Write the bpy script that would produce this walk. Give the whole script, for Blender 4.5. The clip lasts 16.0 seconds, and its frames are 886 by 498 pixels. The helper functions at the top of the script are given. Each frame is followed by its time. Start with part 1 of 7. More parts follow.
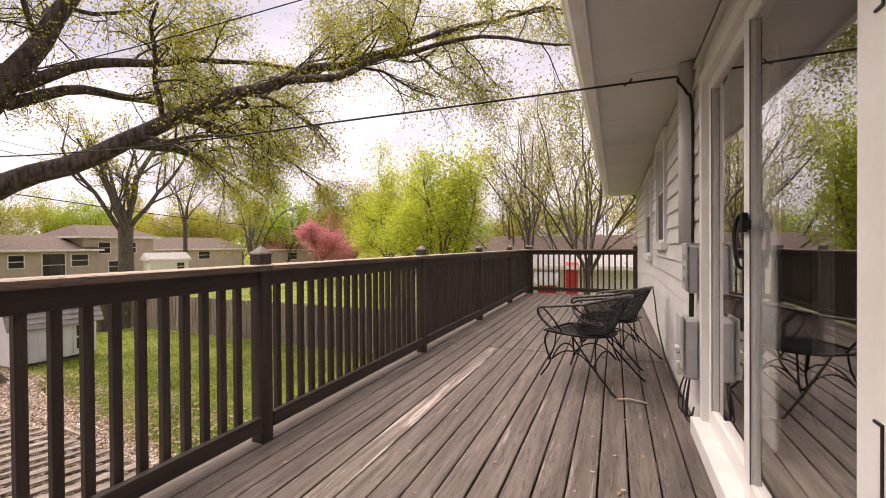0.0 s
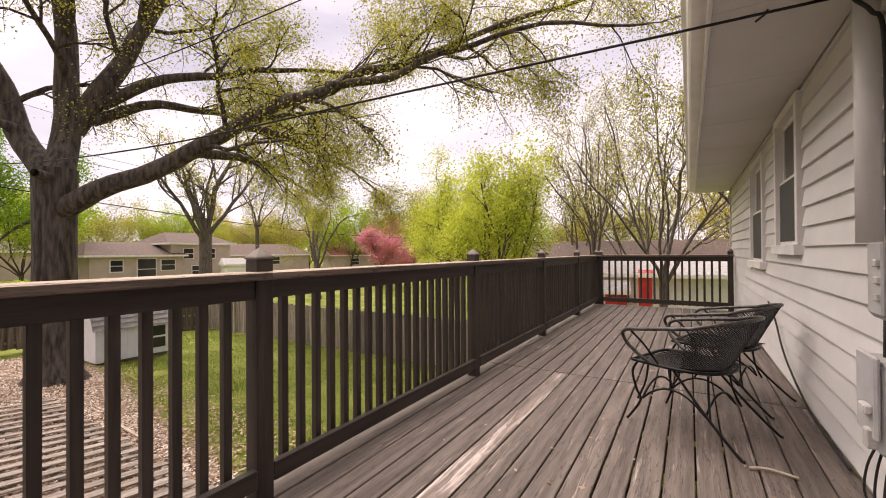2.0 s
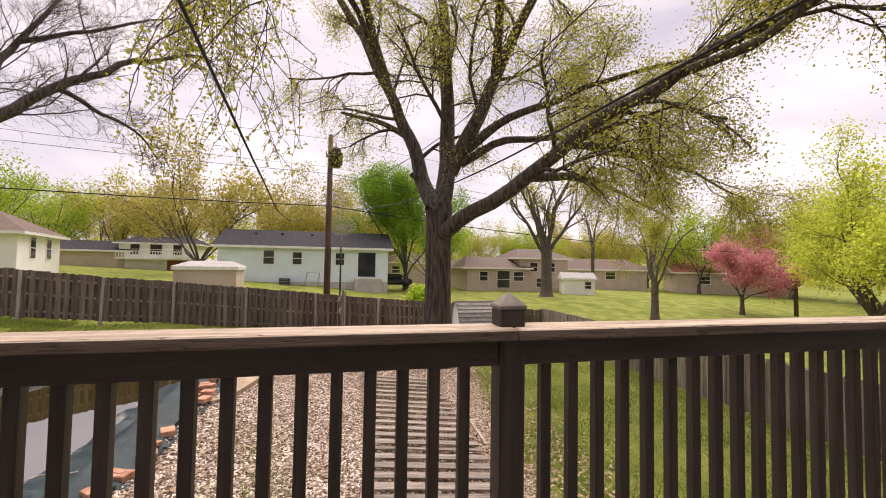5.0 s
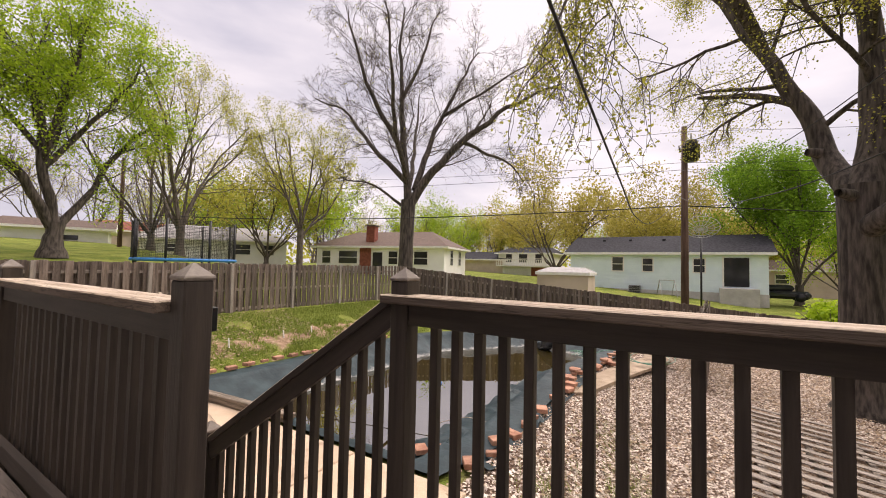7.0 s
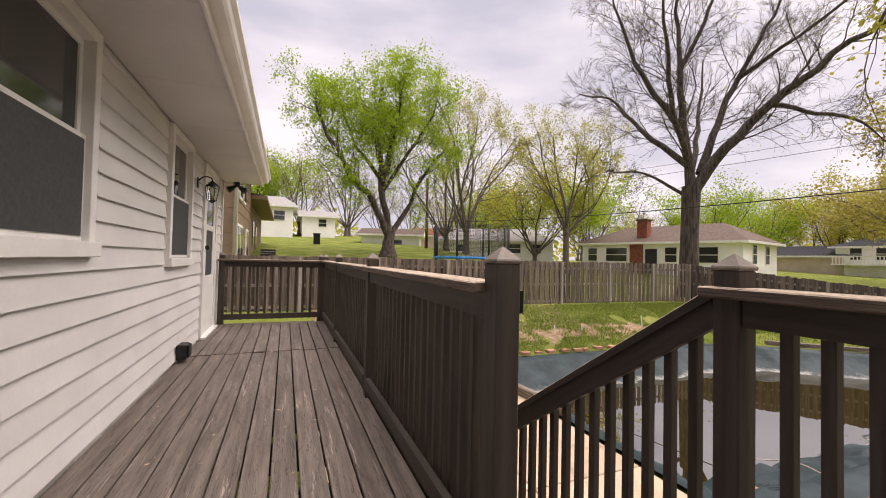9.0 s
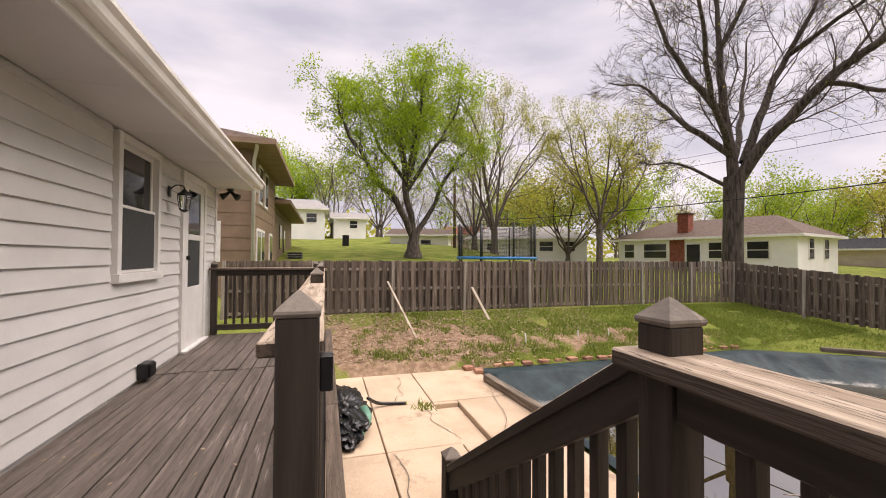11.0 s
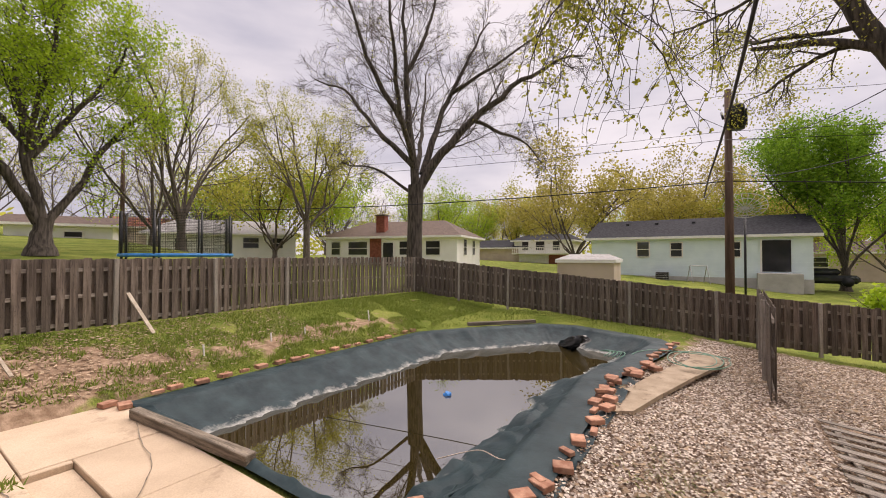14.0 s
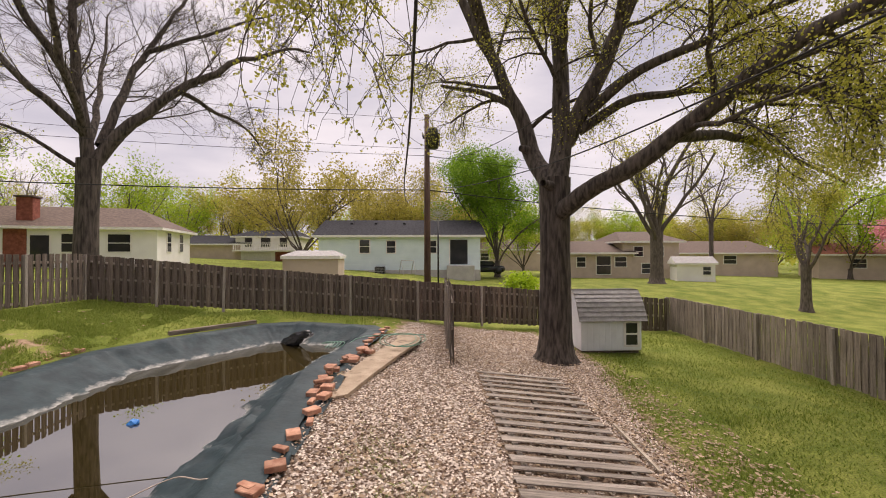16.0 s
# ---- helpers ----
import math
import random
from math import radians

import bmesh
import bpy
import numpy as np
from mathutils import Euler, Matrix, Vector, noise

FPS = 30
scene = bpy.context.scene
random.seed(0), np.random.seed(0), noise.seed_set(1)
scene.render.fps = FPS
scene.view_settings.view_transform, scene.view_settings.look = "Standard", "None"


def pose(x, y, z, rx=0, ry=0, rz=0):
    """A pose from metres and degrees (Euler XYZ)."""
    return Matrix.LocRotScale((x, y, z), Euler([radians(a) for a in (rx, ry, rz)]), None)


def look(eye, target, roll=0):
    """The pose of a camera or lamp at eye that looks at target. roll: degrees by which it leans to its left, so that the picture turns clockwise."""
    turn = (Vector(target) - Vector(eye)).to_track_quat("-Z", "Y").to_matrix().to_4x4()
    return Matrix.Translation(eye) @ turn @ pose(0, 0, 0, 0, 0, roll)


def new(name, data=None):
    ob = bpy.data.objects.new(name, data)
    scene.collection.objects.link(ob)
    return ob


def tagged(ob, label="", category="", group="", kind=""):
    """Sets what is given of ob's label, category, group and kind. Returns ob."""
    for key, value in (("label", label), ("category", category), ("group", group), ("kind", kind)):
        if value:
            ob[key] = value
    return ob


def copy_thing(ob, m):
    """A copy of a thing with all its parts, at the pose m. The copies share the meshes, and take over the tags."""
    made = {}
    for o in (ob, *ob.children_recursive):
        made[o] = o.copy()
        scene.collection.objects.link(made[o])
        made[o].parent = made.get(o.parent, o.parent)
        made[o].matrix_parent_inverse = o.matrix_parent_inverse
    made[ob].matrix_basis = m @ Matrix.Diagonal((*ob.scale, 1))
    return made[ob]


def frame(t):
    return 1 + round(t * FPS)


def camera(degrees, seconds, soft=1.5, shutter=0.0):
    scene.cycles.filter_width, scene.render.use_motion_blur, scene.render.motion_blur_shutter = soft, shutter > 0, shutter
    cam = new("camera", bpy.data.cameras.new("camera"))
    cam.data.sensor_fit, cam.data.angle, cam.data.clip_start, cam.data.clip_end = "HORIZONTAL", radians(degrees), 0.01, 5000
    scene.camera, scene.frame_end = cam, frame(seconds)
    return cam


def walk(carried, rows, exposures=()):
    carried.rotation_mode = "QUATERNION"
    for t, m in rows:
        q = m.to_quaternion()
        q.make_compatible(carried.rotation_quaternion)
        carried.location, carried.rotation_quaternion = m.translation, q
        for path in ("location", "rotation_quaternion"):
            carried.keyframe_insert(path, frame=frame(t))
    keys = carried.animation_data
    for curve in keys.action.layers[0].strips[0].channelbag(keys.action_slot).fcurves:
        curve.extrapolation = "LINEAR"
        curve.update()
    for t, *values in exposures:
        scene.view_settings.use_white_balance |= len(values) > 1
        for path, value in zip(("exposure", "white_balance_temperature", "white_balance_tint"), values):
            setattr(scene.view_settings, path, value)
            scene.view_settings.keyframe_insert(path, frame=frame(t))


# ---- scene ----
cam = camera(95.0, 16.0, 1.0)
PATH = [
    (0, (-0.367, 0.247, 1.194), (-1.147, 2.088, 1.177), -0.4),
    (0.5, (-0.414, 0.38, 1.194), (-1.217, 2.212, 1.179), -0.5),
    (1, (-0.472, 0.554, 1.193), (-1.318, 2.366, 1.185), -0.5),
    (1.5, (-0.522, 0.729, 1.167), (-1.444, 2.504, 1.17), -0.6),
    (2, (-0.612, 0.904, 1.172), (-1.65, 2.614, 1.187), -0.4),
    (2.5, (-0.735, 1.075, 1.194), (-1.921, 2.686, 1.215), -0.3),
    (3, (-0.846, 1.266, 1.203), (-2.196, 2.741, 1.239), -0.2),
    (3.2, (-0.832, 1.274, 1.213), (-2.249, 2.685, 1.251), -0.2),
    (5.3, (-1.096, 1.574, 1.301), (-3.08, 1.819, 1.381), 0.6),
    (5.5, (-1.111, 1.559, 1.306), (-3.108, 1.645, 1.387), 0.3),
    (6, (-1.085, 1.531, 1.287), (-3.056, 1.2, 1.373), 0.9),
    (6.5, (-1.012, 1.507, 1.249), (-2.868, 0.767, 1.337), 0.7),
    (7, (-0.952, 1.453, 1.212), (-2.633, 0.372, 1.296), 1.2),
    (7.5, (-0.898, 1.419, 1.187), (-2.338, 0.034, 1.262), 1.5),
    (8, (-0.859, 1.403, 1.161), (-2.033, -0.215, 1.234), 1.7),
    (8.5, (-0.884, 1.346, 1.151), (-1.801, -0.43, 1.214), 1.3),
    (8.7, (-0.898, 1.327, 1.153), (-1.723, -0.494, 1.208), 1.4),
    (10.8, (-1.56, 1.006, 1.27), (-2.092, -0.922, 1.307), 0.6),
    (11, (-1.675, 1.037, 1.282), (-2.233, -0.883, 1.321), 0.3),
    (11.5, (-1.859, 0.948, 1.292), (-2.572, -0.921, 1.326), 0.3),
    (12, (-2.012, 0.906, 1.308), (-2.914, -0.879, 1.337), 0.2),
    (12.5, (-2.171, 0.859, 1.319), (-3.271, -0.811, 1.344), 0.2),
    (13, (-2.301, 0.79, 1.313), (-3.591, -0.737, 1.341), 0.1),
    (13.5, (-2.403, 0.753, 1.297), (-3.874, -0.602, 1.329), 0.2),
    (14, (-2.486, 0.685, 1.223), (-4.127, -0.458, 1.255), 0.0),
    (14.5, (-2.48, 0.735, 1.192), (-4.27, -0.156, 1.221), 0.0),
    (15, (-2.453, 0.79, 1.221), (-4.361, 0.193, 1.242), 0.2),
    (15.5, (-2.496, 0.844, 1.214), (-4.477, 0.573, 1.232), 0.0),
    (16, (-2.521, 0.853, 1.162), (-4.52, 0.924, 1.179), -0.2),
]
walk(cam, [(t, look(eye, target, roll)) for t, eye, target, roll in PATH],
     exposures=[(0, 1.04, 7300, 20), (3.2, 1.0, 7300, 21), (6, 0.84, 7200, 18), (8.7, 0.82, 7100, 17), (11, 0.76, 7100, 17), (13.5, 0.62, 7100, 17), (16, 0.62, 7200, 18)])

# ---- world, sun, exposure ----
world = bpy.data.worlds.new("overcast_sky")
scene.world = world
world.use_nodes = True
wn, wl = world.node_tree.nodes, world.node_tree.links
wn.clear()
w_out, w_bg = wn.new("ShaderNodeOutputWorld"), wn.new("ShaderNodeBackground")
w_sky = wn.new("ShaderNodeTexSky")
w_sky.sky_type, w_sky.sun_disc = "NISHITA", False
w_sky.sun_elevation, w_sky.sun_rotation = radians(64), radians(282)
w_co, w_map, w_noise = wn.new("ShaderNodeTexCoord"), wn.new("ShaderNodeMapping"), wn.new("ShaderNodeTexNoise")
w_map.inputs["Scale"].default_value = (1.0, 1.0, 3.2)
w_noise.inputs["Scale"].default_value, w_noise.inputs["Detail"].default_value = 1.7, 6
w_ramp = wn.new("ShaderNodeValToRGB")
w_ramp.color_ramp.elements[0].position, w_ramp.color_ramp.elements[1].position = 0.36, 0.60
w_ramp.color_ramp.elements[0].color, w_ramp.color_ramp.elements[1].color = (0.36, 0.37, 0.455, 1), (0.60, 0.59, 0.645, 1)
w_dim, w_add = wn.new("ShaderNodeMixRGB"), wn.new("ShaderNodeMixRGB")
w_dim.blend_type, w_dim.inputs[0].default_value, w_dim.inputs[2].default_value = "MULTIPLY", 1.0, (0.06, 0.06, 0.06, 1)
w_add.blend_type, w_add.inputs[0].default_value = "MIX", 0.93
for a, b in ((w_co.outputs["Generated"], w_map.inputs[0]), (w_map.outputs[0], w_noise.inputs["Vector"]), (w_noise.outputs["Fac"], w_ramp.inputs[0]),
             (w_sky.outputs[0], w_dim.inputs[1]), (w_dim.outputs[0], w_add.inputs[1]), (w_ramp.outputs[0], w_add.inputs[2]),
             (w_add.outputs[0], w_bg.inputs["Color"]), (w_bg.outputs[0], w_out.inputs[0])):
    wl.new(a, b)
w_bg.inputs["Strength"].default_value = 1.0
sun = new("sun", bpy.data.lights.new("sun", "SUN"))
sun.data.energy, sun.data.angle, sun.data.color = 3.3, radians(80), (1.0, 0.95, 0.91)
sun.matrix_world = look((0, 0, 30), (14, -3, 0))


# ---- materials ----
def mat(name, a, b, scale=5.0, stretch=(1, 1, 1), rough=0.75, bump=0.25, fine=55.0, vary=0.18, wear=None, amount=0.5, wear_scale=3.0,
        metal=0.0, spec=0.35, low=0.35, high=0.65, grain_by=0.28, crack=0.0):
    """A surface between two colours, with grain at two scales, relief, and worn patches of a third colour."""
    m = bpy.data.materials.new(name)
    m.use_nodes = True
    n, k = m.node_tree.nodes, m.node_tree.links
    p = n["Principled BSDF"]
    co, info, shift, mp = n.new("ShaderNodeTexCoord"), n.new("ShaderNodeObjectInfo"), n.new("ShaderNodeVectorMath"), n.new("ShaderNodeMapping")
    shift.operation = "MULTIPLY_ADD"
    shift.inputs[1].default_value = (1, 1, 1)
    spread = n.new("ShaderNodeVectorMath")
    spread.operation = "SCALE"
    spread.inputs[0].default_value = (13, 29, 17)
    k.new(info.outputs["Random"], spread.inputs["Scale"])
    k.new(co.outputs["Object"], shift.inputs[0])
    k.new(spread.outputs[0], shift.inputs[2])
    k.new(shift.outputs[0], mp.inputs[0])
    mp.inputs["Scale"].default_value = stretch
    big, small = n.new("ShaderNodeTexNoise"), n.new("ShaderNodeTexNoise")
    for t, s, d in ((big, scale, 6), (small, fine, 4)):
        t.inputs["Scale"].default_value, t.inputs["Detail"].default_value = s, d
        k.new(mp.outputs[0], t.inputs["Vector"])
    ramp = n.new("ShaderNodeValToRGB")
    ramp.color_ramp.elements[0].position, ramp.color_ramp.elements[1].position = low, high
    ramp.color_ramp.elements[0].color, ramp.color_ramp.elements[1].color = (*a, 1), (*b, 1)
    k.new(big.outputs["Fac"], ramp.inputs[0])
    colour = ramp.outputs[0]
    if wear:
        patch, mix = n.new("ShaderNodeTexNoise"), n.new("ShaderNodeMixRGB")
        patch.inputs["Scale"].default_value, patch.inputs["Detail"].default_value = wear_scale, 9
        patch.inputs["Roughness"].default_value = 0.72
        k.new(mp.outputs[0], patch.inputs["Vector"])
        cut = n.new("ShaderNodeMapRange")
        cut.inputs["From Min"].default_value, cut.inputs["From Max"].default_value = 0.72 - 0.4 * amount, 0.80 - 0.4 * amount
        k.new(patch.outputs["Fac"], cut.inputs["Value"])
        k.new(cut.outputs[0], mix.inputs[0])
        k.new(colour, mix.inputs[1])
        mix.inputs[2].default_value = (*wear, 1)
        colour = mix.outputs[0]
    if crack:     # fine dark checks along the grain
        line, mid, mag, thin, dark = n.new("ShaderNodeTexNoise"), n.new("ShaderNodeMath"), n.new("ShaderNodeMath"), n.new("ShaderNodeMapRange"), n.new("ShaderNodeMixRGB")
        line.inputs["Scale"].default_value, line.inputs["Detail"].default_value = 4.5, 3
        k.new(mp.outputs[0], line.inputs["Vector"])
        mid.operation, mid.inputs[1].default_value, mag.operation = "SUBTRACT", 0.5, "ABSOLUTE"
        k.new(line.outputs["Fac"], mid.inputs[0])
        k.new(mid.outputs[0], mag.inputs[0])
        thin.inputs["From Max"].default_value, thin.inputs["To Min"].default_value = 0.016, 1 - crack
        k.new(mag.outputs[0], thin.inputs["Value"])
        dark.blend_type, dark.inputs[0].default_value = "MULTIPLY", 1.0
        k.new(colour, dark.inputs[1])
        k.new(thin.outputs[0], dark.inputs[2])
        colour = dark.outputs[0]
    grain = n.new("ShaderNodeMapRange")
    grain.inputs["To Min"].default_value, grain.inputs["To Max"].default_value = 1 - grain_by, 1 + grain_by
    k.new(small.outputs["Fac"], grain.inputs["Value"])
    each = n.new("ShaderNodeMapRange")
    each.inputs["To Min"].default_value, each.inputs["To Max"].default_value = 1 - vary, 1 + vary
    k.new(info.outputs["Random"], each.inputs["Value"])
    both, hsv = n.new("ShaderNodeMath"), n.new("ShaderNodeHueSaturation")
    both.operation = "MULTIPLY"
    k.new(grain.outputs[0], both.inputs[0])
    k.new(each.outputs[0], both.inputs[1])
    k.new(both.outputs[0], hsv.inputs["Value"])
    k.new(colour, hsv.inputs["Color"])
    k.new(hsv.outputs[0], p.inputs["Base Color"])
    bmp = n.new("ShaderNodeBump")
    bmp.inputs["Strength"].default_value, bmp.inputs["Distance"].default_value = bump, 0.006
    k.new(small.outputs["Fac"], bmp.inputs["Height"])
    k.new(bmp.outputs[0], p.inputs["Normal"])
    p.inputs["Roughness"].default_value, p.inputs["Metallic"].default_value = rough, metal
    p.inputs["Specular IOR Level"].default_value = spec
    return m


def leafy(name, a, b, lets=0.35):
    """Leaves of many tones, with light passing through."""
    m = bpy.data.materials.new(name)
    m.use_nodes = True
    n, k = m.node_tree.nodes, m.node_tree.links
    p, out = n["Principled BSDF"], n["Material Output"]
    geo, ramp, thin, mix = n.new("ShaderNodeNewGeometry"), n.new("ShaderNodeValToRGB"), n.new("ShaderNodeBsdfTranslucent"), n.new("ShaderNodeMixShader")
    ramp.color_ramp.elements[0].color, ramp.color_ramp.elements[1].color = (*a, 1), (*b, 1)
    k.new(geo.outputs["Random Per Island"], ramp.inputs[0])
    k.new(ramp.outputs[0], p.inputs["Base Color"])
    k.new(ramp.outputs[0], thin.inputs["Color"])
    p.inputs["Roughness"].default_value = 0.6
    p.inputs["Specular IOR Level"].default_value = 0.2
    mix.inputs[0].default_value = lets
    k.new(p.outputs[0], mix.inputs[1])
    k.new(thin.outputs[0], mix.inputs[2])
    k.new(mix.outputs[0], out.inputs[0])
    return m


def island(name, a, b, rough=0.85, low=0.0, high=1.0):
    """Loose pieces in one mesh, each of its own tone."""
    m = bpy.data.materials.new(name)
    m.use_nodes = True
    n, k = m.node_tree.nodes, m.node_tree.links
    geo, ramp = n.new("ShaderNodeNewGeometry"), n.new("ShaderNodeValToRGB")
    ramp.color_ramp.elements[0].position, ramp.color_ramp.elements[1].position = low, high
    ramp.color_ramp.elements[0].color, ramp.color_ramp.elements[1].color = (*a, 1), (*b, 1)
    k.new(geo.outputs["Random Per Island"], ramp.inputs[0])
    k.new(ramp.outputs[0], n["Principled BSDF"].inputs["Base Color"])
    n["Principled BSDF"].inputs["Roughness"].default_value = rough
    return m


GRAIN_Y, GRAIN_Z, GRAIN_X = (9, 0.55, 9), (9, 9, 0.55), (0.55, 9, 9)
M = {}
M["deck"] = mat("weathered_deck_wood", (0.098, 0.079, 0.068), (0.18, 0.148, 0.128), 3.0, GRAIN_Y, 0.6, 0.6, 22, 0.12, wear=(0.36, 0.30, 0.265), amount=0.33, wear_scale=2.6, crack=0.7)
M["deck_worn"] = mat("bare_worn_deck_wood", (0.13, 0.105, 0.09), (0.25, 0.205, 0.18), 2.4, GRAIN_Y, 0.62, 0.7, 22, 0.1, wear=(0.58, 0.50, 0.455), amount=0.54, wear_scale=1.5, crack=0.75)
M["paint_y"] = mat("brown_painted_wood_y", (0.033, 0.0255, 0.0215), (0.056, 0.043, 0.036), 3, GRAIN_Y, 0.55, 0.25, 20, 0.08)
M["paint_z"] = mat("brown_painted_wood_z", (0.033, 0.0255, 0.0215), (0.058, 0.045, 0.037), 3, GRAIN_Z, 0.55, 0.25, 20, 0.12)
M["paint_x"] = mat("brown_painted_wood_x", (0.033, 0.0255, 0.0215), (0.056, 0.043, 0.036), 3, GRAIN_X, 0.55, 0.25, 20, 0.08)
M["cap_y"] = mat("worn_rail_cap_y", (0.29, 0.22, 0.16), (0.54, 0.44, 0.35), 2.5, GRAIN_Y, 0.75, 0.9, 16, 0.1, wear=(0.10, 0.072, 0.054), amount=0.34, wear_scale=1.3, crack=0.8)
M["cap_x"] = mat("worn_rail_cap_x", (0.29, 0.22, 0.16), (0.54, 0.44, 0.35), 2.5, GRAIN_X, 0.75, 0.9, 16, 0.1, wear=(0.10, 0.072, 0.054), amount=0.34, wear_scale=1.3, crack=0.8)
M["cap_side_y"] = mat("weathered_cap_edge_y", (0.085, 0.062, 0.048), (0.165, 0.125, 0.098), 2.5, GRAIN_Y, 0.75, 0.7, 18, 0.1, crack=0.6)
M["cap_side_x"] = mat("weathered_cap_edge_x", (0.085, 0.062, 0.048), (0.165, 0.125, 0.098), 2.5, GRAIN_X, 0.75, 0.7, 18, 0.1, crack=0.6)
M["post_cap"] = mat("faded_brown_post_cap", (0.15, 0.125, 0.105), (0.24, 0.205, 0.175), 8, (1, 1, 1), 0.6, 0.3, 70, 0.1, wear=(0.33, 0.29, 0.25), amount=0.25, wear_scale=14)
M["siding"] = mat("light_grey_siding", (0.60, 0.585, 0.575), (0.68, 0.665, 0.655), 1.5, (1, 1, 1), 0.5, 0.05, 60, 0.03, grain_by=0.05)
M["white"] = mat("white_painted_trim", (0.72, 0.70, 0.68), (0.80, 0.78, 0.76), 4, (1, 1, 1), 0.4, 0.05, 40, 0.03, grain_by=0.05)
M["soffit"] = mat("grey_soffit_board", (0.56, 0.54, 0.52), (0.62, 0.60, 0.58), 1.2, (1, 1, 1), 0.6, 0.06, 30, 0.02, grain_by=0.05)
M["shingle"] = mat("grey_brown_shingles", (0.075, 0.052, 0.042), (0.13, 0.092, 0.075), 6, (1, 1, 1), 0.9, 0.5, 30, 0.1)
M["shingle_dark"] = mat("charcoal_shingles", (0.028, 0.028, 0.032), (0.055, 0.055, 0.062), 6, (1, 1, 1), 0.95, 0.5, 30, 0.1, spec=0.1)
M["shingle_grey"] = mat("grey_shingles", (0.24, 0.23, 0.225), (0.34, 0.33, 0.325), 6, (1, 1, 1), 0.9, 0.5, 30, 0.12)
M["fence"] = mat("grey_weathered_fence_wood", (0.098, 0.075, 0.060), (0.205, 0.162, 0.132), 2.5, GRAIN_Z, 0.85, 0.6, 16, 0.3, wear=(0.25, 0.215, 0.185), amount=0.3, wear_scale=1.4, crack=0.6)
M["fence_pale"] = mat("pale_grey_fence_wood", (0.20, 0.165, 0.135), (0.36, 0.30, 0.255), 2.5, GRAIN_Z, 0.85, 0.6, 16, 0.2, crack=0.6)
M["fence_post"] = mat("pale_grey_fence_post", (0.27, 0.235, 0.20), (0.40, 0.355, 0.31), 2.5, GRAIN_Z, 0.85, 0.5, 16, 0.15, crack=0.5)
M["pallet"] = mat("grey_weathered_slats", (0.21, 0.175, 0.145), (0.40, 0.345, 0.295), 2.5, GRAIN_Y, 0.85, 0.6, 16, 0.25, wear=(0.06, 0.047, 0.037), amount=0.3, wear_scale=1.4, crack=0.6)
M["beam"] = mat("old_timber_beam", (0.10, 0.08, 0.06), (0.27, 0.22, 0.17), 2.5, GRAIN_Y, 0.85, 0.7, 14, 0.1, crack=0.75)
M["concrete"] = mat("tan_patio_concrete", (0.47, 0.355, 0.25), (0.58, 0.445, 0.325), 1.4, (1, 1, 1), 0.85, 0.25, 60, 0.05, wear=(0.37, 0.27, 0.19), amount=0.36, wear_scale=1.1)
M["coping"] = mat("stained_tan_concrete", (0.31, 0.235, 0.165), (0.43, 0.335, 0.245), 2.4, (1, 1, 1), 0.85, 0.4, 50, 0.1, wear=(0.22, 0.16, 0.11), amount=0.4, wear_scale=2.0)
M["concrete_grey"] = mat("grey_concrete", (0.40, 0.38, 0.36), (0.5, 0.48, 0.46), 2, (1, 1, 1), 0.85, 0.2, 60, 0.05)
M["brick"] = mat("salmon_paving_brick", (0.33, 0.15, 0.095), (0.50, 0.28, 0.19), 9, (1, 1, 1), 0.85, 0.5, 60, 0.25)
M["brick_red"] = mat("red_chimney_brick", (0.17, 0.05, 0.035), (0.27, 0.09, 0.06), 5, (1, 1, 1), 0.85, 0.4, 20, 0.1)
M["bark"] = mat("dark_furrowed_bark", (0.030, 0.024, 0.020), (0.118, 0.096, 0.081), 5, (2.4, 2.4, 0.4), 0.9, 1.0, 26, 0.05)
M["bark_grey"] = mat("grey_bark", (0.060, 0.048, 0.042), (0.15, 0.122, 0.105), 5, (3, 3, 0.7), 0.9, 0.8, 12, 0.08)
M["iron"] = mat("black_wrought_iron", (0.006, 0.006, 0.0065), (0.012, 0.0115, 0.0115), 20, (1, 1, 1), 0.45, 0.2, 90, 0.0, metal=0.3)
M["iron_worn"] = mat("worn_grey_iron_rim", (0.045, 0.043, 0.04), (0.11, 0.105, 0.1), 30, (1, 1, 1), 0.4, 0.2, 90, 0.0, metal=0.6)
M["black"] = mat("black_plastic", (0.010, 0.010, 0.011), (0.018, 0.018, 0.02), 8, (1, 1, 1), 0.35, 0.3, 40, 0.0)
M["bag"] = mat("black_plastic_sheet", (0.008, 0.008, 0.009), (0.016, 0.016, 0.018), 8, (1, 1, 1), 0.25, 0.5, 30, 0.0, spec=0.6)
M["grey_box"] = mat("grey_utility_enclosure", (0.36, 0.36, 0.36), (0.44, 0.44, 0.44), 6, (1, 1, 1), 0.5, 0.1, 60, 0.0, grain_by=0.05)
M["tan_siding"] = mat("tan_brown_siding", (0.21, 0.145, 0.10), (0.265, 0.185, 0.13), 2, (1, 1, 1), 0.7, 0.1, 30, 0.04, grain_by=0.05)
M["cream"] = mat("cream_house_siding", (0.79, 0.775, 0.765), (0.85, 0.835, 0.825), 1, (1, 1, 1), 0.7, 0.1, 30, 0.03, grain_by=0.05)
M["pale_blue"] = mat("pale_blue_siding", (0.66, 0.76, 0.81), (0.74, 0.84, 0.88), 1, (1, 1, 1), 0.7, 0.1, 30, 0.03, grain_by=0.05)
M["pink_tan"] = mat("pinkish_tan_siding", (0.47, 0.375, 0.315), (0.56, 0.455, 0.385), 1, (1, 1, 1), 0.7, 0.1, 30, 0.03, grain_by=0.05)
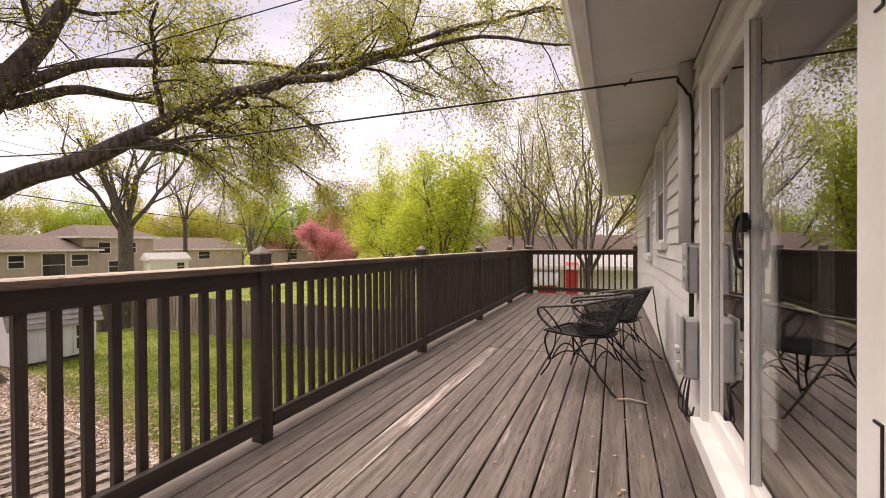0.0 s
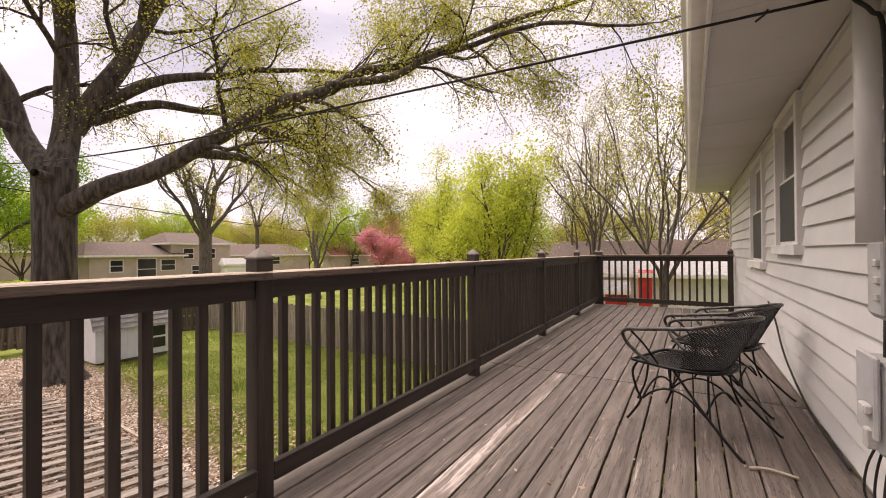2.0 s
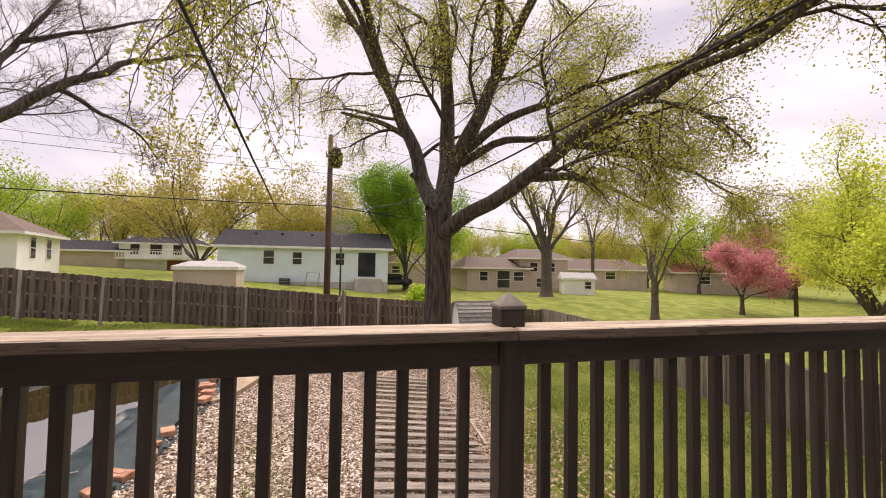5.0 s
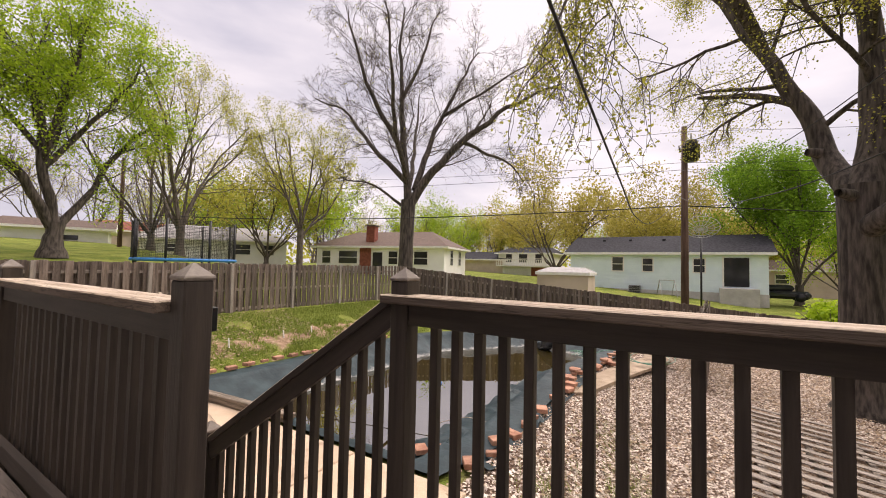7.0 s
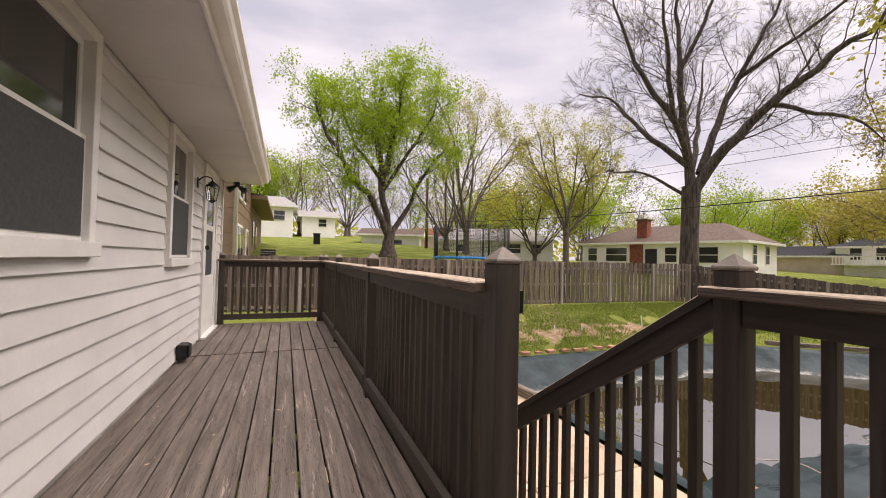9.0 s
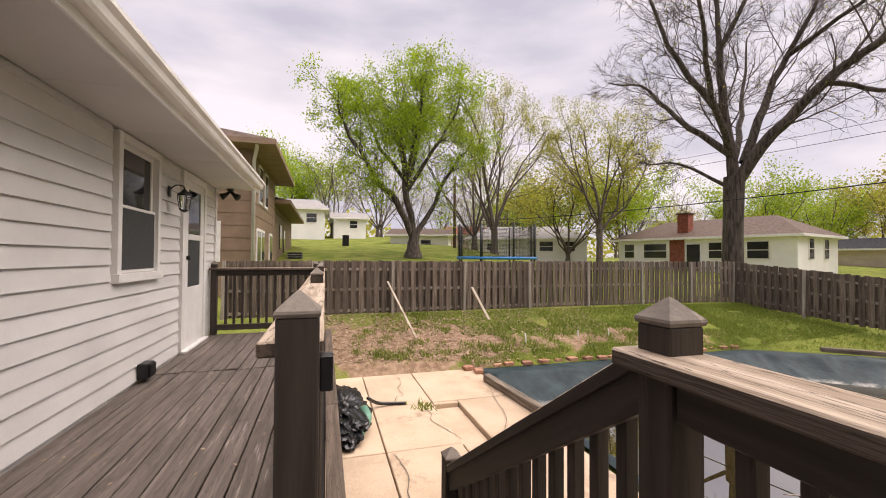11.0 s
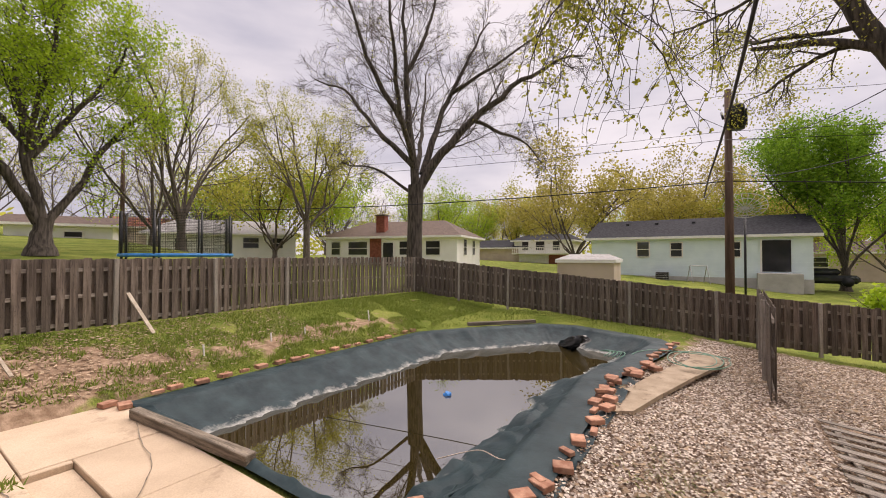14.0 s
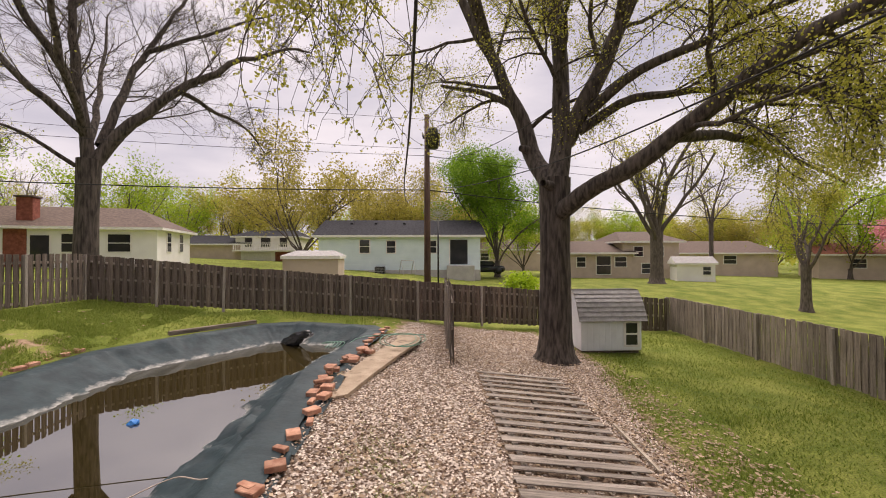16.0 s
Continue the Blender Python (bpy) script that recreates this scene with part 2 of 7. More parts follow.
M["shed_paint"] = mat("pale_grey_shed_paint", (0.72, 0.74, 0.77), (0.80, 0.82, 0.85), 2, (1, 1, 1), 0.7, 0.15, 30, 0.03, grain_by=0.05)
M["pole"] = mat("red_brown_utility_pole", (0.075, 0.045, 0.032), (0.15, 0.095, 0.07), 2, (6, 6, 0.4), 0.85, 0.6, 14, 0.0)
M["cable"] = mat("black_cable", (0.012, 0.012, 0.013), (0.02, 0.02, 0.02), 5, (1, 1, 1), 0.6, 0.0, 20, 0.0)
M["blue_tarp"] = mat("bright_blue_plastic", (0.02, 0.17, 0.50), (0.05, 0.26, 0.62), 4, (1, 1, 1), 0.4, 0.2, 30, 0.0)
M["hose"] = mat("green_hose", (0.10, 0.24, 0.17), (0.16, 0.33, 0.25), 6, (1, 1, 1), 0.4, 0.1, 30, 0.0)
M["dark_glass"] = mat("dark_window_glass", (0.02, 0.022, 0.025), (0.035, 0.036, 0.04), 1, (1, 1, 1), 0.06, 0.0, 10, 0.0, spec=0.6, grain_by=0.05)
M["screen"] = mat("grey_insect_screen", (0.045, 0.047, 0.05), (0.06, 0.062, 0.065), 40, (1, 1, 1), 0.6, 0.1, 90, 0.0)
M["red"] = mat("red_paint", (0.38, 0.02, 0.02), (0.5, 0.035, 0.03), 4, (1, 1, 1), 0.5, 0.1, 30, 0.0)
M["twig"] = mat("dry_stick", (0.30, 0.24, 0.18), (0.5, 0.43, 0.35), 6, (1, 1, 1), 0.8, 0.3, 40, 0.1)
M["room"] = mat("dim_room_wall", (0.30, 0.27, 0.24), (0.36, 0.33, 0.30), 1, (1, 1, 1), 0.8, 0.0, 20, 0.0, grain_by=0.05)
M["leaf_oak"] = leafy("yellow_green_spring_leaves", (0.22, 0.235, 0.026), (0.50, 0.47, 0.09), 0.55)
M["leaf_green"] = leafy("fresh_green_leaves", (0.20, 0.32, 0.012), (0.42, 0.54, 0.05), 0.5)
M["leaf_lime"] = leafy("lime_spring_leaves", (0.34, 0.42, 0.035), (0.60, 0.62, 0.10), 0.55)
M["leaf_deep"] = leafy("deep_green_leaves", (0.095, 0.20, 0.014), (0.25, 0.40, 0.04), 0.45)
M["leaf_gold"] = leafy("golden_spring_leaves", (0.28, 0.235, 0.045), (0.48, 0.42, 0.11), 0.45)
M["leaf_pink"] = leafy("pink_blossom", (0.50, 0.16, 0.20), (0.66, 0.32, 0.33), 0.4)
M["grass_blade"] = leafy("grass_blades", (0.125, 0.185, 0.026), (0.29, 0.335, 0.075), 0.4)
M["stone"] = island("pea_gravel_stones", (0.11, 0.062, 0.038), (0.92, 0.80, 0.69), 0.85, 0.2, 0.92)
M["litter"] = island("dry_leaf_litter", (0.20, 0.13, 0.08), (0.50, 0.37, 0.25))


def glass_material():
    m = bpy.data.materials.new("window_glass")
    m.use_nodes = True
    p = m.node_tree.nodes["Principled BSDF"]
    p.inputs["Base Color"].default_value = (0.9, 0.92, 0.92, 1)
    p.inputs["Roughness"].default_value, p.inputs["IOR"].default_value = 0.0, 1.5
    p.inputs["Transmission Weight"].default_value = 1.0
    p.inputs["Coat Weight"].default_value, p.inputs["Coat Roughness"].default_value, p.inputs["Coat IOR"].default_value = 1.0, 0.0, 1.9
    return m


def water_material():
    m = bpy.data.materials.new("murky_pool_water")
    m.use_nodes = True
    n, k = m.node_tree.nodes, m.node_tree.links
    p = n["Principled BSDF"]
    p.inputs["Roughness"].default_value, p.inputs["IOR"].default_value = 0.006, 2.7
    p.inputs["Specular IOR Level"].default_value = 0.9
    noise_1, ramp, bmp = n.new("ShaderNodeTexNoise"), n.new("ShaderNodeValToRGB"), n.new("ShaderNodeBump")
    noise_1.inputs["Scale"].default_value, noise_1.inputs["Detail"].default_value = 0.9, 5
    ramp.color_ramp.elements[0].color, ramp.color_ramp.elements[1].color = (0.018, 0.013, 0.003, 1), (0.045, 0.032, 0.008, 1)
    k.new(noise_1.outputs["Fac"], ramp.inputs[0])
    k.new(ramp.outputs[0], p.inputs["Base Color"])
    bmp.inputs["Strength"].default_value, bmp.inputs["Distance"].default_value = 0.02, 0.01
    k.new(noise_1.outputs["Fac"], bmp.inputs["Height"])
    k.new(bmp.outputs[0], p.inputs["Normal"])
    return m


def liner_material():
    """Teal sheet with a streaky white deposit just above the water line."""
    m = mat("dark_teal_pool_liner", (0.014, 0.028, 0.034), (0.032, 0.054, 0.061), 2.2, (1, 1, 1), 0.58, 0.5, 5, 0.05, spec=0.22)
    n, k = m.node_tree.nodes, m.node_tree.links
    p = n["Principled BSDF"]
    co, xyz, mp, t = n.new("ShaderNodeTexCoord"), n.new("ShaderNodeSeparateXYZ"), n.new("ShaderNodeMapping"), n.new("ShaderNodeTexNoise")
    k.new(co.outputs["Object"], xyz.inputs[0])
    k.new(co.outputs["Object"], mp.inputs[0])
    mp.inputs["Scale"].default_value = (1, 1, 0.35)
    t.inputs["Scale"].default_value, t.inputs["Detail"].default_value, t.inputs["Roughness"].default_value = 4.5, 9, 0.75
    k.new(mp.outputs[0], t.inputs["Vector"])
    band, both, cut, mix = n.new("ShaderNodeMapRange"), n.new("ShaderNodeMath"), n.new("ShaderNodeMapRange"), n.new("ShaderNodeMixRGB")
    band.inputs["From Min"].default_value, band.inputs["From Max"].default_value = -1.60, -1.80
    k.new(xyz.outputs["Z"], band.inputs["Value"])
    both.operation = "MULTIPLY"
    k.new(band.outputs[0], both.inputs[0])
    k.new(t.outputs["Fac"], both.inputs[1])
    cut.inputs["From Min"].default_value, cut.inputs["From Max"].default_value = 0.36, 0.62
    k.new(both.outputs[0], cut.inputs["Value"])
    k.new(cut.outputs[0], mix.inputs[0])
    for q in n:
        if q.type == "BUMP":     # creases of the stiff sheet
            q.inputs["Distance"].default_value = 0.03
            q.inputs["Strength"].default_value = 0.8
    old = p.inputs["Base Color"].links[0].from_socket
    k.new(old, mix.inputs[1])
    mix.inputs[2].default_value = (0.42, 0.41, 0.385, 1)
    k.new(mix.outputs[0], p.inputs["Base Color"])
    return m


M["liner"] = liner_material()
M["glass"] = glass_material()
M["water"] = water_material()


# ---- building helpers ----
def mesh_of(name, verts, faces, material, smooth=False):
    me = bpy.data.meshes.new(name)
    me.from_pydata(verts, [], faces)
    me.materials.append(M[material])
    if smooth:
        me.shade_smooth()
    return me


def put(name, me, m=None, parent=None, label=""):
    ob = new(name, me)
    if m is not None:
        ob.matrix_world = m
    if parent is not None:
        ob.parent = parent
        ob.matrix_parent_inverse = world_of(parent).inverted()
    if label:
        ob["label"] = label
    return ob


def world_of(ob):
    m = ob.matrix_basis.copy()
    if ob.parent:
        m = world_of(ob.parent) @ ob.matrix_parent_inverse @ m
    return m


def thing(name, at=(0, 0, 0), label="", category="", group="", kind=""):
    ob = new(name)
    ob.empty_display_size = 0.1
    ob.matrix_world = Matrix.Translation(at)
    return tagged(ob, label, category, group, kind)


BOXES = {}


def box_mesh(size, material, bevel=0.003, top=None):
    """A box with softened edges, centred on its origin; alike boxes share one mesh."""
    key = (tuple(round(s, 4) for s in size), material, bevel, top)
    if key not in BOXES:
        bm = bmesh.new()
        bmesh.ops.create_cube(bm, size=1, matrix=Matrix.Diagonal((*size, 1)))
        if bevel:
            bmesh.ops.bevel(bm, geom=bm.edges[:], offset=bevel, segments=1, affect="EDGES")
        me = bpy.data.meshes.new(material)
        bm.normal_update()
        if top:
            for f in bm.faces:
                if f.normal.z > 0.5:
                    f.material_index = 1
        bm.to_mesh(me)
        bm.free()
        me.materials.append(M[material])
        if top:
            me.materials.append(M[top])
        BOXES[key] = me
    return BOXES[key]


def box(name, size, at, material, parent=None, turn=(0, 0, 0), bevel=0.003, label="", top=None):
    return put(name, box_mesh(size, material, bevel, top), pose(*at, *turn), parent, label)


def span(name, x0, x1, y0, y1, z0, z1, material, parent=None, bevel=0.003, label="", top=None):
    return box(name, (x1 - x0, y1 - y0, z1 - z0), ((x0 + x1) / 2, (y0 + y1) / 2, (z0 + z1) / 2), material, parent, (0, 0, 0), bevel, label, top)


def beam_between(name, a, b, w, h, material, parent=None, label="", bevel=0.003, top=None):
    """A timber of width w and height h from a to b; its grain runs along its own y."""
    a, b = Vector(a), Vector(b)
    d = b - a
    q = Vector((d.x, d.y, 0)).to_track_quat("Y", "Z") if d.xy.length > 1e-4 else Matrix.Identity(3).to_quaternion()
    pitch = math.atan2(d.z, d.xy.length)
    m = Matrix.Translation((a + b) / 2) @ q.to_matrix().to_4x4() @ pose(0, 0, 0, math.degrees(pitch), 0, 0)
    return put(name, box_mesh((w, d.length, h), material, bevel, top), m, parent, label)


def tube_into(V, F, pts, radii, sides=6, close=True):
    """A tapered round tube along points."""
    pts = [Vector(p) for p in pts]
    base = len(V)
    side = None
    for i, p in enumerate(pts):
        d = (pts[min(i + 1, len(pts) - 1)] - pts[max(i - 1, 0)])
        d = d.normalized() if d.length > 1e-9 else Vector((0, 0, 1))
        if side is None:
            side = d.orthogonal().normalized()
        side = (side - d * side.dot(d))
        side = side.normalized() if side.length > 1e-6 else d.orthogonal().normalized()
        up = d.cross(side)
        for s in range(sides):
            a = 2 * math.pi * s / sides
            V.append(tuple(p + (side * math.cos(a) + up * math.sin(a)) * radii[i]))
    for i in range(len(pts) - 1):
        for s in range(sides):
            t = (s + 1) % sides
            F.append((base + i * sides + s, base + i * sides + t, base + (i + 1) * sides + t, base + (i + 1) * sides + s))
    if close:
        F.append(tuple(base + s for s in reversed(range(sides))))
        F.append(tuple(base + (len(pts) - 1) * sides + s for s in range(sides)))


def tube(name, pts, r, material, parent=None, sides=8, label=""):
    V, F = [], []
    tube_into(V, F, pts, [r] * len(pts) if not isinstance(r, (list, tuple)) else r, sides)
    return put(name, mesh_of(name, V, F, material, True), None, parent, label)


def arc(a, b, bend, n=8):
    """Points from a to b, bowed by the vector bend at the middle."""
    a, b, bend = Vector(a), Vector(b), Vector(bend)
    return [a.lerp(b, i / n) + bend * (4 * (i / n) * (1 - i / n)) for i in range(n + 1)]


def smooth_line(pts, n=4):
    """Catmull-Rom through points."""
    pts = [Vector(p) for p in pts]
    out = []
    for i in range(len(pts) - 1):
        p0, p1, p2, p3 = pts[max(i - 1, 0)], pts[i], pts[i + 1], pts[min(i + 2, len(pts) - 1)]
        for k in range(n):
            t = k / n
            out.append(0.5 * ((2 * p1) + (p2 - p0) * t + (2 * p0 - 5 * p1 + 4 * p2 - p3) * t * t + (3 * p1 - p0 - 3 * p2 + p3) * t ** 3))
    out.append(pts[-1])
    return out


def lerp_in(v, pts):
    if v <= pts[0][0]:
        return pts[0][1]
    for (a, za), (b, zb) in zip(pts, pts[1:]):
        if v <= b:
            return za + (zb - za) * (v - a) / (b - a)
    return pts[-1][1]


def inside(x, y, poly):
    hit = False
    for (x0, y0), (x1, y1) in zip(poly, poly[1:] + poly[:1]):
        if (y0 > y) != (y1 > y) and x < (x1 - x0) * (y - y0) / (y1 - y0) + x0:
            hit = not hit
    return hit


def edge_distance(x, y, poly):
    best = 1e9
    for (x0, y0), (x1, y1) in zip(poly, poly[1:] + poly[:1]):
        dx, dy = x1 - x0, y1 - y0
        t = max(0, min(1, ((x - x0) * dx + (y - y0) * dy) / (dx * dx + dy * dy)))
        best = min(best, math.hypot(x - x0 - t * dx, y - y0 - t * dy))
    return best


# ---- ground ----
POOL = [(-5.2, -8.0), (-13.4, -7.9), (-15.0, -6.95), (-17.3, -5.2), (-17.7, -3.9), (-16.7, -1.0), (-15.8, -0.45), (-12.6, -0.95), (-11.4, -1.25), (-9.4, -1.1), (-6.9, -0.95), (-5.2, -1.3)]
RIM = -1.38


def ground_z(x, y):
    z = lerp_in(y, [(-120, 7.0), (-60, 4.2), (-38, 2.4), (-26, 1.4), (-14, -0.1), (-11.4, -0.45), (-7.8, -1.32), (-1, -1.4), (3, -2.0), (6, -2.2), (14, -2.4), (60, -3.0)])
    far = max(0.0, min(1.0, (-14 - x) / 8))
    flat = lerp_in(y, [(-60, 1.0), (-30, 0.3), (-14, -0.5), (-11.5, -0.56), (-9.5, -0.8), (-7.3, -1.02), (-5.2, -1.12), (-3, -1.36), (-0.5, -1.5), (3, -1.95), (6, -2.2), (14, -2.4), (60, -3.0)])
    z = z * (1 - far) + flat * far
    if x < -24:
        z += min(1.0, (-24 - x) / 10) * lerp_in(y, [(-14, 0.3), (-8, 0.75), (6, 0.85), (12, 0.85), (30, 0.9), (45, 0.7)])
    return z


GRAVEL = [(-4.4, -1.2), (-9.4, -1.3), (-12.4, -1.1), (-15.6, -0.5), (-18.6, 0.0), (-19.2, 5.2), (-14.6, 6.0), (-11.4, 5.3), (-9.3, 4.9), (-7.8, 4.7), (-5.5, 4.4), (-2.6, 4.2), (-2.6, -0.5)]
PATIO = [(-1.1, -8.4), (-3.7, -8.35), (-5.1, -8.2), (-5.2, -4.0), (-5.2, -1.2), (-4.4, -0.9), (-1.1, -0.8)]


def axis(stops):
    out = []
    for a, b, step in stops:
        out += list(np.arange(a, b - 1e-6, step))
    return out + [stops[-1][1]]


def build_ground():
    xs = axis([(-900, -200, 100), (-200, -60, 20), (-60, -24, 3), (-24, -1, 0.3), (-1, 14, 1.5), (14, 60, 8), (60, 900, 120)])
    ys = axis([(-900, -200, 100), (-200, -60, 20), (-60, -14, 2.0), (-14, 13, 0.3), (13, 60, 3), (60, 200, 20), (200, 900, 100)])
    V, zone = [], []
    for y in ys:
        for x in xs:
            z = ground_z(x, y) + 0.03 * noise.noise((x * 0.6, y * 0.6, 0))
            ins, ed = inside(x, y, POOL), edge_distance(x, y, POOL)
            if ins and ed > 0.3:
                z = -2.9
            elif ed < 0.5:
                z = min(z, RIM - 0.06)
            if inside(x, y, PATIO) and edge_distance(x, y, PATIO) > 0.15:
                z = -1.5
            V.append((x, y, z))
            g = edge_distance(x, y, GRAVEL)
            stones = 0.5 + (g if inside(x, y, GRAVEL) else -g) * 0.7
            dirt = max(0, 1 - math.hypot((x + 3.4) / 3.6, (y + 9.5) / 2.0)) * 1.5 + 0.6 * max(0, 1 - math.hypot((x + 10.5) / 2.6, (y + 9.1) / 0.6))
            dirt += 0.55 * max(0, 1 - abs(y + 9.0) / 1.4) * (1 if -14 < x < -2 else 0)
            zone.append((max(0, min(1, stones)), max(0, min(1, dirt)), 0, 1))
    w = len(xs)
    F = [(j * w + i, j * w + i + 1, (j + 1) * w + i + 1, (j + 1) * w + i) for j in range(len(ys) - 1) for i in range(w - 1)]
    me = bpy.data.meshes.new("ground")
    me.from_pydata(V, [], F)
    layer = me.color_attributes.new("zone", "FLOAT_COLOR", "POINT")
    layer.data.foreach_set("color", [c for z in zone for c in z])
    me.shade_smooth()
    m = bpy.data.materials.new("lawn_gravel_and_dirt")
    m.use_nodes = True
    n, k = m.node_tree.nodes, m.node_tree.links
    p = n["Principled BSDF"]
    co, at, sep = n.new("ShaderNodeTexCoord"), n.new("ShaderNodeAttribute"), n.new("ShaderNodeSeparateColor")
    at.attribute_name = "zone"
    k.new(at.outputs["Color"], sep.inputs[0])

    def tone(scale, a, b, detail=6, lo=0.35, hi=0.65):
        t, r = n.new("ShaderNodeTexNoise"), n.new("ShaderNodeValToRGB")
        t.inputs["Scale"].default_value, t.inputs["Detail"].default_value = scale, detail
        r.color_ramp.elements[0].position, r.color_ramp.elements[1].position = lo, hi
        r.color_ramp.elements[0].color, r.color_ramp.elements[1].color = (*a, 1), (*b, 1)
        k.new(co.outputs["Object"], t.inputs["Vector"])
        k.new(t.outputs["Fac"], r.inputs[0])
        return r.outputs[0], t.outputs["Fac"]

    grass, _ = tone(0.9, (0.115, 0.155, 0.026), (0.235, 0.255, 0.06), 9)
    blades, _ = tone(38, (0.55, 0.55, 0.55), (1.25, 1.25, 1.25), 4)
    lawn = n.new("ShaderNodeMixRGB")
    lawn.blend_type, lawn.inputs[0].default_value = "MULTIPLY", 1.0
    k.new(grass, lawn.inputs[1])
    k.new(blades, lawn.inputs[2])
    soil, _ = tone(7, (0.20, 0.128, 0.082), (0.37, 0.26, 0.18), 8)
    bed, bed_f = tone(26, (0.13, 0.08, 0.052), (0.46, 0.345, 0.255), 5)
    _, ragged = tone(2.2, (0, 0, 0), (1, 1, 1), 8)

    def mask(channel, spread):
        add, cut = n.new("ShaderNodeMath"), n.new("ShaderNodeMapRange")
        add.operation = "MULTIPLY_ADD"
        add.inputs[1].default_value = spread
        k.new(ragged, add.inputs[0])
        k.new(channel, add.inputs[2])
        cut.inputs["From Min"].default_value, cut.inputs["From Max"].default_value = 0.5 + spread / 2 - 0.1, 0.5 + spread / 2 + 0.1
        k.new(add.outputs[0], cut.inputs["Value"])
        return cut.outputs[0]

    one, two = n.new("ShaderNodeMixRGB"), n.new("ShaderNodeMixRGB")
    k.new(mask(sep.outputs["Green"], 1.6), one.inputs[0])
    k.new(lawn.outputs[0], one.inputs[1])
    k.new(soil, one.inputs[2])
    k.new(mask(sep.outputs["Red"], 1.0), two.inputs[0])
    k.new(one.outputs[0], two.inputs[1])
    k.new(bed, two.inputs[2])
    k.new(two.outputs[0], p.inputs["Base Color"])
    p.inputs["Roughness"].default_value = 0.95
    p.inputs["Specular IOR Level"].default_value = 0.1
    bmp = n.new("ShaderNodeBump")
    bmp.inputs["Strength"].default_value, bmp.inputs["Distance"].default_value = 0.8, 0.03
    k.new(bed_f, bmp.inputs["Height"])
    k.new(bmp.outputs[0], p.inputs["Normal"])
    me.materials.append(m)
    tagged(new("ground", me), "green lawn with bare dirt patches and tan gravel bed", "ground", kind="structure")


build_ground()


def build_patio():
    slab = thing("patio", (-3.5, -5, RIM), "cracked tan concrete patio slabs beside the pool", "patio", kind="structure")
    xs = [(-1.1, -2.49), (-2.51, -3.58), (-3.6, -5.14)]
    ys = [(-0.85, -2.6), (-2.615, -4.5), (-4.515, -6.2), (-6.215, -8.3)]
    for i, (x1, x0) in enumerate(xs):
        for j, (y1, y0) in enumerate(ys):
            dz = 0.012 * noise.noise((i * 3.1, j * 2.7, 0))
            if (i, j) == (2, 2):  # the slab with the sunken corner
                span("slab", x0, x1 - 0.47, y0, y1, RIM - 0.16, RIM + dz, "concrete", slab, 0.01)
                span("slab", x1 - 0.46, x1, y0, y0 + 0.1, RIM - 0.16, RIM + dz, "concrete", slab, 0.01)
                span("slab", x1 - 0.46, x1, y0 + 0.11, y1, RIM - 0.22, RIM - 0.085, "concrete", slab, 0.01, "sunken piece of slab with soil along its edges")
            else:
                span("slab", x0, x1, y0, y1, RIM - 0.16, RIM + dz, "concrete", slab, 0.01)
    for pts in ([(-2.9, -6.3), (-3.0, -6.6), (-3.15, -6.75), (-3.1, -7.1), (-3.25, -7.5), (-3.2, -8.2)], [(-3.35, -6.1), (-3.42, -5.7), (-3.36, -5.4), (-3.5, -5.0), (-3.62, -4.6)],
                [(-2.6, -4.4), (-2.68, -3.9), (-2.6, -3.4), (-2.75, -2.7)], [(-4.2, -4.5), (-4.6, -5.2), (-4.75, -6.0), (-5.0, -6.9)], [(-1.9, -7.0), (-2.2, -7.2), (-2.5, -7.1)]):
        line = [Vector((x, y, RIM + 0.004)) for x, y in pts]
        line = [p + Vector((0.02 * noise.noise(p * 9), 0.02 * noise.noise(p * 7), 0)) for p in smooth_line(line, 5)]
        V = [tuple(p + Vector((s * 0.006 * (1 + noise.noise(p * 20)), 0, 0.011 if abs(s) < 1 else 0.010))) for p in line for s in (-1, 1)]
        put("crack", mesh_of("crack", V, [(2 * i, 2 * i + 1, 2 * i + 3, 2 * i + 2) for i in range(len(line) - 1)], "beam"), None, slab, "dark hairline crack filled with soil")


build_patio()


# ---- pool ----
def offset(poly, d):
    """A polygon moved inwards by d."""
    out = []
    n = len(poly)
    area = sum(a[0] * b[1] - b[0] * a[1] for a, b in zip(poly, poly[1:] + poly[:1]))
    s = 1 if area > 0 else -1
    for i in range(n):
        p, q, r = Vector(poly[i - 1]), Vector(poly[i]), Vector(poly[(i + 1) % n])
        n1, n2 = Vector((-(q - p).y, (q - p).x)).normalized() * s, Vector((-(r - q).y, (r - q).x)).normalized() * s
        b = (n1 + n2)
        b = b / max(0.4, b.dot(n1))
        out.append(tuple(q + b * d))
    return out


def dense(poly, step):
    out = []
    for a, b in zip(poly, poly[1:] + poly[:1]):
        n = max(1, round(math.dist(a, b) / step))
        out += [tuple(Vector(a).lerp(Vector(b), i / n)) for i in range(n)]
    return out


def front(x, y, d):
    """Steepens the pool's side towards the patio."""
    return (x + 0.75 * d * max(0, min(1, (x + 8.5) / (3.3 - min(d, 2.5)))), y)


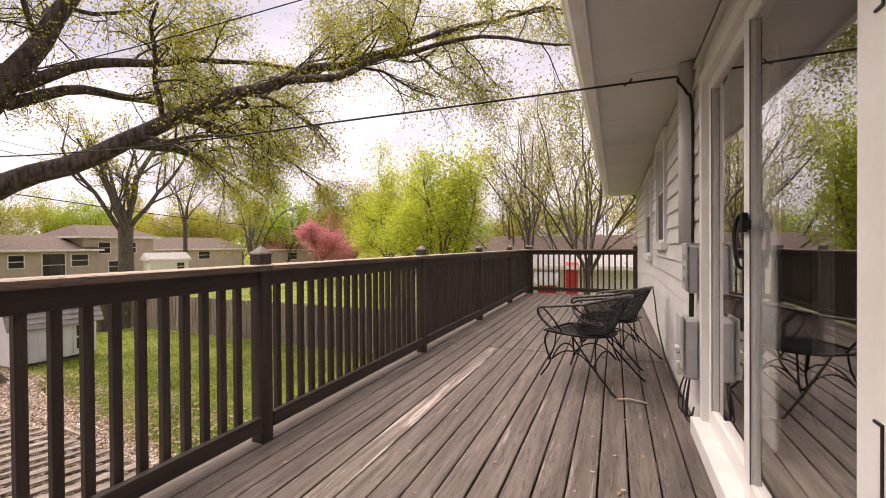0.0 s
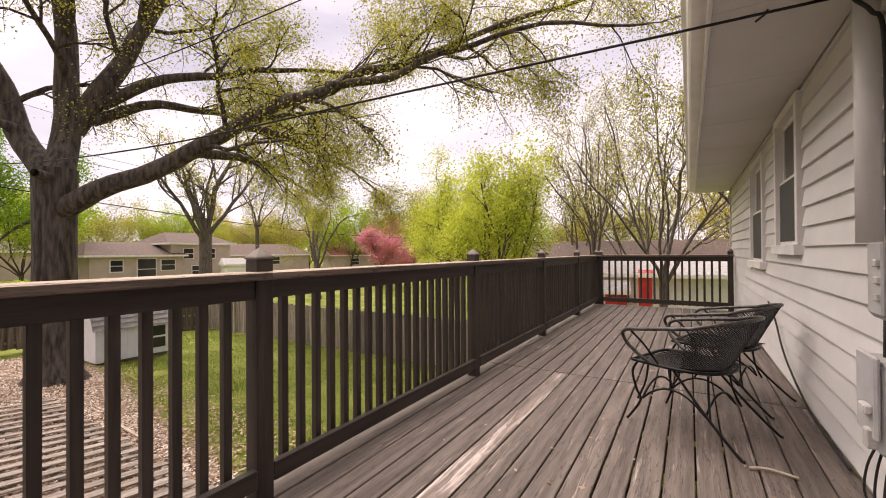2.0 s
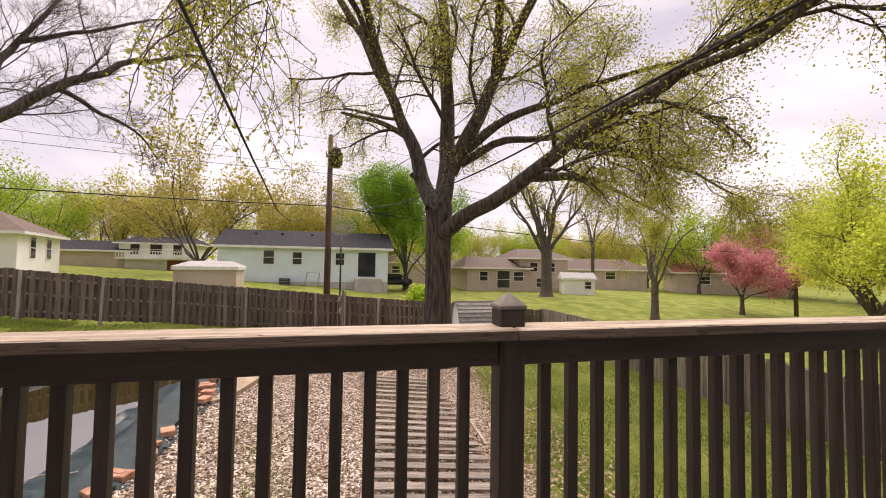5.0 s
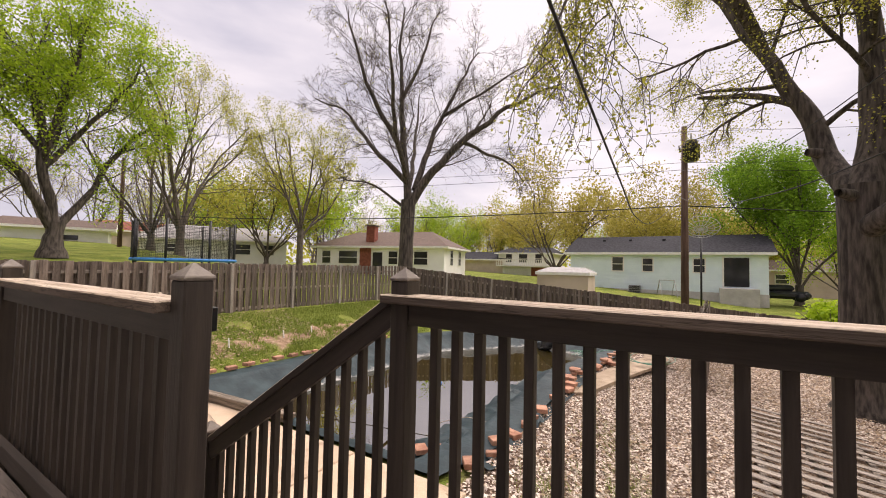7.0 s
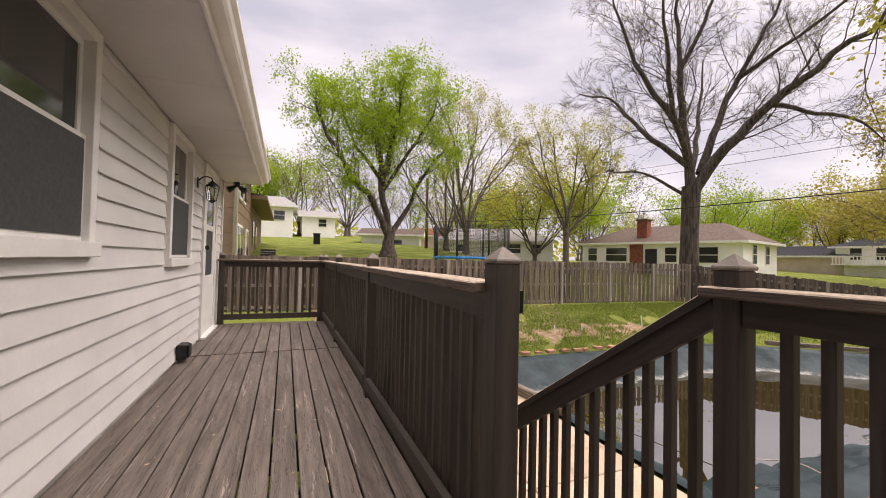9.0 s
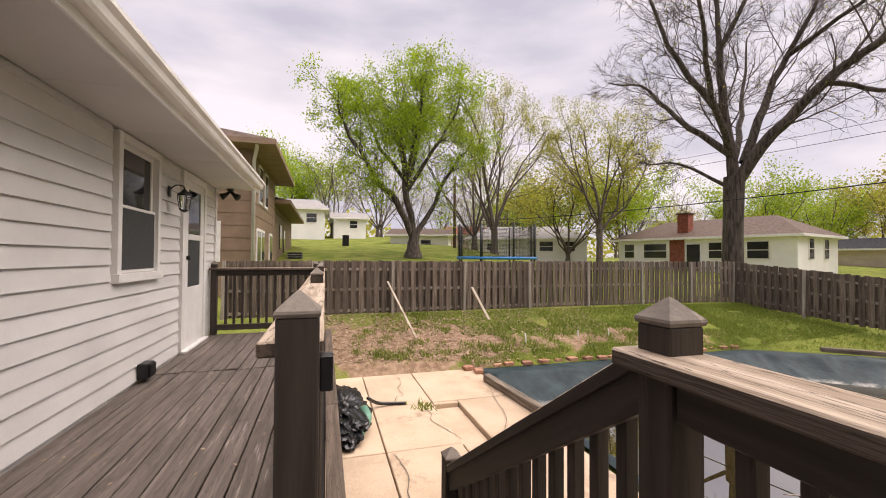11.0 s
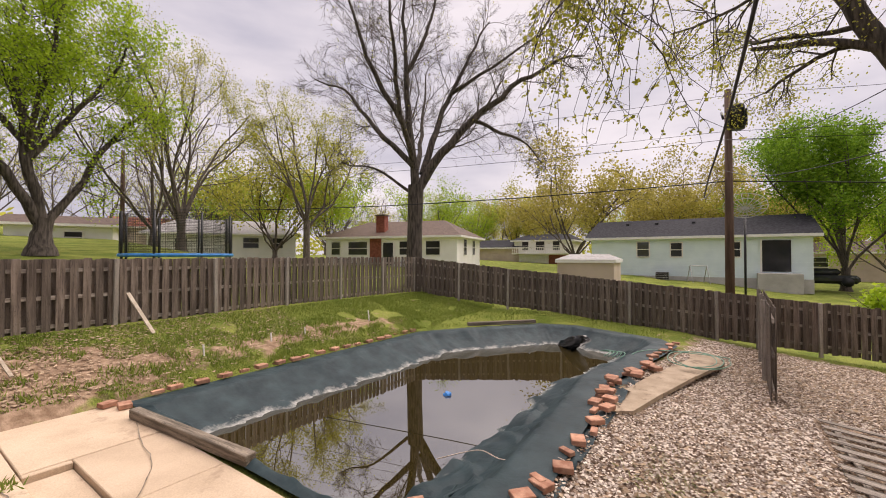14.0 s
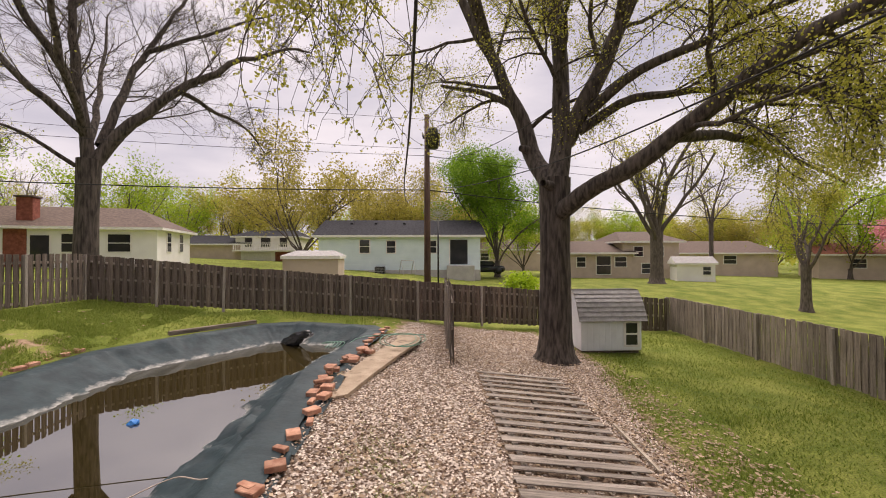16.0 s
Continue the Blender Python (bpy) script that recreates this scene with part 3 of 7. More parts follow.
def build_pool():
    pool = thing("pool", (-11, -4.5, -1.8), "in-ground pool with dark teal liner and brown standing water", "pool")
    # left and far sides: narrow deck edge, then a slope to the water; near side of the gravel: broad shelf of loose liner
    rings = []
    outer = POOL
    for d, z in ((0.0, RIM + 0.02), (0.25, RIM + 0.04), (0.52, RIM + 0.045), (0.6, RIM + 0.03), (0.66, RIM - 0.03), (0.8, RIM - 0.14), (1.0, RIM - 0.25), (1.2, RIM - 0.34), (1.4, RIM - 0.41), (1.75, RIM - 0.52), (2.4, RIM - 0.9)):
        ring = []
        inn = [front(x, y, d) for x, y in offset(outer, d)]
        for k, ((x, y), (ox, oy)) in enumerate(zip(dense2(outer, inn), dense2(outer, outer))):
            s = k * 0.1
            wr = 0.035 * noise.noise((ox * 1.3, oy * 1.3, 2)) + 0.012 * noise.noise((x * 5, y * 5, 5))
            ridge = max(0, 1 - 6 * abs(noise.noise((s * 0.75 + d * 0.8, d * 0.5, 3)))) ** 2 + 0.6 * max(0, 1 - 7 * abs(noise.noise((s * 1.6 - d * 0.9, d * 0.7, 11)))) ** 2
            ring.append((x, y, z + (wr + 0.075 * ridge * min(1, d * 1.2)) * (1 if 0 < d < 1.5 else 0.2)))
        rings.append(ring)
    V, F, n = [], [], len(rings[0])
    for r in rings:
        V += r
    for i in range(len(rings) - 1):
        for j in range(n):
            F.append((i * n + j, i * n + (j + 1) % n, (i + 1) * n + (j + 1) % n, (i + 1) * n + j))
    me = mesh_of("liner", V, F, "liner", True)
    put("liner", me, None, pool)
    # loose sheet lying as a shelf along the gravel side
    xs, ys = np.arange(-12.9, -5.7, 0.06), np.linspace(0, 1, 30)
    V = []
    for v in ys:
        for x in xs:
            edge = lerp_in(x, [(-12.9, -1.75), (-10.0, -2.3), (-7.9, -2.5), (-5.7, -2.55)]) + 0.06 * noise.noise((x * 1.5, 3, 0))
            y = -0.85 + (edge + 0.85) * v
            crease = 1 - min(1, 7 * abs(noise.noise((x * 1.1 + y * 0.9, y * 0.6 - x * 0.2, 1))))
            ridge = 1 - min(1, 5 * abs(noise.noise((x * 0.8 - y * 1.3, y * 0.9 + x * 0.3, 6))))
            V.append((x, y, RIM - 0.03 - 0.30 * max(0, (-1.2 - y) / 1.3) + 0.03 * noise.noise((x * 1.6, y * 1.1, 9)) - 0.06 * crease + 0.085 * ridge ** 2))
    w = len(xs)
    F = [(j * w + i, j * w + i + 1, (j + 1) * w + i + 1, (j + 1) * w + i) for j in range(len(ys) - 1) for i in range(w - 1)]
    put("liner_flap", mesh_of("liner_flap", V, F, "liner", True), None, pool, "loose wrinkled teal liner sheet")
    water = [front(x, y, 1.2) for x, y in offset(POOL, 1.2)]
    rng = random.Random(15)
    for i in range(12):      # loose folds in the sheet on the shelf
        x, y = rng.uniform(-12.0, -6.2), rng.uniform(-2.0, -1.3)
        a, h = rng.uniform(-0.9, 0.9), rng.uniform(0.3, 0.7)
        pts = [(x + h * s * math.cos(a), y + h * s * math.sin(a) * 0.5, RIM - 0.02 - 0.30 * max(0, (-1.2 - y - h * s * math.sin(a) * 0.5) / 1.3)) for s in (-1, 0, 1)]
        w = rng.uniform(0.006, 0.015)
        tube("fold", smooth_line(pts, 4), [w * (0.25 + math.sin(math.pi * k / 8)) for k in range(9)], "liner", pool, 5)
    put("water_surface", mesh_of("water_surface", [(x, y, -1.80) for x, y in water], [tuple(range(len(water)))], "water"), None, pool, "still murky brown water")


def dense2(outer, other):
    """The points of other, subdivided in step with outer."""
    out = []
    for i in range(len(outer)):
        a, b = outer[i], outer[(i + 1) % len(outer)]
        c, d = other[i], other[(i + 1) % len(other)]
        n = max(1, round(math.dist(a, b) / 0.1))
        out += [tuple(Vector(c).lerp(Vector(d), k / n)) for k in range(n)]
    return out


build_pool()


# ---- deck ----
WALL = 0.13       # face of the house wall
RAIL = -2.38      # line of the main railing
SIDE = -1.62      # line of the walkway railing
NORTH, SOUTH = 10.42, -6.4


def build_deck():
    rng = random.Random(4)
    deck = thing("deck_floor", (-1.2, 4, 0), "worn brown-stained wooden deck boards", "deck", kind="structure")
    pitch = 0.1445
    i = 0
    x = WALL - 0.075
    while x > -2.5:
        runs = [(4.86, NORTH + 0.05), (0.03, 4.85)] if x < -1.66 else [(4.86, NORTH + 0.05), (-4.02 - 0.02 * (i % 3), 4.85), (SOUTH, -4.05 - 0.02 * (i % 3))]
        if -1.66 <= x:
            runs[1:2] = [(-4.02, 0.4 + 0.5 * (i % 2)), (0.405 + 0.5 * (i % 2), 4.85)] if i % 4 == 1 else runs[1:2]
        for y0, y1 in runs:
            w = 0.134 + rng.uniform(-0.002, 0.002)
            box("board", (round(w, 3), y1 - y0 - 0.004, 0.036), (x, (y0 + y1) / 2, -0.018 + rng.uniform(-0.002, 0.001)), "deck_worn" if i == 12 and y0 < 4.8 else "deck", deck, (0, rng.uniform(-0.5, 0.5), 0), 0.004)
        x -= pitch
        i += 1
    # frame under the boards
    for xx, y0, y1 in ((-2.47, 0.05, NORTH), (SIDE - 0.05, SOUTH, 0.05)):
        span("rim_joist", xx - 0.02, xx + 0.02, y0, y1, -0.25, -0.04, "paint_y", deck)
    for y0, y1 in ((SOUTH, -2.62), (-2.61, -0.02)):
        span("skirt_board", SIDE - 0.175, SIDE - 0.072, y0, y1, -0.03, 0.008, "cap_side_y", deck, 0.005)
        span("skirt_face", SIDE - 0.16, SIDE - 0.122, y0, y1, -0.24, -0.032, "paint_y", deck, 0.004)
    for y in np.arange(SOUTH + 0.05, NORTH, 0.6):
        span("joist", SIDE if y < 0.05 else -2.45, WALL - 0.02, y - 0.02, y + 0.02, -0.24, -0.042, "paint_x", deck)
    for x_, y_ in ((-2.4, 0.3), (-2.4, 4.4), (-2.4, 8.6), (SIDE, -2.1), (SIDE, -6.2)):
        span("support_post", x_ - 0.045, x_ + 0.045, y_ - 0.045, y_ + 0.045, ground_z(x_, y_) - 0.1, -0.25, "paint_z", deck)


def post_cap_mesh():
    if "cap" not in BOXES:
        V, F = [], []
        for z, h in ((0, 0.046), (0.008, 0.049), (0.014, 0.047), (0.056, 0.003)):
            V += [(-h, -h, z), (h, -h, z), (h, h, z), (-h, h, z)]
        for r in range(3):
            for s in range(4):
                F.append((r * 4 + s, r * 4 + (s + 1) % 4, r * 4 + 4 + (s + 1) % 4, r * 4 + 4 + s))
        F += [(3, 2, 1, 0), (12, 13, 14, 15)]
        BOXES["cap"] = mesh_of("post_cap", V, F, "post_cap")
    return BOXES["cap"]


TOP = 1.085        # top of the railing
POST = 0.09


def rail_post(parent, x, y, z0, z1):
    p = box("post", (POST, POST, z1 - z0), (x, y, (z0 + z1) / 2), "paint_z", parent, (0, 0, 0), 0.005)
    put("post_cap", post_cap_mesh(), pose(x, y, z1), p, "faded pyramid post cap")


def railing(name, a, b, posts, label, pickets=0.108, inward=1, ends=()):
    """A railing from a to b along x or y: posts, rails and pickets. inward: the side of the deck."""
    (ax, ay), (bx, by) = a, b
    along_y = abs(by - ay) > abs(bx - ax)
    r = thing(name, ((ax + bx) / 2, (ay + by) / 2, 0), label, "railing")
    for x, y in posts:
        rail_post(r, x, y, -0.22, 1.143)
    stops = sorted([(p[1] if along_y else p[0]) for p in posts] + list(ends))
    lo, hi = sorted((ay, by) if along_y else (ax, bx))
    if along_y:
        cuts = [lo] + [s for s in stops if lo + 0.2 < s < hi - 0.2] + [hi]
        for c0, c1 in zip(cuts, cuts[1:]):
            span("cap_board", ax - 0.075 + 0.02 * inward, ax + 0.075 + 0.02 * inward, c0 + 0.002, c1 - 0.002, TOP - 0.038, TOP, "cap_side_y", r, 0.005, "weathered cap board worn to bare wood", top="cap_y")
    else:
        span("cap_board", lo, hi, ay - 0.075, ay + 0.075, TOP - 0.038, TOP, "cap_side_x", r, 0.005, top="cap_x")
    for s0, s1 in zip(stops, stops[1:]):
        s0, s1 = s0 + POST / 2, s1 - POST / 2
        if along_y:
            span("top_rail", ax + 0.012 * inward - 0.02, ax + 0.012 * inward + 0.02, s0, s1, 0.955, TOP - 0.04, "paint_y", r)
            span("bottom_rail", ax + 0.03 * inward - 0.02, ax + 0.03 * inward + 0.02, s0, s1, 0.075, 0.165, "paint_y", r)
        else:
            span("top_rail", s0, s1, ay - 0.02, ay + 0.02, 0.955, TOP - 0.04, "paint_x", r)
            span("bottom_rail", s0, s1, ay + 0.03 * inward - 0.02, ay + 0.03 * inward + 0.02, 0.075, 0.165, "paint_x", r)
        n = max(1, round((s1 - s0) / pickets))
        for i in range(1, n):
            s = s0 + (s1 - s0) * i / n
            at = (ax - 0.029 * inward, s) if along_y else (s, ay - 0.029 * inward)
            box("baluster", (0.038, 0.038, 0.96), (*at, 0.54), "paint_z", r, (0, 0, 0), 0.003)
    return r


def build_railings():
    railing("railing", (RAIL, 0.27), (RAIL, NORTH), [(RAIL, 0.34), (RAIL, 2.115), (RAIL, 4.37), (RAIL, 6.48), (RAIL, 8.55), (RAIL, NORTH - 0.04)], "long dark brown wooden deck railing with square balusters")
    railing("railing", (RAIL + 0.09, NORTH - 0.04), (WALL - 0.02, NORTH - 0.04), [(RAIL + 0.092, NORTH - 0.04), (WALL - 0.075, NORTH - 0.04)], "dark brown railing closing the deck end", 0.125, -1)
    railing("railing", (SIDE, SOUTH + 0.05), (SIDE, 0.03), [(SIDE, SOUTH + 0.05), (SIDE, -4.45), (SIDE, -2.13)], "dark brown railing along the narrow walkway", 0.108, 1, (0.07,))
    railing("railing", (SIDE + 0.09, SOUTH + 0.05), (WALL - 0.02, SOUTH + 0.05), [(SIDE + 0.09, SOUTH + 0.05), (WALL - 0.08, SOUTH + 0.05)], "dark brown railing closing the walkway end", 0.125, 1)


def build_stairs():
    st = thing("stairs", (-2.0, -0.9, -1.4), "brown wooden deck stairs with sloping handrail", "stairs")
    n, run, rise = 7, 0.27, 0.195
    for i in range(1, n):
        span("tread", -2.38, -1.69, 0.03 - run * i, 0.03 - run * (i - 1) + 0.02, -rise * i - 0.036, -rise * i, "paint_x", st, 0.004, top="deck")
    for x in (-2.40, -1.69):
        beam_between("stringer", (x, 0.05, -0.13), (x, 0.03 - run * (n - 0.4), -rise * n + 0.0), 0.04, 0.24, "paint_y", st)
    x = RAIL
    foot = -1.2
    rail_post(st, x, foot, -0.95, 0.14)
    beam_between("handrail", (x + 0.0, 0.31, 1.075), (x, foot + 0.05, 0.10), 0.085, 0.036, "paint_y", st, "sloping handrail worn pale on top", top="cap_y")
    beam_between("upper_rail", (x + 0.012, 0.30, 1.0), (x + 0.012, foot + 0.04, 0.02), 0.036, 0.09, "paint_y", st)
    beam_between("lower_rail", (x + 0.03, 0.30, 0.16), (x + 0.03, foot + 0.04, -0.82), 0.036, 0.09, "paint_y", st)
    k = (1.075 - 0.10) / (0.31 - foot - 0.05)
    for i in range(1, 14):
        y = 0.29 - i * 0.108
        if y < foot + 0.08:
            break
        zt = 1.075 - k * (0.31 - y) - 0.04
        box("baluster", (0.038, 0.038, 0.92), (x - 0.025, y, zt - 0.46), "paint_z", st, (0, 0, 0), 0.003)


build_deck()
build_railings()


def walkway_gate_post():
    """The taller double post at the head of the stairs."""
    p = thing("newel_post", (SIDE, 0.07, 0), "tall dark brown post at the head of the stairs", "post")
    rail_post(p, SIDE, 0.07, -0.25, 1.15)
    span("latch", SIDE - 0.075, SIDE - 0.047, 0.05, 0.09, 0.98, 1.06, "black", p)


walkway_gate_post()
build_stairs()


# ---- house ----
SOFFIT = 2.43
# openings in the wall: from y0 to y1, z0 to z1
OPEN = {"slider": (1.38, 3.17, 0.10, 2.22), "win_a": (4.98, 5.95, 1.16, 2.40), "win_b": (6.72, 7.85, 0.98, 2.30),
        "win_c": (-1.62, -0.55, 1.16, 2.42), "win_d": (-4.22, -3.24, 1.06, 2.41), "door": (-6.06, -4.98, 0.0, 2.41)}
Y0, Y1 = -6.62, 11.0


def build_house_wall():
    wall = thing("wall_house", (0.2, 2, 0), "light grey lap-sided house wall", "wall", kind="structure")
    cuts = sorted({Y0, Y1} | {v for o in OPEN.values() for v in o[:2]})
    for a, b in zip(cuts, cuts[1:]):
        hole = [o for o in OPEN.values() if o[0] <= a + 1e-6 and o[1] >= b - 1e-6]
        if hole:
            o = hole[0]
            if o[2] > 0.05:
                span("sheathing", WALL + 0.02, WALL + 0.14, a, b, -2.6, o[2], "concrete_grey", wall, 0)
            span("sheathing", WALL + 0.02, WALL + 0.14, a, b, o[3], 2.62, "siding", wall, 0)
            if o[2] <= 0.05:
                span("sheathing", WALL + 0.02, WALL + 0.14, a, b, -2.6, -0.02, "concrete_grey", wall, 0)
        else:
            span("sheathing", WALL + 0.02, WALL + 0.14, a, b, -2.6, 2.62, "siding", wall, 0)
    # lap boards
    course = 0.146
    for i in range(17):
        z = 0.03 + course * i
        if z > SOFFIT - 0.03:
            break
        top = min(z + course + 0.012, SOFFIT)
        blocked = sorted((o[0] - 0.06, o[1] + 0.06) for o in OPEN.values() if o[2] - 0.02 < z + course * 0.6 and o[3] + 0.02 > z)
        y = Y0
        for b0, b1 in blocked + [(Y1, Y1)]:
            if b0 - y > 0.03:
                lap(wall, y, b0, z, top)
            y = max(y, b1)
    for y in (Y0 - 0.03, Y1 + 0.03):
        span("corner_board", WALL - 0.03, WALL + 0.09, y - 0.04, y + 0.04, -0.02, SOFFIT, "siding", wall)


LAPS = {}


def lap(wall, y0, y1, z0, z1):
    """One clapboard: thick at its lower edge."""
    key = (round(y1 - y0, 3), round(z1 - z0, 3))
    if key not in LAPS:
        h, w = (y1 - y0) / 2, z1 - z0
        V = [(x, y, z) for y in (-h, h) for x, z in ((-0.016, 0), (0.018, 0), (0.018, w), (0.006, w), (-0.016, 0.004))]
        F = [(0, 1, 2, 3, 4), (9, 8, 7, 6, 5)] + [(i, i + 5, (i + 1) % 5 + 5, (i + 1) % 5) for i in range(5)]
        LAPS[key] = mesh_of("siding_board", V, F, "siding")
    put("siding_board", LAPS[key], pose(WALL, (y0 + y1) / 2, z0), wall)


def sash_window(name, o, label):
    y0, y1, z0, z1 = o
    w = thing(name, (WALL, (y0 + y1) / 2, z0), label, "window", kind="structure")
    t = 0.075
    f = span("window_frame", WALL - 0.035, WALL + 0.06, y0, y0 + t, z0, z1, "white", w)
    span("window_frame", WALL - 0.035, WALL + 0.06, y1 - t, y1, z0, z1, "white", w)
    span("window_frame", WALL - 0.035, WALL + 0.06, y0 + t, y1 - t, z1 - t, z1, "white", w)
    span("window_sill", WALL - 0.06, WALL + 0.06, y0 - 0.02, y1 + 0.02, z0 - 0.03, z0 + t * 0.7, "white", w)
    mid = (z0 + z1) / 2
    a, b = y0 + t, y1 - t
    for lo, hi, x, kind in ((z0 + 0.055, mid + 0.02, WALL + 0.0, "screen"), (mid - 0.02, z1 - t, WALL + 0.025, "glass")):
        s = span("sash", x, x + 0.03, a, a + 0.04, lo, hi, "white", w)
        span("rail", x, x + 0.03, b - 0.04, b, lo, hi, "white", s)
        span("rail", x, x + 0.03, a + 0.04, b - 0.04, lo, lo + 0.04, "white", s)
        span("rail", x, x + 0.03, a + 0.04, b - 0.04, hi - 0.04, hi, "white", s)
        span("pane", x + 0.013, x + 0.018, a + 0.04, b - 0.04, lo + 0.04, hi - 0.04, "dark_glass", s, 0)
        if kind == "screen":
            span("insect_screen", x - 0.006, x - 0.003, a + 0.03, b - 0.03, lo + 0.03, hi - 0.03, "screen", s, 0)
    span("backing", WALL + 0.10, WALL + 0.12, y0, y1, z0, z1, "room", w, 0)


def sliding_door():
    y0, y1, z0, z1 = OPEN["slider"]
    d = thing("door_1", (WALL, (y0 + y1) / 2, 0), "white framed sliding glass patio door with black handle", "door", kind="structure")
    fx0, fx1 = WALL - 0.018, WALL + 0.10
    span("door_frame", fx0, fx1, y1 - 0.06, y1, z0, z1, "white", d)
    span("door_frame", fx0, fx1, y0 - 0.24, y0 + 0.02, z0, z1, "white", d)
    span("door_frame", fx0, fx1, y0 + 0.02, y1 - 0.06, z1 - 0.06, z1, "white", d)
    span("door_sill", fx0 - 0.05, fx1, y0 - 0.24, y1, z0 - 0.08, z0 + 0.02, "white", d)
    mid = (y0 + y1) / 2
    for a, b, x, near in ((y0 + 0.02, mid + 0.045, WALL + 0.004, 0.03), (mid + 0.05, y1 - 0.06, WALL + 0.02, 0.02)):
        lf = span("door_leaf", x, x + 0.04, a, a + near, z0 + 0.02, z1 - 0.06, "white", d)
        span("stile", x, x + 0.04, b - 0.085, b, z0 + 0.02, z1 - 0.06, "white", lf)
        span("rail", x, x + 0.04, a + near, b - 0.085, z0 + 0.02, z0 + 0.12, "white", lf)
        span("rail", x, x + 0.04, a + near, b - 0.085, z1 - 0.13, z1 - 0.06, "white", lf)
        span("pane", x + 0.018, x + 0.022, a + near, b - 0.085, z0 + 0.12, z1 - 0.13, "glass", lf, 0, "clear glass pane mirroring the trees").visible_shadow = False
        span("seal", x - 0.002, x + 0.0, b - 0.092, b - 0.084, z0 + 0.12, z1 - 0.13, "black", lf, 0)
    tube("door_handle", smooth_line([(WALL - 0.005, mid + 0.015, 1.32), (WALL - 0.028, mid + 0.015, 1.30), (WALL - 0.036, mid + 0.02, 1.21), (WALL - 0.026, mid + 0.01, 1.11), (WALL - 0.008, mid + 0.01, 1.09)]), 0.008, "black", d, 8, "black pull handle")
    span("latch_plate", WALL - 0.022, WALL, mid - 0.03, mid + 0.035, 1.24, 1.32, "black", d)
    span("latch_plate", WALL - 0.03, WALL + 0.004, mid - 0.06, mid - 0.035, 1.25, 1.29, "black", d)
    for z in (0.62, 1.65):
        span("hinge", fx0 - 0.004, fx0, y0 - 0.08, y0 - 0.075, z, z + 0.22, "black", d, 0)
        span("hinge", fx0 - 0.004, fx0, y0 - 0.075, y0 - 0.05, z, z + 0.006, "black", d, 0)
        span("hinge", fx0 - 0.004, fx0, y0 - 0.075, y0 - 0.05, z + 0.214, z + 0.22, "black", d, 0)
    for z in (0.3, 0.85, 1.45, 1.95):
        span("screw", fx0 - 0.003, fx0, y0 - 0.16, y0 - 0.148, z, z + 0.012, "grey_box", d, 0)
    # the room behind the glass
    r = thing("room_shell", (1.5, 2.3, 0), "dim interior room seen through the patio door", "room", kind="structure")
    span("wall", 3.2, 3.3, 0, 4.6, 0.0, 2.5, "room", r, 0)
    span("wall", WALL + 0.15, 3.2, 4.6, 4.7, 0.0, 2.5, "room", r, 0)
    span("wall", WALL + 0.15, 3.2, -0.1, 0, 0.0, 2.5, "room", r, 0)
    span("floor", WALL + 0.15, 3.2, 0, 4.6, -0.05, 0.1, "pallet", r, 0)
    span("ceiling", WALL + 0.15, 3.2, 0, 4.6, 2.42, 2.5, "room", r, 0)
    span("curtain", WALL + 0.22, WALL + 0.27, 2.75, 3.15, 0.14, 2.2, "white", r, 0.02)
    # pale frame of an open inner door beyond the glass
    span("inner_jamb", 0.75, 0.83, 3.35, 3.43, 0.1, 2.2, "white", r)


def entry_door():
    y0, y1, z0, z1 = OPEN["door"]
    d = thing("door_2", (WALL, (y0 + y1) / 2, 0), "white storm door with upper and lower glass panels", "door", kind="structure")
    for a, b in ((y0, y0 + 0.1), (y1 - 0.1, y1)):
        span("door_frame", WALL - 0.03, WALL + 0.1, a, b, 0.0, z1, "white", d)
    span("door_frame", WALL - 0.03, WALL + 0.1, y0 + 0.1, y1 - 0.1, z1 - 0.1, z1, "white", d)
    a, b, top = y0 + 0.1, y1 - 0.1, z1 - 0.1
    x = WALL - 0.015
    leaf = span("door_leaf", x, x + 0.035, a, b, 0.03, 0.85, "white", d)
    span("stile", x, x + 0.035, a, a + 0.16, 0.85, top, "white", leaf)
    span("stile", x, x + 0.035, b - 0.16, b, 0.85, top, "white", leaf)
    for lo, hi in ((1.50, 1.58), (top - 0.12, top)):
        span("rail", x, x + 0.035, a + 0.16, b - 0.16, lo, hi, "white", leaf)
    span("pane", x + 0.012, x + 0.018, a + 0.16, b - 0.16, 0.85, 1.50, "screen", leaf, 0)
    span("pane", x + 0.012, x + 0.018, a + 0.16, b - 0.16, 1.58, top - 0.12, "dark_glass", leaf, 0)
    span("door_knob", x - 0.05, x, b - 0.12, b - 0.08, 1.22, 1.28, "black", d, 0.01)
    span("door_sill", WALL - 0.08, WALL + 0.1, y0, y1, 0.004, 0.035, "white", d)
    span("backing", WALL + 0.10, WALL + 0.12, y0, y1, 0, z1, "room", d, 0)


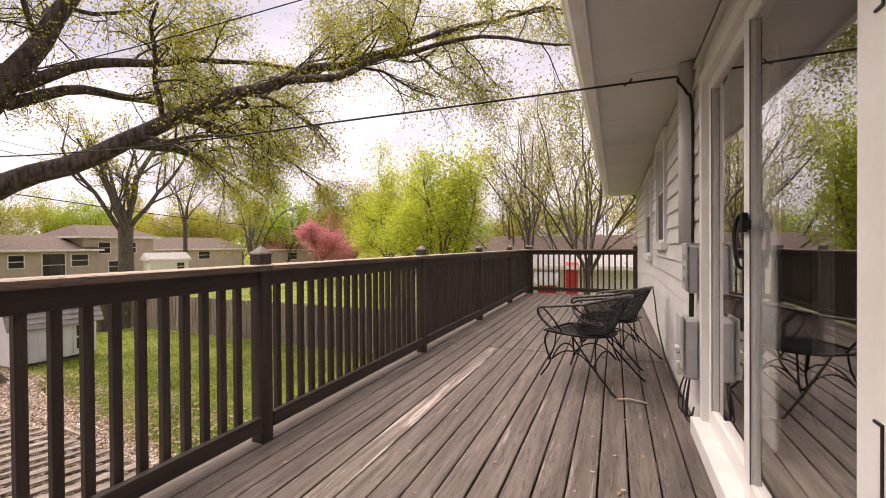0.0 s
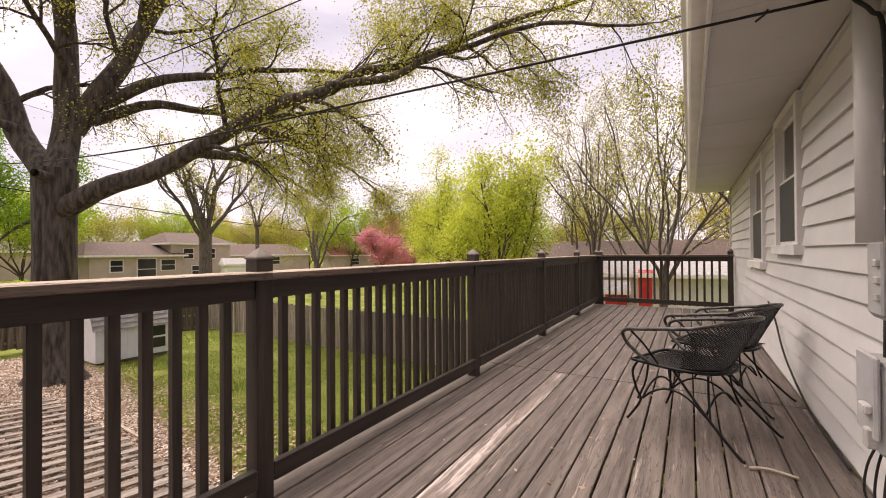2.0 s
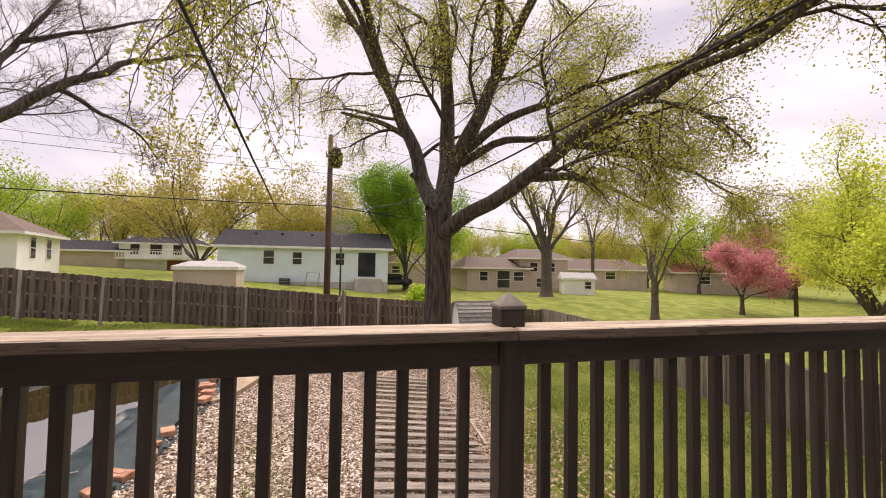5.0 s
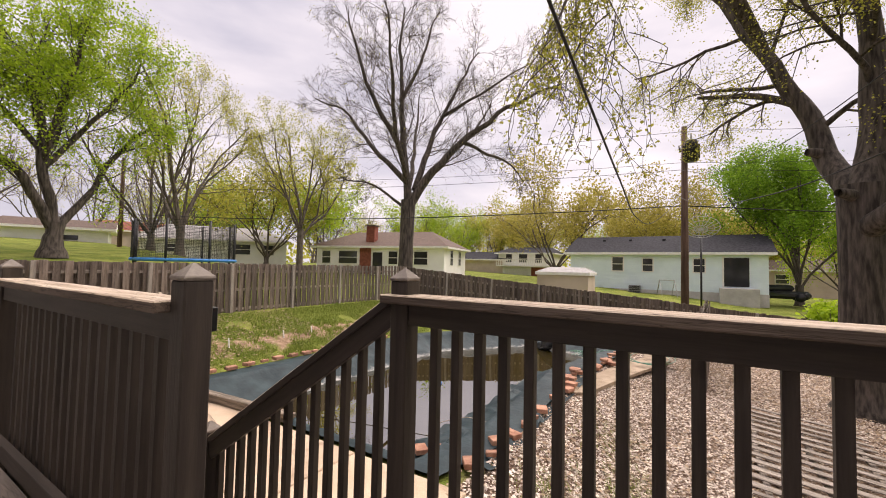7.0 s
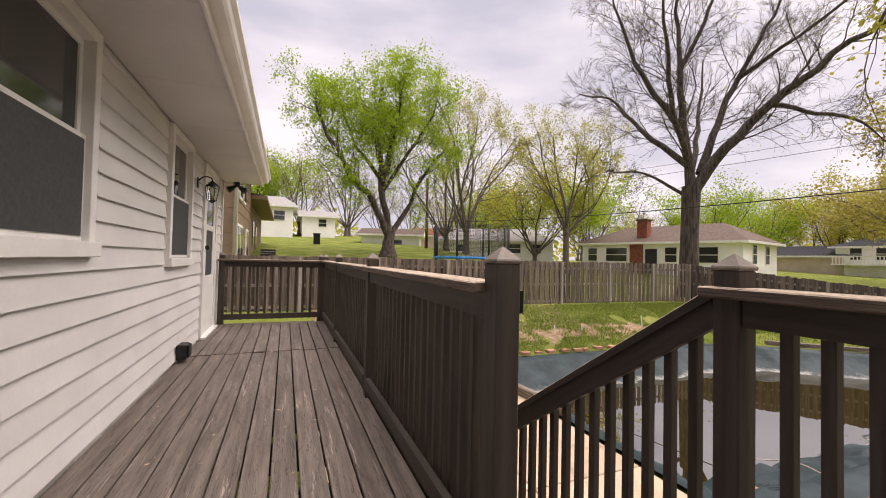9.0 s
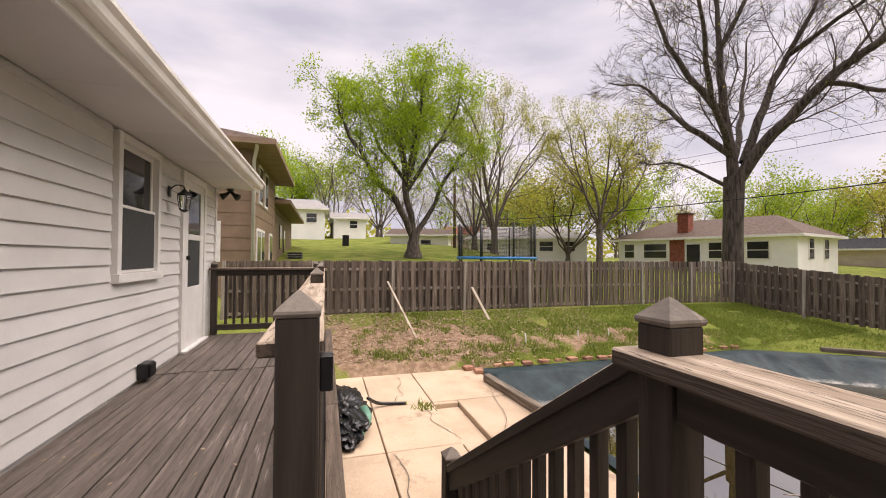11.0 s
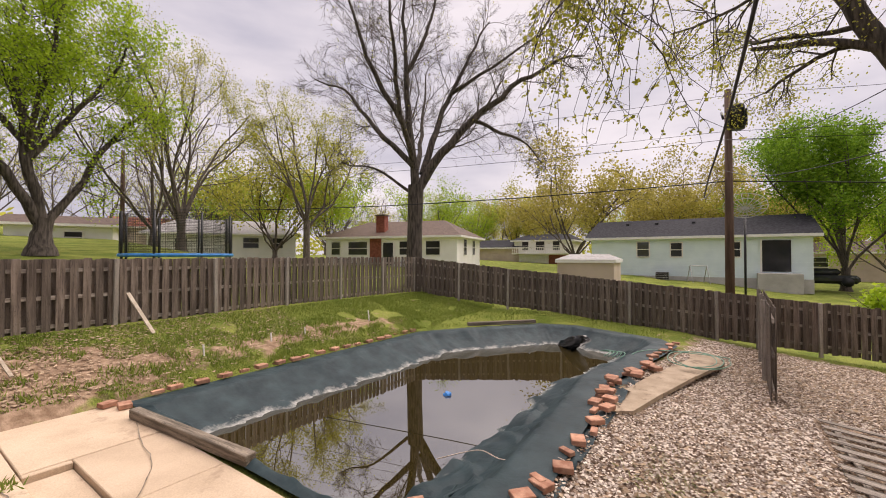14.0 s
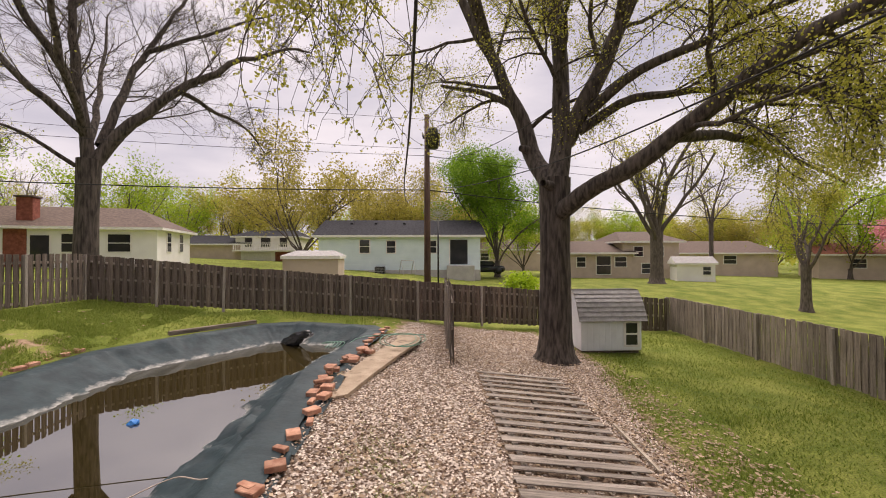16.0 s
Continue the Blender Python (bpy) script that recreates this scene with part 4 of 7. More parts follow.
def build_eaves():
    e = thing("eaves", (-0.3, 2, SOFFIT), "grey soffit with white gutter and shingled roof edge", "eaves", kind="structure")
    y0, y1 = Y0 - 0.15, 11.5
    xg = -0.50
    n = 16
    for i in range(n):
        a, b = y0 + (y1 - y0) * i / n, y0 + (y1 - y0) * (i + 1) / n
        span("soffit_board", xg, WALL + 0.0, a + 0.002, b - 0.002, SOFFIT, SOFFIT + 0.012, "soffit", e, 0.002)
    span("fascia", xg - 0.02, xg, y0, y1, SOFFIT - 0.03, SOFFIT + 0.15, "white", e)
    prof = [(0, 0.0), (-0.07, 0.0), (-0.085, 0.02), (-0.095, 0.06), (-0.12, 0.085), (-0.12, 0.115), (-0.112, 0.115), (-0.106, 0.09), (-0.085, 0.068), (-0.075, 0.022), (-0.066, 0.01), (0, 0.01)]
    V = [(xg - 0.02 + x, y, SOFFIT + 0.03 + z) for y in (y0, y1) for x, z in prof]
    k = len(prof)
    F = [(i, (i + 1) % k, (i + 1) % k + k, i + k) for i in range(k)] + [tuple(reversed(range(k))), tuple(range(k, 2 * k))]
    put("gutter", mesh_of("gutter", V, F, "white"), None, e, "white metal gutter")
    for s, (xa, za, xb, zb) in enumerate(((xg - 0.07, SOFFIT + 0.16, 4.0, SOFFIT + 1.75), (4.0, SOFFIT + 1.75, 8.6, SOFFIT + 0.16))):
        V = [(xa, y0, za), (xb, y0, zb), (xb, y1, zb), (xa, y1, za), (xa, y0, za + 0.04), (xb, y0, zb + 0.04), (xb, y1, zb + 0.04), (xa, y1, za + 0.04)]
        put("roof_slope", mesh_of("roof_slope", V, [(3, 2, 1, 0), (4, 5, 6, 7), (0, 1, 5, 4), (1, 2, 6, 5), (2, 3, 7, 6), (3, 0, 4, 7)], "shingle"), None, e)
    for y in (y0 + 0.05, y1 - 0.05):
        V = [(xg, y, SOFFIT), (8.4, y, SOFFIT), (4.0, y, SOFFIT + 1.75), (xg, y, SOFFIT + 0.15)]
        put("gable", mesh_of("gable", V + [(x, yy + 0.03, z) for x, yy, z in V], [(0, 1, 2, 3), (7, 6, 5, 4), (0, 4, 5, 1), (1, 5, 6, 2), (2, 6, 7, 3), (3, 7, 4, 0)], "siding"), None, e)
    for y, z in ((Y0, 0), (Y1, 0)):
        span("end_wall", WALL + 0.14, 8.0, y - 0.06, y + 0.06, -2.6, SOFFIT + 0.02, "siding", e, 0)
    span("back_wall", 7.9, 8.05, Y0, Y1, -2.6, SOFFIT + 0.02, "siding", e, 0)


build_house_wall()
sash_window("window_1", OPEN["win_a"], "white framed double-hung window above the deck")
sash_window("window_2", OPEN["win_b"], "tall white framed double-hung window near the deck end")
sash_window("window_3", OPEN["win_c"], "white framed double-hung window beside the walkway")
sash_window("window_4", OPEN["win_d"], "white framed double-hung window beside the entry door")
sliding_door()
entry_door()
build_eaves()


# ---- fences ----
def fence(name, line, height, label, step=0.115, top_at=None, gap=2.4, wood="fence"):
    """A shadow-box board fence along a line of (x, y): posts, rails, boards on alternate sides."""
    rng = random.Random(len(label))
    f = thing(name, (*line[0], ground_z(*line[0])), label, "fence")
    me = box_mesh((0.148, 0.016, height), wood, 0.002)
    pm = box_mesh((0.09, 0.09, height + 0.12), "fence_post", 0.004)
    for (x0, y0), (x1, y1) in zip(line, line[1:]):
        L = math.hypot(x1 - x0, y1 - y0)
        a = math.degrees(math.atan2(y1 - y0, x1 - x0))
        nx, ny = -(y1 - y0) / L, (x1 - x0) / L
        n = max(1, round(L / gap))
        for i in range(n):
            s0, s1 = i / n, (i + 1) / n
            for z in (0.25, height * 0.52, height - 0.22):
                p, q = [(x0 + (x1 - x0) * s, y0 + (y1 - y0) * s) for s in (s0, s1)]
                beam_between("rail", (*p, base_z(*p, top_at, height) + z), (*q, base_z(*q, top_at, height) + z), 0.038, 0.085, "pallet", f)
            px, py = x0 + (x1 - x0) * s0, y0 + (y1 - y0) * s0
            put("post", pm, pose(px - nx * 0.085, py - ny * 0.085, base_z(px, py, top_at, height) + height / 2 - 0.03, rng.uniform(-1, 1), rng.uniform(-1, 1), a), f)
        m = int(L / step)
        for i in range(m):
            s = (i + 0.5) / m
            x, y = x0 + (x1 - x0) * s, y0 + (y1 - y0) * s
            side = 0.04 if i % 2 else -0.04
            put("board", me, pose(x + nx * side, y + ny * side, base_z(x, y, top_at, height) + height / 2 + 0.04 + rng.uniform(-0.025, 0.02), 0, rng.uniform(-0.9, 0.9), a + rng.uniform(-1, 1)), f)


def base_z(x, y, top_at, height):
    return ground_z(x, y) if top_at is None else top_at(x, y) - height


def level_top(x, y):
    return 1.11


def back_top(x, y):
    return lerp_in(y, [(-11.7, 1.11), (-9.5, 0.87), (-7.3, 0.61), (-5.2, 0.42), (-3.0, 0.24), (-0.45, 0.06), (2.4, -0.23), (5.5, -0.51), (11.5, -0.97)])


fence("fence", [(1.0, -11.45), (-17.75, -11.6)], 1.70, "grey weathered shadow-box board fence behind the lawn", top_at=level_top)
fence("fence", [(-17.75, -11.6), (-19.4, -5.0), (-19.0, 0.4)], 1.65, "grey weathered shadow-box board fence along the back of the yard", top_at=back_top)
fence("fence", [(-19.0, 0.4), (-20.1, 5.7), (-20.2, 11.5)], 1.55, "low grey board fence behind the shed and the oak", top_at=back_top)
fence("fence", [(-20.2, 11.5), (2.0, 11.5)], 1.45, "pale grey weathered board fence beyond the side lawn", 0.088, wood="fence_pale")
fence("fence", [(-18.9, 1.6), (-12.9, 1.45)], 1.9, "grey board fence panel standing beside the gravel")


# ---- trees ----
class Tree:
    """Limbs as tapered tubes, and leaves as small blades in clusters near the twig ends."""

    def __init__(self, seed):
        self.r = random.Random(seed)
        self.V, self.F, self.LV, self.LF = [], [], [], []

    def limb(self, pts, r0, r1, sides=8):
        n = len(pts)
        tube_into(self.V, self.F, pts, [r0 + (r1 - r0) * (i / (n - 1)) for i in range(n)], sides, False)

    def leaf(self, p, size):
        r = self.r
        d = Vector((r.gauss(0, 1), r.gauss(0, 1), r.gauss(-0.35, 0.7))).normalized()
        s = d.orthogonal().normalized()
        s = (s + d.cross(s) * r.uniform(-1, 1)).normalized() * size * 0.42
        b = len(self.LV)
        d = d * size
        self.LV += [tuple(p), tuple(p + d * 0.5 + s), tuple(p + d), tuple(p + d * 0.5 - s)]
        self.LF.append((b, b + 1, b + 2, b + 3))

    def grow(self, p, d, length, radius, level, o):
        """One branch from p along d, then its own side branches."""
        r = self.r
        steps = max(3, int(4 + 2 * (level > 1)))
        pts, p, d = [Vector(p)], Vector(p), Vector(d).normalized()
        for i in range(steps):
            d = (d + Vector((r.gauss(0, 1), r.gauss(0, 1), r.gauss(0, 1))) * o["bend"] + Vector((0, 0, o["lift"] if level > 1 else o["droop"]))).normalized()
            p = p + d * length / steps
            pts.append(p.copy())
        self.limb(pts, radius, radius * (0.45 if level > 0 else 0.25), 7 if level > 2 else 5 if level > 1 else 3)
        if level <= o.get("leaf_level", 1):
            for q in pts[1:]:
                for _ in range(o["leaves"]):
                    if r.random() < o.get("dense", 1):
                        self.leaf(q + Vector((r.gauss(0, 1), r.gauss(0, 1), r.gauss(0, 1))) * o["spread"], o["size"] * r.uniform(0.6, 1.3))
        if level > 0:
            self.side(pts, length, radius, level - 1, o)

    def side(self, pts, length, radius, level, o, start=0.25, count=None):
        r = self.r
        count = count or o["count"][min(level, len(o["count"]) - 1)]
        n = len(pts) - 1
        for i in range(count):
            s = start + (1 - start) * (i + r.random()) / count
            k = min(int(s * n), n - 1)
            q = pts[k].lerp(pts[k + 1], s * n - k)
            d = (pts[k + 1] - pts[k]).normalized()
            out = d.orthogonal().normalized()
            out = (out * r.gauss(0, 1) + d.cross(out) * r.gauss(0, 1)).normalized()
            out = (out * o["angle"] + d + Vector((0, 0, o["rise"]))).normalized()
            self.grow(q, out, length * o["ratio"] * r.uniform(0.65, 1.25) * (1.15 - 0.5 * s), max(radius * 0.5 * (1.1 - 0.6 * s), o["thin"]), level, o)

    def finish(self, name, at, bark, leaf, label, group=""):
        t = thing(name, at, label, "tree", group)
        if self.V:
            put("trunk", mesh_of("trunk", self.V, self.F, bark, True), Matrix.Translation(at) if self.local else None, t)
        if self.LV:
            put("crown", mesh_of("crown", self.LV, self.LF, leaf), Matrix.Translation(at) if self.local else None, t)
        return t

    local = False


def trunk_flare(T, x, y, z, r, top, lean=(0, 0), sides=16):
    pts = [(x, y, z - 0.3), (x, y, z), (x, y, z + 0.25), (x, y, z + 0.7), (x + lean[0] * 0.4, y + lean[1] * 0.4, z + (top - z) * 0.6), (x + lean[0], y + lean[1], top)]
    tube_into(T.V, T.F, pts, [r * 1.75, r * 1.55, r * 1.2, r * 1.03, r * 0.92, r * 0.98], sides, False)


def oak():
    """The great oak beside the deck: limbs follow their real courses."""
    T = Tree(11)
    x, y = -14.75, 4.7
    trunk_flare(T, x, y, -2.15, 0.48, 3.4)
    o = dict(bend=0.24, lift=0.01, droop=-0.16, count=(8, 9, 9), ratio=0.58, angle=1.1, rise=0.05, thin=0.006, leaves=6, spread=0.2, size=0.055, leaf_level=1, dense=0.9)
    limbs = [
        # the long limb that reaches over the deck
        ([(x, y, 2.2), (-13.7, 5.15, 2.75), (-12.1, 6.72, 4.0), (-10.9, 7.83, 5.0), (-9.33, 9.0, 5.9), (-7.8, 10.4, 6.75), (-5.3, 11.8, 7.7), (-2.2, 12.8, 8.3)], 0.29, 0.04, 16, 3.6),
        ([(-9.33, 9.0, 5.9), (-7.7, 9.6, 6.0), (-5.9, 10.4, 6.6), (-3.6, 10.6, 6.7), (-1.4, 11.4, 6.4)], 0.13, 0.025, 10, 2.8),
        ([(-12.1, 6.72, 3.95), (-13.2, 8.8, 4.3), (-14.8, 11.2, 4.5), (-15.6, 13.4, 4.1), (-16.4, 15.6, 3.5)], 0.16, 0.03, 10, 2.6),
        ([(-11.2, 7.5, 4.7), (-11.4, 9.4, 4.8), (-11.6, 11.6, 4.5), (-11.7, 14.2, 3.7)], 0.12, 0.02, 10, 2.6),
        # the limb that curves up to the left with its dead stub
        ([(x, y, 3.0), (-16.0, 4.3, 4.5), (-16.1, 3.8, 6.1), (-16.3, 3.0, 8.0), (-16.6, 1.6, 10.5), (-16.5, -0.2, 12.8)], 0.33, 0.09, 9, 3.4),
        ([(-16.1, 3.85, 6.0), (-16.2, 2.9, 6.6), (-16.3, 2.0, 6.75), (-16.3, 1.3, 6.9)], 0.12, 0.05, 5, 0),
        # the two upright leaders
        ([(x, y, 3.0), (-15.2, 5.1, 5.0), (-15.3, 5.1, 8.0), (-15.2, 4.8, 11.0), (-15.0, 4.4, 14.5)], 0.36, 0.10, 10, 3.6),
        ([(-15.15, 5.15, 4.6), (-14.6, 5.9, 6.3), (-14.2, 6.5, 8.0), (-13.0, 7.4, 10.2), (-11.2, 8.3, 12.8)], 0.30, 0.09, 11, 3.8),
        ([(-14.7, 5.7, 5.4), (-13.6, 6.8, 6.2), (-12.6, 8.0, 6.6), (-11.2, 9.6, 7.0), (-9.6, 11.6, 7.0)], 0.17, 0.03, 10, 2.8),
        ([(-14.9, 5.5, 4.9), (-14.3, 7.0, 5.7), (-14.2, 8.6, 5.9), (-14.0, 10.2, 5.6), (-13.2, 12.0, 5.0)], 0.16, 0.03, 9, 2.6),
        # a high limb that reaches over the pool and the stairs
        ([(-16.3, 3.0, 8.0), (-13.4, 1.6, 10.2), (-10.2, 0.6, 10.6), (-7.4, 0.0, 9.4), (-5.8, -0.2, 8.2)], 0.16, 0.02, 16, -2.4),
        ([(-16.3, 3.0, 8.0), (-13.6, 1.3, 9.8), (-11.3, -0.2, 9.2), (-10.0, -1.0, 7.6), (-9.3, -1.3, 6.4)], 0.12, 0.015, 20, -2.4),
        ([(-14.2, 6.5, 8.0), (-11.0, 5.6, 10.4), (-8.0, 4.8, 11.2), (-5.4, 4.4, 10.4)], 0.16, 0.03, 10, 3.0),
    ]
    for pts, r0, r1, count, reach in limbs:
        line = smooth_line(pts, 4)
        line = [p + Vector((noise.noise(p * 0.7), noise.noise(p * 0.7 + Vector((4, 0, 0))), noise.noise(p * 0.7 + Vector((0, 6, 0))))) * 0.2 * min(1, k / 5) for k, p in enumerate(line)]
        T.limb(line, r0, r1, 12)
        if reach == 0:    # dead and almost bare
            T.side(line, 2.0, 0.03, 1, dict(o, ratio=0.5, leaves=1, dense=0.05, count=(3, 3)), 0.4, count)
            continue
        if reach < 0:     # long hanging strands with few leaves
            T.side(line, -reach / 0.6, r0 * 0.3, 2, dict(o, ratio=0.6, droop=-0.4, lift=-0.3, rise=-0.5, leaves=3, dense=0.8, count=(4, 5, 5), size=0.06, spread=0.05, thin=0.007), 0.35, count)
            continue
        T.side(line, reach / o["ratio"], r0 * 0.55, 2, o, 0.28, count)
    r = T.r
    for k in range(24):      # long whips that hang above the pool, with young hanging leaves
        p = Vector((-10.6 + 2.6 * r.random(), -1.4 + 1.7 * (k + r.random()) / 24, r.uniform(5.3, 6.5)))
        pts, d = [p.copy()], Vector((r.gauss(0, 0.5), r.gauss(0, 0.6), -0.5))
        for i in range(9):
            d = (d + Vector((r.gauss(0, 0.3), r.gauss(0, 0.3), -0.22))).normalized()
            p = p + d * r.uniform(0.26, 0.42)
            pts.append(p.copy())
        T.limb(pts, 0.012, 0.004, 4)
        for q in pts[2:]:
            e = q + Vector((r.gauss(0, 0.22), r.gauss(0, 0.22), r.uniform(-0.3, 0.05)))
            T.limb([q, q.lerp(e, 0.5) + Vector((0, 0, 0.05)), e], 0.005, 0.003, 3)
            for m in range(5):
                b = q.lerp(e, r.random())
                T.leaf(b, r.uniform(0.045, 0.08))
    for px, py, pz, dx, dy in ((-14.35, 4.45, 3.1, 0.25, -0.3), (-15.75, 4.15, 4.5, 0.1, -0.3)):
        T.limb([Vector((px, py, pz)), Vector((px + dx * 0.5, py + dy * 0.5, pz + 0.04)), Vector((px + dx, py + dy, pz + 0.06))], 0.16, 0.10, 9)
    T.finish("oak_tree", (x, y, -2.15), "bark", "leaf_oak", "great spreading oak with dark bark and yellow-green spring leaves")


def free_tree(name, at, height, trunk_r, seed, bark, leaf, label, spread=0.8, leaves=2, size=0.12, count=(4, 5, 6), levels=3, fork=0.35, limbs=6, upright=0.9, lean=(0, 0), dense=1.0, group="trees", scatter=0.25, leaf_level=1, thin=0.01, limb_r=0.36, ratio=0.5, on=0.0):
    """A tree with a short trunk that divides into rising limbs."""
    T = Tree(seed)
    r = T.r
    x, y, z = at
    top = z + height * fork
    trunk_flare(T, x, y, z, trunk_r, top, lean, 10)
    o = dict(bend=0.16, lift=0.06, droop=-0.01, count=count, ratio=ratio, angle=0.85, rise=0.25, thin=thin, leaves=leaves, spread=scatter, size=size, leaf_level=leaf_level, dense=dense)
    if on:
        T.limb([Vector((x + lean[0] + 0.05 * k, y + lean[1], top + height * on * k / 4)) for k in range(5)], trunk_r * 0.85, trunk_r * 0.4, 9)
    for i in range(limbs):
        a = 2 * math.pi * (i + r.random() * 0.6) / limbs
        d = Vector((math.cos(a) * spread, math.sin(a) * spread, upright * r.uniform(0.8, 1.3)))
        zz = top - height * fork * 0.25 * r.random() if not on else top + height * on * (i / limbs)
        if on:
            T.grow((x + lean[0], y + lean[1], zz), d, height * (1 - fork) * (1 - 0.5 * i / limbs) * r.uniform(0.8, 1.0), trunk_r * limb_r * (1.1 - 0.5 * i / limbs), levels, o)
            continue
        f = (zz - z) / (top - z)
        T.grow((x + lean[0] * f, y + lean[1] * f, zz), d, height * (1 - fork) * r.uniform(0.75, 1.0), trunk_r * limb_r, levels, o)
    T.grow((x + lean[0] + (0.2 if on else 0), y + lean[1], top - 0.1 + height * on), (0.05, 0.05, 1), height * (1 - fork - on), trunk_r * (limb_r + 0.12), levels, o)
    return T.finish(name, at, bark, leaf, label, group)


def G(x, y):
    return (x, y, ground_z(x, y) - 0.05)


oak()
def limbed_tree(name, at, trunk_r, fork, across, limbs, o, seed, bark, leaf, label):
    """A tree whose main limbs follow set courses, each point as (across, depth, height)."""
    T = Tree(seed)
    x, y, z = at
    ux, uy = across
    trunk_flare(T, x, y, z, trunk_r, fork, (0.1 * ux, 0.1 * uy), 14)
    for pts, r0, r1, count, reach in limbs:
        line = smooth_line([(x + u * ux + w * uy, y + u * uy - w * ux, h) for u, w, h in pts], 4)
        line = [p + Vector((noise.noise(p * 0.9), noise.noise(p * 0.9 + Vector((5, 0, 0))), noise.noise(p * 0.9 + Vector((0, 7, 0))))) * 0.22 * min(1, k / 4) for k, p in enumerate(line)]
        T.limb(line, r0, r1, 10)
        T.side(line, reach / o["ratio"], r0 * o["side_r"], 2, o, 0.18, count)
    return T.finish(name, at, bark, leaf, label, "trees")


limbed_tree("bare_tree", G(-19.05, -12.7), 0.42, 4.9, (-0.637, 0.771), [
    ([(0.1, 0, 4.5), (-0.1, 0.2, 6.6), (-0.4, 0.3, 9.5), (-0.55, 0.2, 12.7), (-0.4, 0, 16.0)], 0.26, 0.04, 22, 3.2),
    ([(0, 0, 5.9), (-1.6, -0.5, 7.6), (-2.6, -1.0, 8.9), (-3.8, -1.4, 10.3), (-5.5, -1.8, 11.2)], 0.17, 0.03, 18, 2.6),
    ([(0.15, 0, 4.6), (1.5, 0.2, 6.6), (3.1, 0.5, 8.2), (5.0, 0.9, 9.8), (7.0, 1.2, 11.0), (8.7, 1.4, 11.5)], 0.28, 0.03, 24, 2.8),
    ([(0.45, 0, 5.5), (1.2, -0.6, 8.0), (2.1, -1.2, 10.3), (3.2, -1.6, 12.7), (4.4, -2.0, 15.0)], 0.21, 0.03, 20, 3.0),
    ([(3.1, 0.5, 8.2), (4.7, 0.2, 7.8), (6.1, -0.2, 7.2), (6.9, -0.4, 6.3)], 0.11, 0.02, 14, 1.9),
    ([(-0.2, 0.2, 7.4), (-2.0, 0.9, 10.4), (-2.9, 1.4, 12.6), (-3.4, 1.6, 14.6)], 0.16, 0.03, 18, 2.8),
    ([(2.1, -1.2, 10.3), (3.8, -1.0, 11.4), (6.1, -0.6, 12.8), (7.6, -0.4, 13.9)], 0.12, 0.02, 16, 2.4),
    ([(-0.3, 0, 4.6), (-1.5, 0.3, 5.3), (-2.6, 0.6, 5.7), (-3.6, 0.8, 5.9)], 0.09, 0.015, 10, 1.6),
    ([(0, 0, 5.2), (0.4, -1.8, 7.6), (0.6, -3.4, 10.2), (0.9, -4.4, 13.0)], 0.17, 0.03, 16, 2.8),
    ([(0, 0, 5.6), (-0.6, 1.9, 8.0), (-1.0, 3.6, 10.6), (-1.3, 4.6, 13.2)], 0.17, 0.03, 16, 2.8),
    ([(-0.5, 0.3, 10.5), (0.6, 0.4, 12.6), (1.2, 0.3, 14.6), (1.6, 0.2, 16.2)], 0.12, 0.02, 14, 2.4),
], dict(side_r=0.3, bend=0.2, lift=0.05, droop=-0.02, count=(8, 9, 8), ratio=0.54, angle=0.9, rise=0.12, thin=0.0065, leaves=1, spread=0.1, size=0.07, leaf_level=0, dense=0.03), 21, "bark", "leaf_oak", "large bare tree with dark spreading branches behind the fence")
limbed_tree("green_tree", (-7.13, -24.6, 1.5), 0.36, 2.9, (-1, 0), [
    ([(-0.1, 0, 2.7), (-1.2, 0.3, 4.8), (-2.7, 0.6, 6.4), (-4.3, 0.9, 9.0), (-4.9, 1.0, 10.6)], 0.24, 0.05, 22, 3.0),
    ([(0, 0, 2.8), (-0.5, 0, 5.6), (-0.8, 0, 8.5), (-0.9, 0, 10.6), (-0.7, 0, 12.2)], 0.25, 0.05, 24, 3.0),
    ([(0.2, 0, 2.8), (1.1, -0.2, 4.2), (2.4, -0.4, 6.8), (3.6, -0.5, 8.4), (4.3, -0.5, 9.6)], 0.2, 0.04, 12, 2.2),
    ([(-0.5, 0, 5.4), (0.8, 0.6, 7.6), (1.9, 1.1, 9.4), (2.6, 1.4, 11.4)], 0.15, 0.04, 20, 2.8),
    ([(-0.6, 0, 6.2), (-2.0, -1.0, 8.4), (-2.8, -1.6, 10.4), (-3.2, -2.0, 11.9)], 0.14, 0.04, 20, 2.8),
    ([(-0.5, 0, 5.8), (-0.4, 1.6, 8.0), (-0.2, 2.8, 10.0), (0, 3.4, 11.6)], 0.14, 0.04, 18, 2.6),
    ([(-0.5, 0, 5.9), (0.4, -1.7, 8.2), (0.9, -2.9, 9.8), (1.2, -3.4, 11.2)], 0.14, 0.04, 18, 2.6),
], dict(side_r=0.4, bend=0.2, lift=0.05, droop=-0.06, count=(4, 5, 5), ratio=0.6, angle=1.0, rise=0.12, thin=0.01, leaves=5, spread=0.2, size=0.105, leaf_level=1, dense=0.85), 23, "bark", "leaf_green", "broad tree with bright fresh green crown on the slope")
free_tree("leafing_tree", (-14.5, -28.6, 1.5), 13.0, 0.26, 25, "bark_grey", "leaf_oak", "slender tree just coming into yellow-green leaf", 0.55, 5, 0.09, (4, 5, 5), 3, 0.15, 6, 1.2)
